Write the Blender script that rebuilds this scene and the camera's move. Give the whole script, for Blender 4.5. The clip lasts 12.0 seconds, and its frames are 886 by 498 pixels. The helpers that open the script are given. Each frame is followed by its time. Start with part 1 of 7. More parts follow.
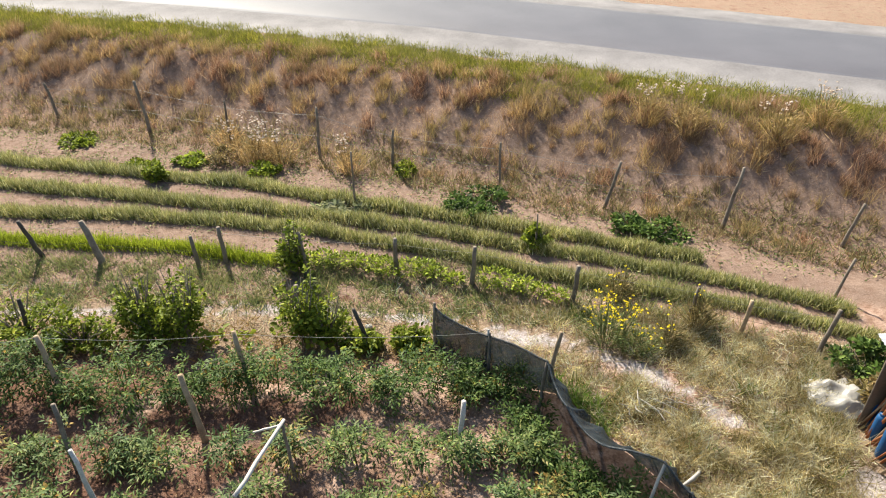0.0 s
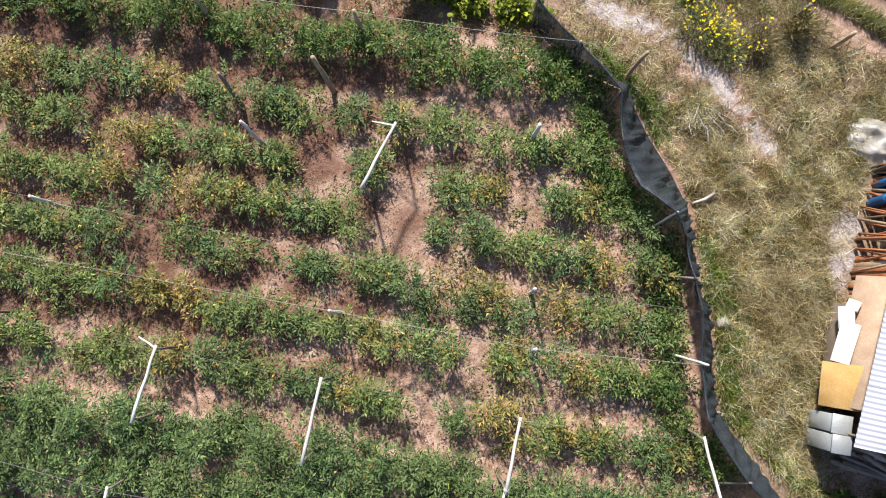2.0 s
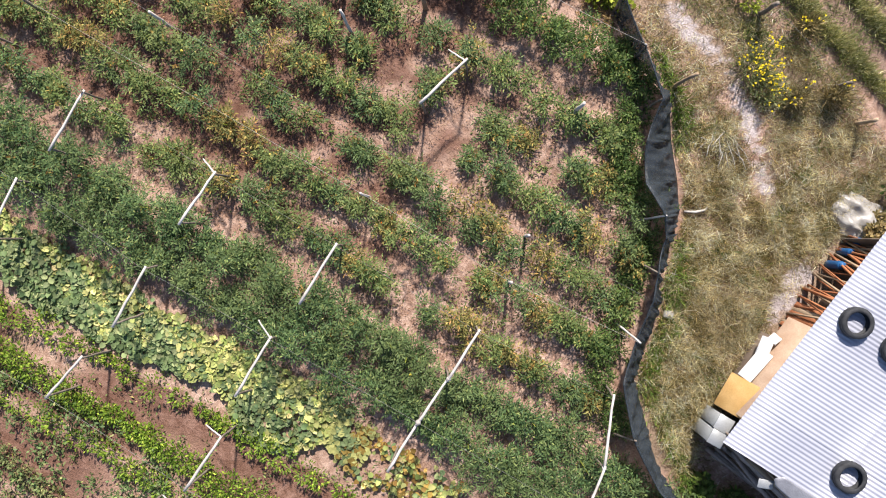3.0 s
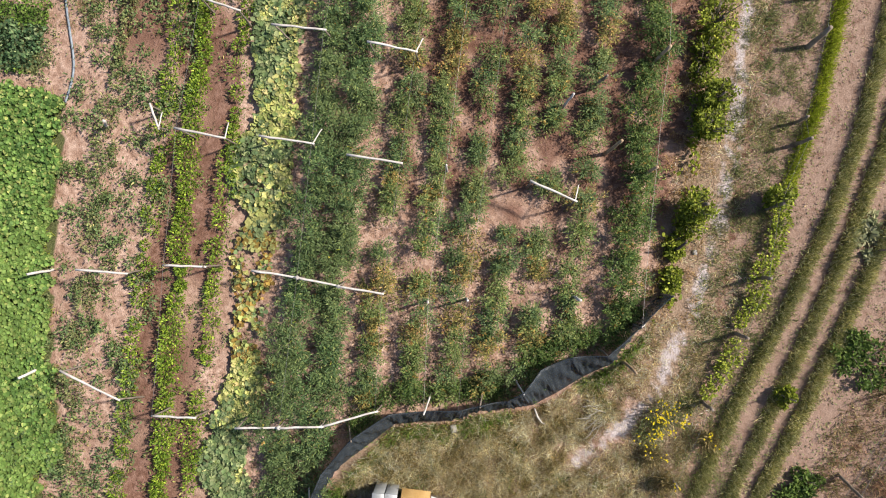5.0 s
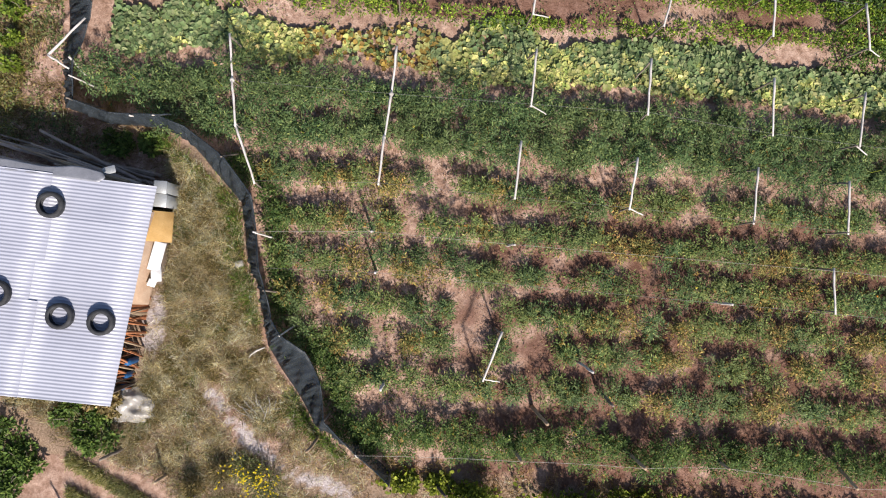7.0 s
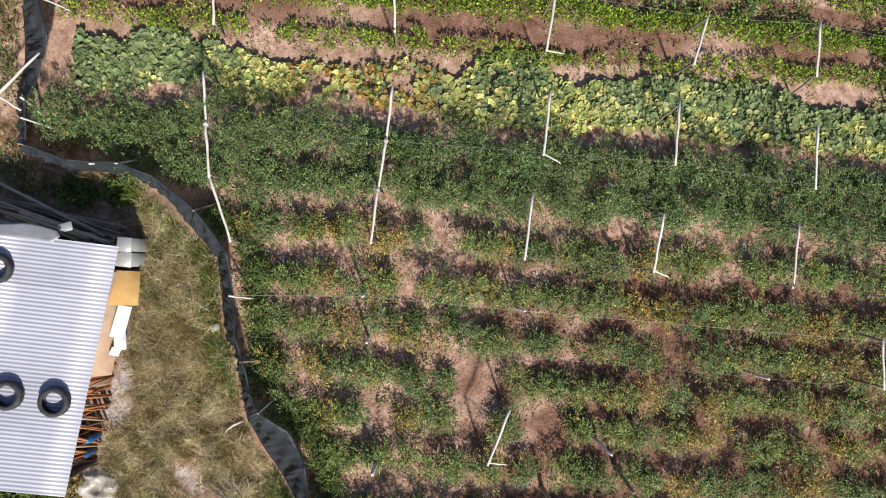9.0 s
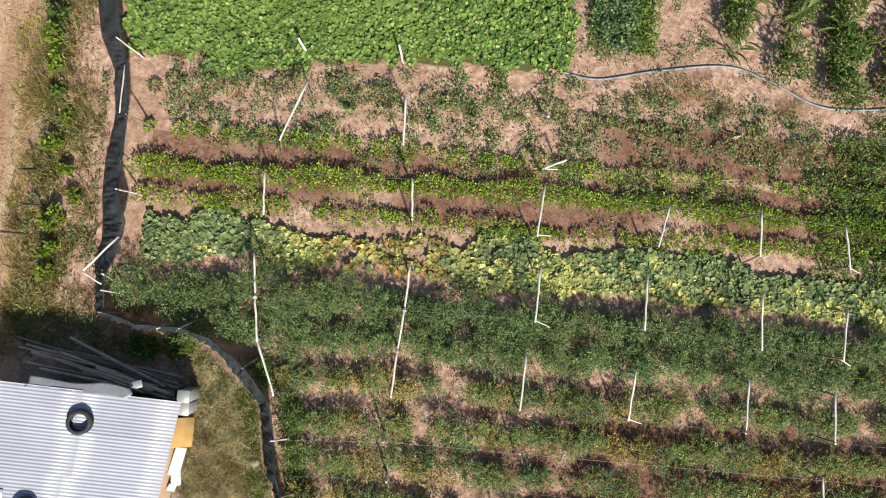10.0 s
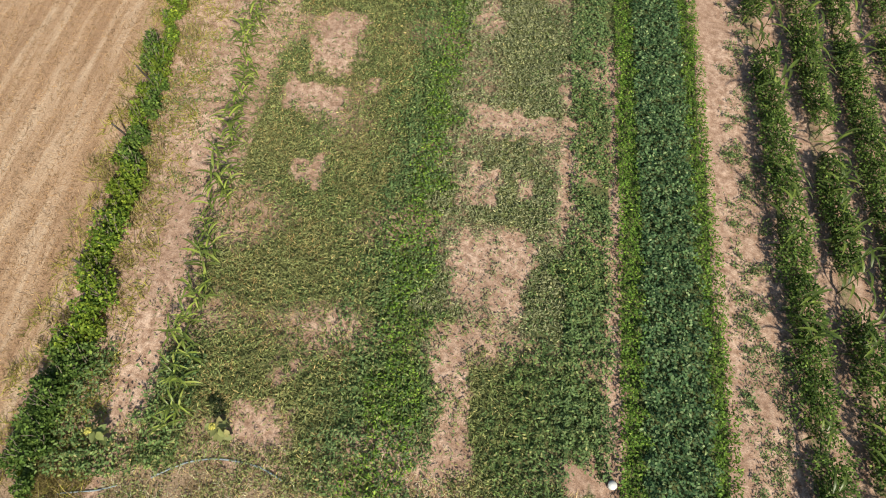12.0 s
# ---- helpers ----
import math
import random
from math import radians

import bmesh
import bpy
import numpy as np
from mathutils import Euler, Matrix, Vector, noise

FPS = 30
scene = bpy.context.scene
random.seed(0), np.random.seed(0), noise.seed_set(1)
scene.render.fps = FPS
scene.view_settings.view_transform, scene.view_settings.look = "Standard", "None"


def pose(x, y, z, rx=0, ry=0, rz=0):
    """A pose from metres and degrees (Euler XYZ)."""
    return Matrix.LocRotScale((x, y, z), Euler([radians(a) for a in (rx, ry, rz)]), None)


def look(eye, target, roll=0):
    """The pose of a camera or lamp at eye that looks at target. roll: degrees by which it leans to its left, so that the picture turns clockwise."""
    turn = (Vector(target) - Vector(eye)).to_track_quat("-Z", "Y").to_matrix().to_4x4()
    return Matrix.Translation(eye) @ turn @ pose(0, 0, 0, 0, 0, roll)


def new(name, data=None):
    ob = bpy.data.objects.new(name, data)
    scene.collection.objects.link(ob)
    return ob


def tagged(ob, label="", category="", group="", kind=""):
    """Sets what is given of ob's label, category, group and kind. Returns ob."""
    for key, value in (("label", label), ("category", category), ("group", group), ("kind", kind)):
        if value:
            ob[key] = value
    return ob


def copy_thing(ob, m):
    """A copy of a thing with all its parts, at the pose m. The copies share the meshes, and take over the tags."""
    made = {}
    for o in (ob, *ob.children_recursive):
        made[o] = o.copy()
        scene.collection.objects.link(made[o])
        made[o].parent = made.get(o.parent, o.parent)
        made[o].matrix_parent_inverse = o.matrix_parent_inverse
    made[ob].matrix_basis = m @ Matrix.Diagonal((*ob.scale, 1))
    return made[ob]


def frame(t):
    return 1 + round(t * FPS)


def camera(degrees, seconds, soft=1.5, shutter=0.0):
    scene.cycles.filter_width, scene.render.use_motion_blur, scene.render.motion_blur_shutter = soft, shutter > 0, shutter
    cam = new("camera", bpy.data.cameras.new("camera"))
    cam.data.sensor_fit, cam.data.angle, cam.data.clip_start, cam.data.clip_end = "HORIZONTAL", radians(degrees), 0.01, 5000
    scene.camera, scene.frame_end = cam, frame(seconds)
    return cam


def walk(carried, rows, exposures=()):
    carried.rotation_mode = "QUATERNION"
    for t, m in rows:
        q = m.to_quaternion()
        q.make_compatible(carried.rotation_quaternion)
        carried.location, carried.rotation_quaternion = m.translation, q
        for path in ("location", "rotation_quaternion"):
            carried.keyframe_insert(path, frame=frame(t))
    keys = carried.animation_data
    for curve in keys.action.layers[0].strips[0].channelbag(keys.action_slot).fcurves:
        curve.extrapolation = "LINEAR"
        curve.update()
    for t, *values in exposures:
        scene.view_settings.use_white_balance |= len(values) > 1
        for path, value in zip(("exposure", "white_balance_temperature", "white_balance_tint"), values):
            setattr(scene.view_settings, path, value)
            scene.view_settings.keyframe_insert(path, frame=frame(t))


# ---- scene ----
cam = camera(65.0, 12.0, soft=1.05, shutter=0.02)
PATH = [
    (0, 0.108, 0.788, 7.196, 57.42, -0.47, 1.05),
    (0.5, -0.093, 3.085, 8.234, 47.12, 0.04, 0.40),
    (1, -0.163, 3.729, 9.173, 33.86, 0.64, 0.59),
    (1.5, -0.207, 3.717, 10.171, 20.37, 0.91, 4.74),
    (2, -0.227, 3.664, 11.204, 7.03, 1.28, 12.39),
    (2.5, -0.264, 3.773, 12.186, -0.74, 1.26, 22.29),
    (3, -0.305, 3.878, 13.162, -1.04, 1.26, 32.39),
    (3.2, -0.318, 3.855, 13.571, -0.92, 1.12, 36.92),
    (4.8, -0.445, 4.215, 16.283, -0.40, 1.36, 88.74),
    (5, -0.380, 4.171, 16.351, -0.04, 1.30, 99.51),
    (5.5, -0.296, 4.154, 16.288, 1.06, 0.62, 129.73),
    (6, -0.187, 4.148, 16.134, 1.38, -0.88, 159.81),
    (6.5, -0.145, 4.186, 16.118, 0.92, -1.99, -174.78),
    (6.7, -0.123, 4.179, 16.059, 0.83, -2.13, -173.01),
    (8.3, -0.230, 3.554, 13.723, 0.59, -1.81, -172.89),
    (8.5, -0.181, 3.377, 13.633, 0.51, -1.92, -172.83),
    (9, 0.013, 2.798, 14.106, 0.44, -2.21, -172.68),
    (9.5, 0.293, 1.845, 15.386, 0.07, -2.24, -172.52),
    (10, 0.717, 0.667, 16.818, 4.74, -2.67, -172.41),
    (10.5, 1.042, -0.620, 17.770, 11.22, -2.70, -172.13),
    (10.7, 1.284, -1.243, 17.905, 14.80, -2.96, -172.12),
    (11, 1.527, -2.440, 17.764, 19.37, -3.07, -172.06),
    (11.5, 1.996, -5.052, 16.790, 26.90, -3.33, -171.86),
    (12, 2.575, -8.021, 15.431, 29.30, -4.13, -171.62),
]
walk(cam, [(t, pose(*p)) for t, *p in PATH], exposures=[(0, 1.07, 6600, 7), (0.5, 0.85, 6600, 7), (1.0, 0.78, 6550, 6), (1.5, 0.81, 6250, 9), (2.0, 0.87, 6150, 12), (3.0, 0.84, 6200, 16), (5.0, 0.63, 6400, 14), (5.5, 0.59, 6350, 14), (6.5, 0.57, 6250, 16), (8.5, 0.53, 6350, 15), (9.5, 0.53, 6450, 12), (10.0, 0.60, 6550, 9), (10.5, 0.47, 6700, 6), (11.0, 0.39, 6800, 5), (12, 0.46, 6700, 3)])

# ---- sky and sun ----
SUN_AZ, SUN_EL = radians(117.0), radians(44.0)   # direction to the sun in the plan, height over the horizon
world = bpy.data.worlds.new("sky")
scene.world = world
world.use_nodes = True
wn = world.node_tree.nodes
sky = wn.new("ShaderNodeTexSky")
sky.sky_type, sky.sun_disc = "NISHITA", False
sky.sun_elevation, sky.sun_rotation = SUN_EL, radians(90.0) - SUN_AZ
wn["Background"].inputs["Strength"].default_value = 0.082
world.node_tree.links.new(sky.outputs["Color"], wn["Background"].inputs["Color"])
sun_data = bpy.data.lights.new("sun", "SUN")
sun_data.energy, sun_data.angle, sun_data.color = 5.2, radians(3.0), (1.0, 0.92, 0.78)
sun = new("sun", sun_data)
sun_way = Vector((math.cos(SUN_AZ) * math.cos(SUN_EL), math.sin(SUN_AZ) * math.cos(SUN_EL), math.sin(SUN_EL)))
sun.matrix_world = look(sun_way * 60, (0, 0, 0))

# ---- materials ----


def node_mat(name, rough=0.85, spec=0.25):
    m = bpy.data.materials.new(name)
    m.use_nodes = True
    b = m.node_tree.nodes["Principled BSDF"]
    b.inputs["Roughness"].default_value = rough
    b.inputs["Specular IOR Level"].default_value = spec
    return m, m.node_tree, b


def noise_node(tree, coord, scale, detail=4.0, rough=0.6, dist=0.0):
    n = tree.nodes.new("ShaderNodeTexNoise")
    n.inputs["Scale"].default_value = scale
    n.inputs["Detail"].default_value = detail
    n.inputs["Roughness"].default_value = rough
    n.inputs["Distortion"].default_value = dist
    tree.links.new(coord, n.inputs["Vector"])
    return n.outputs["Fac"]


def ramp(tree, fac, stops):
    r = tree.nodes.new("ShaderNodeValToRGB")
    e = r.color_ramp.elements
    while len(e) < len(stops):
        e.new(0.5)
    for el, (p, c) in zip(e, stops):
        el.position, el.color = p, (*c, 1.0)
    tree.links.new(fac, r.inputs["Fac"])
    return r.outputs["Color"]


def mix_rgb(tree, fac, a, b, mode="MIX"):
    n = tree.nodes.new("ShaderNodeMix")
    n.data_type, n.blend_type = "RGBA", mode
    for sock, v in ((n.inputs[0], fac), (n.inputs[6], a), (n.inputs[7], b)):
        if isinstance(v, (int, float)):
            sock.default_value = v
        elif isinstance(v, tuple):
            sock.default_value = (*v, 1.0)
        else:
            tree.links.new(v, sock)
    return n.outputs[2]


def bump(tree, b, height, strength, dist=0.02):
    n = tree.nodes.new("ShaderNodeBump")
    n.inputs["Strength"].default_value, n.inputs["Distance"].default_value = strength, dist
    tree.links.new(height, n.inputs["Height"])
    tree.links.new(n.outputs["Normal"], b.inputs["Normal"])


def where(tree):
    return tree.nodes.new("ShaderNodeTexCoord").outputs["Object"]


def math_node(tree, op, a, b=None):
    n = tree.nodes.new("ShaderNodeMath")
    n.operation = op
    for sock, v in zip(n.inputs, (a, b)):
        if isinstance(v, (int, float)):
            sock.default_value = v
        elif v is not None:
            tree.links.new(v, sock)
    return n.outputs[0]


def plain_mat(name, c1, c2, scale=8.0, rough=0.8, metal=0.0, bumps=0.15, spec=0.25, fine=60.0):
    """A surface with stains at one scale and grain at another, and a tone of its own for each object."""
    m, t, b = node_mat(name, rough, spec)
    co = where(t)
    big, small = noise_node(t, co, scale, 3), noise_node(t, co, fine, 2)
    col = ramp(t, big, [(0.3, c1), (0.7, c2)])
    grain = ramp(t, small, [(0.3, (0.72, 0.72, 0.72)), (0.7, (1.0, 1.0, 1.0))])
    col = mix_rgb(t, 1.0, col, grain, "MULTIPLY")
    info = t.nodes.new("ShaderNodeObjectInfo")
    tone = ramp(t, info.outputs["Random"], [(0.0, (0.8, 0.8, 0.8)), (1.0, (1.0, 1.0, 1.0))])
    t.links.new(mix_rgb(t, 1.0, col, tone, "MULTIPLY"), b.inputs["Base Color"])
    b.inputs["Metallic"].default_value = metal
    bump(t, b, small, bumps, 0.01)
    return m


def leaf_mat(name, stops, patch=0.6, rough=0.55, spec=0.18, glow=0.35, drift=None, gain=1.5, blue=0.62):
    """Leaves: each blade takes its own tone, patches of plants drift together, light shines through thin blades."""
    m, t, b = node_mat(name, rough, spec)
    co = where(t)
    geo = t.nodes.new("ShaderNodeNewGeometry")
    col = ramp(t, geo.outputs["Random Per Island"], [(p, tuple(min(0.9, v * gain * k) for v, k in zip(c, (1.13, 1.0, blue)))) for p, c in stops])
    lit = t.nodes.new("ShaderNodeTexWhiteNoise")
    lit.noise_dimensions = "1D"
    t.links.new(geo.outputs["Random Per Island"], lit.inputs["W"])
    col = mix_rgb(t, 1.0, col, ramp(t, lit.outputs["Value"], [(0.0, (0.50, 0.52, 0.50)), (0.6, (0.95, 0.95, 0.95)), (1.0, (1.45, 1.42, 1.3))]), "MULTIPLY")
    if drift:
        f = ramp(t, noise_node(t, co, patch, 3), [(0.42, (0, 0, 0)), (0.62, (1, 1, 1))])
        col = mix_rgb(t, f, col, mix_rgb(t, 0.55, col, drift))
    tone = ramp(t, noise_node(t, co, 2.3, 2), [(0.3, (0.7, 0.72, 0.7)), (0.7, (1.0, 1.0, 1.0))])
    col = mix_rgb(t, 1.0, col, tone, "MULTIPLY")
    info = t.nodes.new("ShaderNodeObjectInfo")
    col = mix_rgb(t, 1.0, col, ramp(t, info.outputs["Random"], [(0.0, (0.84, 0.86, 0.84)), (1.0, (1.08, 1.06, 1.04))]), "MULTIPLY")
    t.links.new(col, b.inputs["Base Color"])
    tr = t.nodes.new("ShaderNodeBsdfTranslucent")
    t.links.new(col, tr.inputs["Color"])
    mx = t.nodes.new("ShaderNodeMixShader")
    mx.inputs[0].default_value = glow
    t.links.new(b.outputs[0], mx.inputs[1])
    t.links.new(tr.outputs[0], mx.inputs[2])
    t.links.new(mx.outputs[0], t.nodes["Material Output"].inputs["Surface"])
    return m


M_TOMATO = leaf_mat("tomato_leaf", [(0.0, (0.046, 0.090, 0.034)), (0.45, (0.082, 0.140, 0.050)), (0.78, (0.132, 0.195, 0.070)), (0.93, (0.22, 0.26, 0.10)), (1.0, (0.29, 0.24, 0.11))], drift=(0.19, 0.225, 0.08), glow=0.25, gain=1.6, blue=0.85)
M_TOMATO_TIRED = leaf_mat("tomato_leaf_tired", [(0.0, (0.075, 0.095, 0.034)), (0.4, (0.135, 0.150, 0.055)), (0.7, (0.21, 0.20, 0.075)), (0.88, (0.31, 0.24, 0.09)), (1.0, (0.33, 0.19, 0.08))], glow=0.25, gain=1.5, blue=0.85)
M_TOMATO_LUSH = leaf_mat("tomato_leaf_lush", [(0.0, (0.040, 0.088, 0.030)), (0.5, (0.074, 0.140, 0.044)), (0.88, (0.125, 0.195, 0.062)), (1.0, (0.19, 0.24, 0.09))], gain=1.35, blue=0.85)
M_TOMATO_DARK = leaf_mat("tomato_leaf_deep", [(0.0, (0.036, 0.080, 0.040)), (0.5, (0.064, 0.122, 0.056)), (0.85, (0.115, 0.180, 0.076)), (1.0, (0.20, 0.25, 0.10))], drift=(0.15, 0.19, 0.07), glow=0.25, gain=1.62, blue=0.85)
M_YELLOWED = leaf_mat("yellowed_leaf", [(0.0, (0.34, 0.23, 0.08)), (0.5, (0.44, 0.35, 0.11)), (1.0, (0.26, 0.15, 0.06))], gain=1.0, blue=0.85)
M_SQUASH = leaf_mat("squash_leaf_yellow", [(0.0, (0.20, 0.29, 0.09)), (0.35, (0.33, 0.40, 0.15)), (0.7, (0.46, 0.49, 0.20)), (0.94, (0.60, 0.56, 0.27)), (1.0, (0.56, 0.42, 0.22))], gain=1.5, blue=0.95)
M_SQUASH_GREY = leaf_mat("squash_leaf_grey", [(0.0, (0.080, 0.140, 0.068)), (0.5, (0.135, 0.205, 0.095)), (1.0, (0.24, 0.29, 0.16))], gain=1.75, blue=0.95)
M_BEAN = leaf_mat("bean_leaf", [(0.0, (0.046, 0.104, 0.034)), (0.5, (0.082, 0.165, 0.048)), (0.85, (0.145, 0.225, 0.080)), (1.0, (0.25, 0.29, 0.12))], patch=0.4, drift=(0.27, 0.39, 0.10), gain=1.95, blue=0.85)
M_BEAN_DARK = leaf_mat("bean_leaf_dark", [(0.0, (0.030, 0.068, 0.038)), (0.5, (0.055, 0.108, 0.056)), (0.85, (0.095, 0.155, 0.085)), (1.0, (0.17, 0.23, 0.14))], gain=2.05, blue=0.85)
M_EDGE = leaf_mat("edging_leaf", [(0.0, (0.055, 0.120, 0.030)), (0.6, (0.100, 0.190, 0.046)), (1.0, (0.17, 0.26, 0.07))], gain=1.65, blue=0.7)
M_VEG = leaf_mat("lime_vegetable_leaf", [(0.0, (0.14, 0.20, 0.04)), (0.6, (0.24, 0.33, 0.07)), (1.0, (0.36, 0.42, 0.12))], gain=1.5)
M_LIME = leaf_mat("pepper_leaf", [(0.0, (0.058, 0.115, 0.024)), (0.6, (0.115, 0.190, 0.038)), (1.0, (0.20, 0.27, 0.06))], gain=2.25)
M_CLOVER = leaf_mat("clover_leaf", [(0.0, (0.050, 0.095, 0.034)), (0.5, (0.082, 0.135, 0.046)), (0.85, (0.125, 0.175, 0.062)), (1.0, (0.22, 0.22, 0.10))], patch=0.45, drift=(0.17, 0.26, 0.12), gain=2.1, blue=1.05)
M_MEADOW = leaf_mat("weed_leaf", [(0.0, (0.062, 0.100, 0.042)), (0.5, (0.105, 0.150, 0.062)), (0.85, (0.165, 0.195, 0.086)), (1.0, (0.29, 0.25, 0.13))], patch=0.55, drift=(0.32, 0.31, 0.14), gain=2.1, blue=0.95)
M_PALEWEED = leaf_mat("grey_green_weed", [(0.0, (0.12, 0.155, 0.085)), (0.5, (0.175, 0.215, 0.120)), (1.0, (0.27, 0.29, 0.18))], patch=0.5, drift=(0.36, 0.36, 0.22), gain=1.75, blue=1.0)
M_MAIZE_LIME = leaf_mat("pale_maize_leaf", [(0.0, (0.11, 0.17, 0.055)), (0.5, (0.18, 0.25, 0.085)), (1.0, (0.32, 0.38, 0.20))], rough=0.4, spec=0.45, gain=1.3)
M_MAIZE = leaf_mat("maize_leaf", [(0.0, (0.075, 0.130, 0.042)), (0.5, (0.115, 0.175, 0.060)), (1.0, (0.19, 0.25, 0.11))], rough=0.4, spec=0.45, gain=1.0)
M_CLIMB = leaf_mat("climbing_bean_leaf", [(0.0, (0.036, 0.072, 0.022)), (0.5, (0.066, 0.125, 0.036)), (1.0, (0.13, 0.20, 0.06))], gain=1.6, blue=0.8)
M_HEDGE = leaf_mat("hedge_leaf", [(0.0, (0.036, 0.072, 0.020)), (0.5, (0.070, 0.125, 0.030)), (1.0, (0.15, 0.20, 0.045))], drift=(0.20, 0.24, 0.03), gain=2.3)
M_VINE = leaf_mat("vine_leaf", [(0.0, (0.068, 0.100, 0.020)), (0.5, (0.125, 0.170, 0.034)), (0.9, (0.185, 0.24, 0.05)), (1.0, (0.22, 0.25, 0.06))], gain=1.85)
M_CABBAGE = leaf_mat("cabbage_leaf", [(0.0, (0.15, 0.22, 0.27)), (0.5, (0.21, 0.29, 0.34)), (1.0, (0.29, 0.37, 0.42))], glow=0.1, gain=1.0, blue=1.0)
M_CABBAGE_RIM = leaf_mat("cabbage_leaf_rim", [(0.0, (0.46, 0.54, 0.60)), (1.0, (0.62, 0.70, 0.75))], glow=0.1, gain=1.0, blue=1.0)
M_CEREAL = leaf_mat("ripening_blade", [(0.0, (0.11, 0.155, 0.05)), (0.35, (0.21, 0.245, 0.09)), (0.65, (0.38, 0.375, 0.20)), (1.0, (0.68, 0.63, 0.44))], gain=1.5, blue=0.9)
M_LIMEGRASS = leaf_mat("young_blade", [(0.0, (0.20, 0.27, 0.045)), (0.6, (0.30, 0.40, 0.065)), (1.0, (0.42, 0.48, 0.12))], gain=1.4)
M_STRAW = leaf_mat("dry_blade", [(0.0, (0.18, 0.145, 0.075)), (0.35, (0.34, 0.275, 0.155)), (0.75, (0.52, 0.425, 0.26)), (0.92, (0.60, 0.51, 0.34)), (1.0, (0.30, 0.25, 0.11))], patch=1.1, drift=(0.36, 0.285, 0.155), rough=0.7, gain=2.75, blue=0.94)
M_RUST = leaf_mat("rusty_blade", [(0.0, (0.14, 0.072, 0.045)), (0.4, (0.29, 0.182, 0.122)), (0.8, (0.46, 0.335, 0.23)), (1.0, (0.60, 0.48, 0.33))], patch=0.45, drift=(0.32, 0.24, 0.13), rough=0.75, gain=1.4, blue=0.98)
M_BANKSTRAW = leaf_mat("bank_straw_blade", [(0.0, (0.25, 0.17, 0.09)), (0.5, (0.41, 0.32, 0.18)), (1.0, (0.58, 0.48, 0.31))], patch=0.6, drift=(0.36, 0.31, 0.13), rough=0.75, gain=1.35, blue=0.85)
M_VERGE = leaf_mat("verge_blade", [(0.0, (0.14, 0.175, 0.045)), (0.5, (0.25, 0.285, 0.075)), (1.0, (0.44, 0.41, 0.17))], patch=0.5, drift=(0.34, 0.33, 0.10), gain=1.3)
M_PALEHERB = leaf_mat("dusty_herb", [(0.0, (0.16, 0.165, 0.085)), (0.6, (0.28, 0.26, 0.15)), (1.0, (0.42, 0.36, 0.24))], gain=1.1, blue=0.85)
M_STUBBLE = leaf_mat("stubble_straw", [(0.0, (0.38, 0.24, 0.14)), (0.5, (0.52, 0.37, 0.235)), (1.0, (0.66, 0.50, 0.35))], rough=0.7, gain=0.9, blue=0.9)
M_YELLOW = leaf_mat("yellow_petal", [(0.0, (0.80, 0.60, 0.03)), (1.0, (0.88, 0.76, 0.06))], glow=0.2, gain=1.0)
M_PETAL = leaf_mat("pale_yellow_petal", [(0.0, (0.55, 0.56, 0.12)), (1.0, (0.68, 0.68, 0.20))], glow=0.2, gain=1.0, blue=1.0)
M_OLIVE = leaf_mat("olive_herb", [(0.0, (0.125, 0.120, 0.050)), (0.6, (0.235, 0.205, 0.095)), (1.0, (0.40, 0.34, 0.19))], gain=1.45, blue=0.95)
M_OLIVE_DEEP = leaf_mat("olive_herb_deep", [(0.0, (0.060, 0.062, 0.024)), (0.6, (0.13, 0.12, 0.05)), (1.0, (0.27, 0.23, 0.12))], gain=1.75, blue=0.9)
M_RUSTHERB = leaf_mat("rusty_herb", [(0.0, (0.16, 0.11, 0.055)), (0.5, (0.28, 0.20, 0.10)), (1.0, (0.40, 0.32, 0.18))], drift=(0.20, 0.19, 0.07), gain=1.2, blue=0.9)
M_WHITE_FLOWER = leaf_mat("pale_seed_head", [(0.0, (0.55, 0.50, 0.43)), (1.0, (0.78, 0.74, 0.67))], gain=1.0, blue=1.0)
M_FRUIT = leaf_mat("tomato_fruit", [(0.0, (0.50, 0.07, 0.02)), (0.3, (0.58, 0.19, 0.04)), (0.5, (0.45, 0.42, 0.10)), (1.0, (0.55, 0.58, 0.30))], glow=0.0, rough=0.3, gain=1.0)
M_WOOD = plain_mat("grey_weathered_wood", (0.17, 0.135, 0.105), (0.32, 0.27, 0.22), 5, bumps=0.4)
M_LOG = plain_mat("bleached_log", (0.40, 0.31, 0.25), (0.60, 0.50, 0.42), 5, bumps=0.4)
M_TIN = plain_mat("scrap_tin", (0.25, 0.26, 0.29), (0.36, 0.37, 0.41), 3, rough=0.5, metal=0.2)
M_PALE = plain_mat("peeled_pale_wood", (0.56, 0.51, 0.46), (0.76, 0.72, 0.68), 7, bumps=0.25)
M_TAN_WOOD = plain_mat("fresh_cut_wood", (0.34, 0.24, 0.15), (0.52, 0.40, 0.27), 6, bumps=0.3)
M_DARKWOOD = plain_mat("dark_weathered_wood", (0.055, 0.045, 0.04), (0.13, 0.11, 0.095), 5, bumps=0.4)
M_WIRE = plain_mat("galvanised_wire", (0.18, 0.175, 0.17), (0.32, 0.31, 0.30), 9, rough=0.55, metal=0.4)
M_STRING = plain_mat("pale_twine", (0.42, 0.39, 0.35), (0.60, 0.57, 0.52), 9)
M_TYRE = plain_mat("worn_rubber", (0.022, 0.023, 0.026), (0.055, 0.057, 0.062), 9, rough=0.7, bumps=0.3)
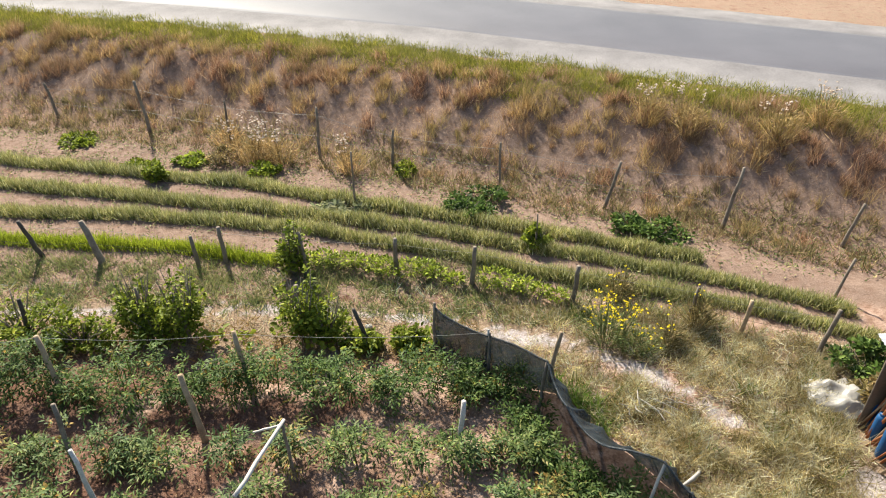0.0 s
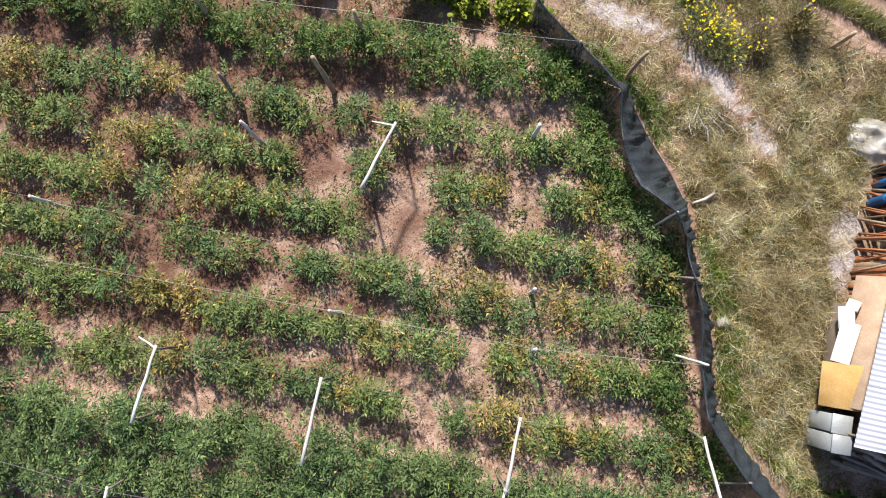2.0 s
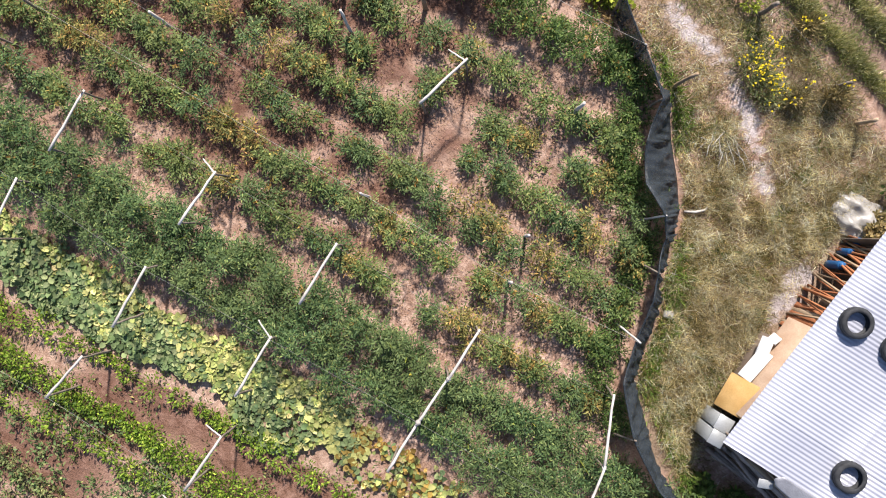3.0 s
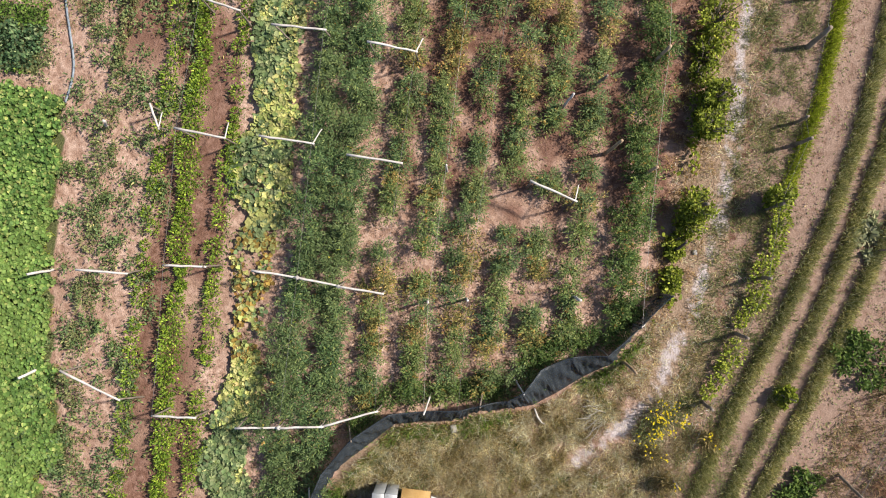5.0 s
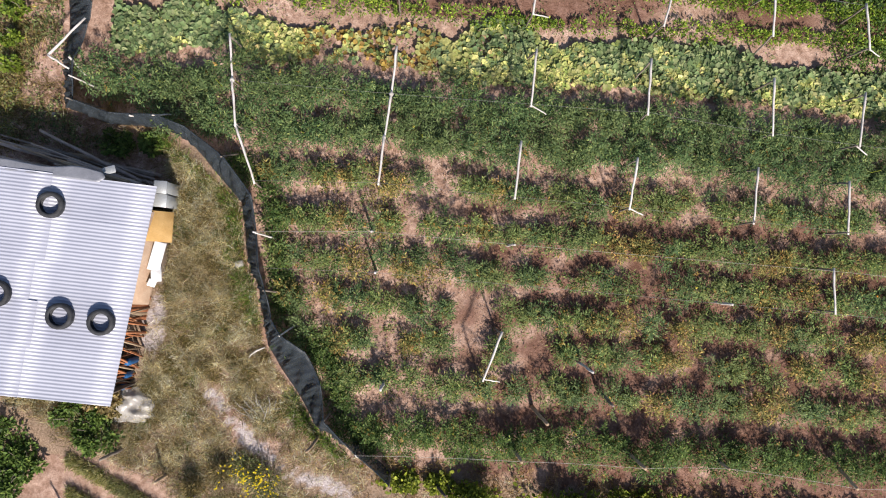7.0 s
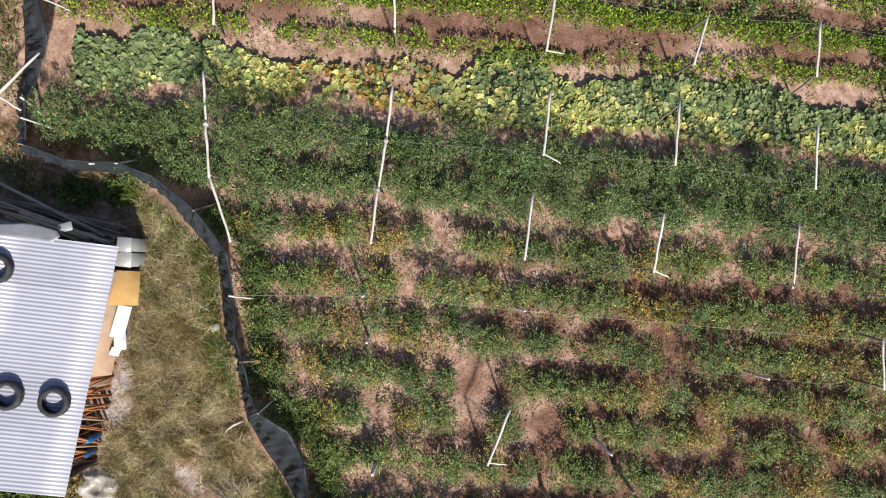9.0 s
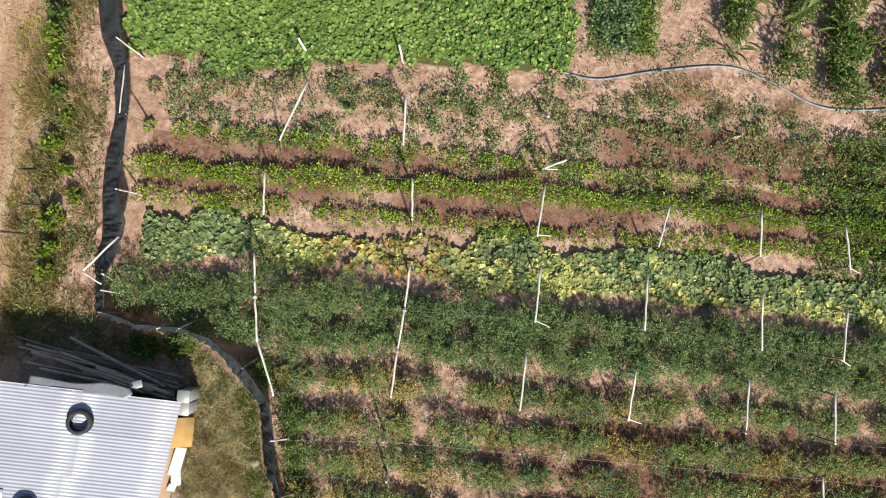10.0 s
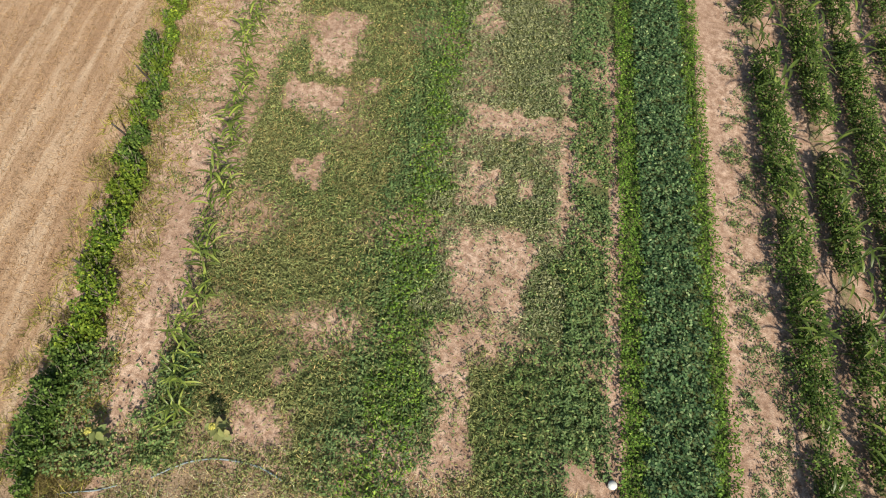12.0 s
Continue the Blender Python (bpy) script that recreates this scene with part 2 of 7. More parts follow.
M_BLACK = plain_mat("black_paint", (0.02, 0.02, 0.02), (0.035, 0.035, 0.035))
M_BOARD = plain_mat("ochre_board", (0.50, 0.30, 0.10), (0.62, 0.40, 0.16), 4)
M_BOARD_RAW = plain_mat("raw_plywood", (0.46, 0.31, 0.21), (0.58, 0.43, 0.31), 4)
M_WHITEBOARD = plain_mat("white_insulation_sheet", (0.78, 0.78, 0.77), (0.88, 0.88, 0.87), 3)
M_GREYBOX = plain_mat("grey_sheet_metal", (0.40, 0.42, 0.43), (0.52, 0.54, 0.55), 3, rough=0.45, metal=0.3)
M_RUSTSTEEL = plain_mat("rust_red_wood", (0.36, 0.13, 0.055), (0.60, 0.26, 0.12), 6)
M_BLUE = plain_mat("blue_plastic", (0.02, 0.10, 0.26), (0.03, 0.13, 0.32), 4, rough=0.4)
M_HOSE = plain_mat("grey_blue_hose", (0.20, 0.25, 0.30), (0.32, 0.37, 0.42), 5, rough=0.4)
M_STONE = plain_mat("pale_stone", (0.38, 0.36, 0.32), (0.56, 0.54, 0.49), 6, bumps=0.5)
M_BUCKET = plain_mat("white_plastic", (0.72, 0.72, 0.70), (0.82, 0.82, 0.80), 4, rough=0.4)
M_WALL = plain_mat("rough_boards", (0.16, 0.12, 0.09), (0.27, 0.21, 0.16), 3, bumps=0.4)


def net_mat():
    m, t, b = node_mat("shade_net", 0.42, 0.4)
    co = where(t)
    col = ramp(t, noise_node(t, co, 2.5, 4), [(0.32, (0.036, 0.046, 0.054)), (0.68, (0.072, 0.088, 0.104))])
    t.links.new(col, b.inputs["Base Color"])
    bump(t, b, noise_node(t, co, 22, 3), 0.35, 0.03)
    tp = t.nodes.new("ShaderNodeBsdfTransparent")
    tl = t.nodes.new("ShaderNodeBsdfTranslucent")
    t.links.new(col, tl.inputs["Color"])
    m0 = t.nodes.new("ShaderNodeMixShader")
    m0.inputs[0].default_value = 0.35
    t.links.new(b.outputs[0], m0.inputs[1])
    t.links.new(tl.outputs[0], m0.inputs[2])
    mx = t.nodes.new("ShaderNodeMixShader")
    mx.inputs[0].default_value = 0.28
    t.links.new(m0.outputs[0], mx.inputs[1])
    t.links.new(tp.outputs[0], mx.inputs[2])
    t.links.new(mx.outputs[0], t.nodes["Material Output"].inputs["Surface"])
    return m


def plastic_mat():
    m, t, b = node_mat("clear_plastic_sheet", 0.35, 0.5)
    co = where(t)
    t.links.new(ramp(t, noise_node(t, co, 5, 4), [(0.3, (0.42, 0.395, 0.365)), (0.7, (0.54, 0.52, 0.48))]), b.inputs["Base Color"])
    bump(t, b, noise_node(t, co, 5, 3), 0.25, 0.05)
    tp = t.nodes.new("ShaderNodeBsdfTransparent")
    mx = t.nodes.new("ShaderNodeMixShader")
    mx.inputs[0].default_value = 0.5
    t.links.new(b.outputs[0], mx.inputs[1])
    t.links.new(tp.outputs[0], mx.inputs[2])
    t.links.new(mx.outputs[0], t.nodes["Material Output"].inputs["Surface"])
    return m


def roof_mat():
    m, t, b = node_mat("galvanised_roofing", 0.42, 0.5)
    co = where(t)
    col = ramp(t, noise_node(t, co, 0.9, 5), [(0.3, (0.31, 0.325, 0.385)), (0.7, (0.39, 0.405, 0.465))])
    info = t.nodes.new("ShaderNodeObjectInfo")
    col = mix_rgb(t, 1.0, col, ramp(t, info.outputs["Random"], [(0, (0.88, 0.88, 0.9)), (1, (1, 1, 1))]), "MULTIPLY")
    t.links.new(col, b.inputs["Base Color"])
    b.inputs["Metallic"].default_value = 0.0
    return m


def asphalt_mat():
    m, t, b = node_mat("asphalt", 0.42, 0.3)
    co = where(t)
    big, small = noise_node(t, co, 0.35, 4), noise_node(t, co, 45, 3)
    col = ramp(t, big, [(0.3, (0.115, 0.106, 0.114)), (0.7, (0.160, 0.148, 0.158))])
    col = mix_rgb(t, 1.0, col, ramp(t, small, [(0.3, (0.75, 0.75, 0.75)), (0.7, (1, 1, 1))]), "MULTIPLY")
    t.links.new(col, b.inputs["Base Color"])
    bump(t, b, small, 0.25, 0.01)
    return m


def ground_mat():
    """Reddish bare earth; stubble, gravel, dry litter and bank soil come in by the weights of the sheet's own zones."""
    m, t, b = node_mat("earth", 0.95, 0.1)
    co = where(t)
    big, mid, fine = noise_node(t, co, 0.5, 5), noise_node(t, co, 5.0, 8, 0.72), noise_node(t, co, 30, 5, 0.75)

    def zone(name):
        a = t.nodes.new("ShaderNodeAttribute")
        a.attribute_name = name
        return a.outputs["Fac"]

    def edged(name):
        v = math_node(t, "ADD", zone(name), math_node(t, "MULTIPLY", math_node(t, "SUBTRACT", mid, 0.5), 1.1))
        return ramp(t, v, [(0.38, (0, 0, 0)), (0.62, (1, 1, 1))])

    col = ramp(t, mid, [(0.30, (0.185, 0.105, 0.07)), (0.46, (0.40, 0.262, 0.198)), (0.62, (0.66, 0.48, 0.39))])
    col = mix_rgb(t, ramp(t, big, [(0.4, (0, 0, 0)), (0.65, (0.6, 0.6, 0.6))]), col, (0.30, 0.19, 0.14))
    # darkens damp furrows, and paints plant shade into the tomato beds' earth
    col = mix_rgb(t, edged("damp_shade"), col, mix_rgb(t, 1.0, col, (0.50, 0.42, 0.40), "MULTIPLY"))
    col = mix_rgb(t, edged("litter"), col, ramp(t, fine, [(0.3, (0.20, 0.138, 0.092)), (0.7, (0.44, 0.325, 0.235))]))
    col = mix_rgb(t, edged("bank"), col, ramp(t, mid, [(0.3, (0.205, 0.138, 0.106)), (0.7, (0.40, 0.285, 0.225))]))
    col = mix_rgb(t, edged("sward"), col, ramp(t, fine, [(0.3, (0.055, 0.070, 0.028)), (0.55, (0.12, 0.135, 0.055)), (0.75, (0.26, 0.22, 0.12))]))
    mp = t.nodes.new("ShaderNodeMapping")
    mp.inputs["Scale"].default_value = (1.0, 0.06, 1.0)
    mp.inputs["Rotation"].default_value = (0, 0, radians(-6))
    t.links.new(co, mp.inputs["Vector"])
    streak = noise_node(t, mp.outputs["Vector"], 2.6, 5, 0.65)
    hay = mix_rgb(t, 0.35, ramp(t, streak, [(0.36, (0.29, 0.17, 0.10)), (0.5, (0.43, 0.285, 0.185)), (0.64, (0.62, 0.47, 0.35))]), ramp(t, fine, [(0.25, (0.32, 0.205, 0.135)), (0.75, (0.52, 0.375, 0.265))]))
    col = mix_rgb(t, edged("hay"), col, hay)
    col = mix_rgb(t, edged("gravel"), col, ramp(t, fine, [(0.3, (0.33, 0.285, 0.28)), (0.7, (0.64, 0.575, 0.57))]))
    t.links.new(mix_rgb(t, 1.0, col, ramp(t, fine, [(0.3, (0.62, 0.60, 0.58)), (0.62, (1, 1, 1))]), "MULTIPLY"), b.inputs["Base Color"])
    h = math_node(t, "ADD", math_node(t, "MULTIPLY", mid, 0.6), math_node(t, "MULTIPLY", fine, 0.4))
    bump(t, b, h, 0.9, 0.07)
    return m


M_NET, M_PLASTIC, M_ROOF, M_ASPHALT, M_GROUND = net_mat(), plastic_mat(), roof_mat(), asphalt_mat(), ground_mat()
M_SHOULDER = plain_mat("gravel_shoulder", (0.18, 0.168, 0.172), (0.275, 0.258, 0.26), 1.1, bumps=0.4, fine=25)

# ---- building tools ----
UP = np.array((0.0, 0.0, 1.0))


def np_mesh(name, verts, faces):
    """A mesh from vertex rows and one or more face arrays."""
    faces = faces if isinstance(faces, list) else [faces]
    me = bpy.data.meshes.new(name)
    me.vertices.add(len(verts))
    me.vertices.foreach_set("co", np.asarray(verts, dtype=np.float32).ravel())
    loops = np.concatenate([np.asarray(f).ravel() for f in faces]).astype(np.int32)
    sizes = np.concatenate([np.full(len(f), np.asarray(f).shape[1]) for f in faces]).astype(np.int32)
    starts = np.concatenate(([0], np.cumsum(sizes)[:-1])).astype(np.int32)
    me.loops.add(len(loops))
    me.loops.foreach_set("vertex_index", loops)
    me.polygons.add(len(sizes))
    me.polygons.foreach_set("loop_start", starts)
    me.update(calc_edges=True)
    return me


def join(*pieces):
    """Joins (verts, faces) pieces into one; faces are lists of arrays."""
    vs, fs, at = [], [], 0
    for v, f in pieces:
        vs.append(np.asarray(v, dtype=float))
        fs += [np.asarray(a) + at for a in (f if isinstance(f, list) else [f])]
        at += len(v)
    return np.concatenate(vs), fs


def thing(name, base, label, category, group="", kind=""):
    ob = new(name)
    ob.empty_display_size = 0.2
    ob.location = base
    return tagged(ob, label, category, group, kind)


def part(name, data, mat, parent, label="", smooth=False, kind=""):
    """One mesh under a thing; its vertices stand in the world's axes."""
    me = np_mesh(name, *data) if isinstance(data, tuple) else data
    if not me.materials:
        me.materials.append(mat)
    if smooth:
        me.polygons.foreach_set("use_smooth", np.ones(len(me.polygons), dtype=bool))
    ob = new(name, me)
    ob.parent = parent
    ob.matrix_parent_inverse = Matrix.Translation(-parent.location) if parent.parent is None else Matrix.Identity(4)
    return tagged(ob, label, kind=kind)


def solo(name, data, mat, label, category, group="", kind="", smooth=False):
    me = np_mesh(name, *data)
    me.materials.append(mat)
    if smooth:
        me.polygons.foreach_set("use_smooth", np.ones(len(me.polygons), dtype=bool))
    return tagged(new(name, me), label, category, group, kind)


def unit(v):
    return v / np.maximum(np.linalg.norm(v, axis=-1, keepdims=True), 1e-9)


def tube(points, radius, sides=6, wobble=0.0, seed=0, cap=True):
    """A tube along points; radius a number or one a point; wobble roughens it."""
    p = np.asarray(points, dtype=float)
    n = len(p)
    r = np.broadcast_to(np.asarray(radius, dtype=float), (n,))
    t = unit(np.gradient(p, axis=0))
    ref = np.where(np.abs(t[:, 2:3]) > 0.9, np.array([[1.0, 0, 0]]), UP[None])
    a = unit(np.cross(t, ref))
    b = np.cross(t, a)
    ang = np.arange(sides) / sides * 2 * np.pi
    rg = np.random.default_rng(seed)
    rr = r[:, None] * (1 + wobble * rg.uniform(-1, 1, (n, sides)))
    v = p[:, None] + rr[..., None] * (np.cos(ang)[None, :, None] * a[:, None] + np.sin(ang)[None, :, None] * b[:, None])
    i, j = np.meshgrid(np.arange(n - 1), np.arange(sides), indexing="ij")
    k = (j + 1) % sides
    f = np.stack([i * sides + j, i * sides + k, (i + 1) * sides + k, (i + 1) * sides + j], -1).reshape(-1, 4)
    faces = [f]
    if cap:
        faces.append(np.array([list(range(sides))[::-1], list(range((n - 1) * sides, n * sides))]))
    return v.reshape(-1, 3), faces


def box(cx, cy, cz, sx, sy, sz, turn=0.0, tip=0.0, bevel=0.008):
    """A box with broken edges, turned about z and tipped about its own x (radians)."""
    bm = bmesh.new()
    bmesh.ops.create_cube(bm, size=1.0)
    bmesh.ops.scale(bm, vec=(sx, sy, sz), verts=bm.verts)
    if bevel:
        bmesh.ops.bevel(bm, geom=bm.edges[:], offset=min(bevel, 0.3 * min(sx, sy, sz)), segments=1, affect="EDGES")
    m = Matrix.Translation((cx, cy, cz)) @ Matrix.Rotation(turn, 4, "Z") @ Matrix.Rotation(tip, 4, "X")
    bmesh.ops.transform(bm, matrix=m, verts=bm.verts)
    bm.verts.ensure_lookup_table()
    v = np.array([q.co[:] for q in bm.verts])
    by = {}
    for q in bm.faces:
        by.setdefault(len(q.verts), []).append([w.index for w in q.verts])
    bm.free()
    return v, [np.array(a) for a in by.values()]


def bent(a, b, sag=0.0, n=9, side=0.0, seed=0):
    """Points from a to b that sag and wander a little."""
    a, b = np.asarray(a, float), np.asarray(b, float)
    s = np.linspace(0, 1, n)[:, None]
    p = a + (b - a) * s
    p[:, 2] -= sag * (4 * s * (1 - s))[:, 0]
    rg = np.random.default_rng(seed)
    w = rg.uniform(-side, side, (n, 3))
    w[0] = w[-1] = 0
    return p + w


def leaves(rg, at, out, length, width, flat=1.0, shape=6, droop=0.15, fold=0.12, ruffle=0.6):
    """Blades: at their base points, growing along out, with faces turned upwards by flat."""
    n = len(at)
    length, width = (np.broadcast_to(np.asarray(q, float), (n,))[:, None] for q in (length, width))
    d = unit(out + rg.normal(0, 0.35, (n, 3)))
    nn = unit(UP * flat + rg.normal(0, ruffle, (n, 3)))
    s = unit(np.cross(d, nn))
    m = np.cross(s, d)
    tip = at + d * length - m * droop * length
    if shape == 3:
        v = np.stack([at - s * width / 2, at + s * width / 2, tip], 1)
        return v.reshape(-1, 3), [np.arange(n * 3).reshape(n, 3)]
    if shape == 4:
        mid = at + d * length * 0.45
        v = np.stack([at, mid - s * width / 2 + m * fold * width, tip, mid + s * width / 2 + m * fold * width], 1)
        return v.reshape(-1, 3), [np.arange(n * 4).reshape(n, 4)]
    q1, q2 = at + d * length * 0.22 + m * fold * width, at + d * length * 0.68 + m * fold * width * 0.6 - m * droop * 0.4 * length
    v = np.stack([at, q1 - s * width * 0.46, q2 - s * width * 0.42, tip, q2 + s * width * 0.42, q1 + s * width * 0.46], 1)
    k = np.arange(n)[:, None] * 6
    return v.reshape(-1, 3), [np.concatenate([k + np.array([[0, 1, 2, 3]]), k + np.array([[0, 3, 4, 5]])])]


def mounds(rg, centres, radius, height, per, low=0.0, shell=0.55):
    """Points over the crowns of bushes and the way out from each: centres on the ground, one radius and height a bush."""
    c = np.repeat(np.asarray(centres, float), per, axis=0)
    r = np.repeat(np.broadcast_to(np.asarray(radius, float), (len(centres),)), per)[:, None]
    h = np.repeat(np.broadcast_to(np.asarray(height, float), (len(centres),)), per)[:, None]
    d = unit(rg.normal(0, 1, (len(c), 3)))
    d[:, 2] = np.abs(d[:, 2]) * 1.0 - low
    d = unit(d)
    k = rg.uniform(shell, 1.0, (len(c), 1)) * rg.choice([1.0, 1.0, 1.0, 1.18], (len(c), 1))
    p = c + d * k * np.concatenate([r, r, h * 0.55], 1)
    p[:, 2] += h[:, 0] * 0.42
    p[:, 2] = np.maximum(p[:, 2], c[:, 2] + 0.03)
    out = d.copy()
    out[:, 2] = out[:, 2] * 0.4 + 0.1
    return p, out


def sprigs(rg, at, out, length, width, count=5, spread=0.7, reach=1.5, **kw):
    """Compound leaves: several leaflets along a short stalk that leaves each point."""
    n = len(at)
    d = unit(out + rg.normal(0, 0.4, (n, 3)))
    side = unit(np.cross(d, UP[None] + rg.normal(0, 0.2, (n, 3))))
    ps, os = [], []
    for i in range(count):
        f = i / (count - 1)
        sg = 0.0 if i == count - 1 else (1.0 if i % 2 else -1.0)
        ps.append(at + d * length * reach * f - UP * length * 0.5 * f * f)
        os.append(d * (0.45 + f) + side * sg * spread - UP * 0.25)
    return leaves(rg, np.concatenate(ps), np.concatenate(os), length * rg.uniform(0.7, 1.15, n * count), width, **kw)


def line_y(xs, pts):
    """y over x along a line of points, carried on straight past its ends."""
    p = sorted(pts)
    px, py = np.array([q[0] for q in p]), np.array([q[1] for q in p])
    y = np.interp(xs, px, py)
    y = np.where(xs < px[0], py[0] + (xs - px[0]) * (py[1] - py[0]) / (px[1] - px[0]), y)
    return np.where(xs > px[-1], py[-1] + (xs - px[-1]) * (py[-1] - py[-2]) / (px[-1] - px[-2]), y)


def dist_line(x, y, pts):
    """Distance from points to a polyline."""
    best = np.full(np.shape(x), 1e9)
    for (ax, ay), (bx, by) in zip(pts[:-1], pts[1:]):
        dx, dy = bx - ax, by - ay
        s = np.clip(((x - ax) * dx + (y - ay) * dy) / (dx * dx + dy * dy), 0, 1)
        best = np.minimum(best, np.hypot(x - ax - s * dx, y - ay - s * dy))
    return best


def inside(x, y, poly):
    r = np.zeros(np.shape(x), dtype=bool)
    for (ax, ay), (bx, by) in zip(poly, poly[1:] + poly[:1]):
        if ay != by:
            r ^= ((ay > y) != (by > y)) & (x < (bx - ax) * (y - ay) / (by - ay) + ax)
    return r


def smooth01(v):
    v = np.clip(v, 0, 1)
    return v * v * (3 - 2 * v)


def waves(x, y, seed, size):
    """Cheap smooth noise over the plan, about -1 to 1."""
    rg = np.random.default_rng(seed)
    z = np.zeros(np.shape(x))
    for _ in range(7):
        a, k, ph = rg.uniform(0, 2 * np.pi), rg.uniform(0.6, 1.8) / size, rg.uniform(0, 6.28)
        z = z + np.sin(2 * np.pi * k * (x * math.cos(a) + y * math.sin(a)) + ph)
    return z / 3.2


# ---- the plan: lines that the ground and the crops share ----
ROAD_EDGE = [(-30.0, 27.2), (-14.5, 23.4), (-8.6, 22.05), (-1.5, 20.05), (3.0, 18.4), (6.9, 16.95), (9.9, 15.8), (20.0, 11.6)]
HAY_EDGE = [(-40.0, 13.6), (-22.5, 12.1), (-18.8, 11.8), (-15.0, 11.4), (-12.2, 11.3), (-9.4, 11.0), (-6.9, 10.75), (-4.9, 10.6), (-2.0, 10.2), (0.8, 9.85), (3.2, 9.5), (9.0, 9.0)]
PATH_LINE = [(-16.0, 9.3), (-7.2, 9.8), (-5.2, 10.0), (-3.2, 10.1), (-1.5, 10.0), (0.0, 9.85), (1.07, 9.55), (2.42, 9.1), (3.17, 8.6), (3.75, 8.0), (4.1, 7.7)]
TOMATO_ROWS = [0.75, 1.55, 2.6, 3.53, 4.44, 5.3, 6.1, 6.97, 8.15]    # y at x = 1.7
TOMATO_ENDS = [7.2, 5.3, 3.5, 3.1, 2.85, 2.6, 2.15, 1.25, 0.75]
PEPPER_LINES = [
    [(7.3, -1.1), (4.4, -1.29), (1.5, -1.38), (-2.1, -1.48), (-5.7, -1.76), (-10.1, -2.08), (-14.0, -2.3)],
    [(7.3, -1.8), (4.4, -2.0), (-1.4, -2.40), (-5.7, -2.57), (-10.9, -2.76), (-14.0, -2.9)],
    [(7.4, -2.77), (4.7, -2.97), (1.5, -3.08), (-2.8, -3.14), (-8.6, -3.43), (-14.0, -3.7)],
    [(7.6, -3.8), (3.8, -4.3), (-2.8, -4.5), (-5.7, -4.32), (-10.6, -4.4), (-14.0, -4.5)],
]
CEREAL_LINES = [
    [(-14.0, 13.2), (-9.0, 13.1), (-6.5, 13.05), (-4.6, 12.9), (-2.35, 12.5), (-0.4, 11.95), (2.0, 11.15), (4.9, 10.4), (7.4, 9.3)],
    [(-14.0, 15.1), (-9.6, 14.3), (-4.4, 13.5), (-1.1, 12.85), (1.75, 12.05), (5.0, 11.1), (7.1, 10.1)],
    [(-14.0, 16.3), (-10.3, 15.5), (-4.8, 14.6), (-1.3, 13.6), (1.85, 12.7), (4.9, 11.75)],
]
LIME_LINE = [(-14.0, 11.9), (-8.4, 12.0), (-5.1, 11.85), (-3.0, 11.45), (-1.9, 11.3), (0.5, 10.9), (1.6, 10.6)]
MAIZE_ENDS = [-6.5, -6.45, -5.8, -5.9, -6.2, -6.4]
MAIZE_ROWS = [-6.45, -7.85, -9.2, -10.7, -12.2, -13.7]
BEAN_FIELD = [(8.72, -8.2), (7.6, -8.5), (6.0, -8.2), (4.2, -8.42), (2.7, -8.34), (-0.05, -8.5), (-2.05, -8.65), (-2.4, -6.82), (-2.34, -5.65), (-0.1, -5.45), (2.2, -5.25), (3.6, -4.95), (4.7, -4.7), (5.97, -4.3), (6.6, -4.7), (8.25, -4.6), (8.5, -5.2), (8.6, -7.0)]
BARE = [(7.15, -20.99, 1.5, 0.95), (6.9, -23.3, 1.2, 2.4), (5.5, -21.8, 0.4, 0.55), (6.6, -18.5, 0.6, 0.9), (2.02, -18.85, 1.05, 1.2), (0.84, -19.0, 0.65, 0.65), (1.25, -21.2, 2.4, 0.8),
        (-0.4, -19.7, 0.5, 3.8), (-0.26, -23.0, 0.5, 1.6), (2.4, -25.4, 0.8, 1.4), (0.96, -16.3, 0.9, 2.1), (2.0, -16.3, 0.8, 1.8), (2.1, -13.8, 0.75, 1.4), (1.85, -11.9, 0.75, 2.2),
        (6.06, -11.6, 1.15, 1.0), (5.9, -12.9, 0.7, 0.4), (6.5, -10.35, 2.2, 0.8), (2.2, -10.9, 1.2, 0.5), (-1.1, -11.6, 0.5, 0.5)]
HEAD_BARE = [(0.3, -9.0, 4.0, 0.8), (1.4, -9.7, 1.6, 0.9), (-0.6, -10.4, 1.8, 0.5)]   # bare earth past the end of the net
OUT_BARE = [(9.2, -4.3, 0.9, 2.4), (9.05, -1.0, 0.8, 1.6), (9.6, -7.2, 0.7, 1.8), (8.6, 1.2, 0.9, 0.8)]      # bare earth outside the net
STRIP_BARE = [(10.0, -18.3, 1.5, 1.1), (9.8, -14.9, 1.5, 4.3), (9.1, -12.0, 0.95, 2.6), (11.05, -21.5, 0.75, 0.8), (10.8, -23.5, 1.4, 1.4)]


def row_y(x, c):
    return c + 0.042 * (np.asarray(x) - 1.7)


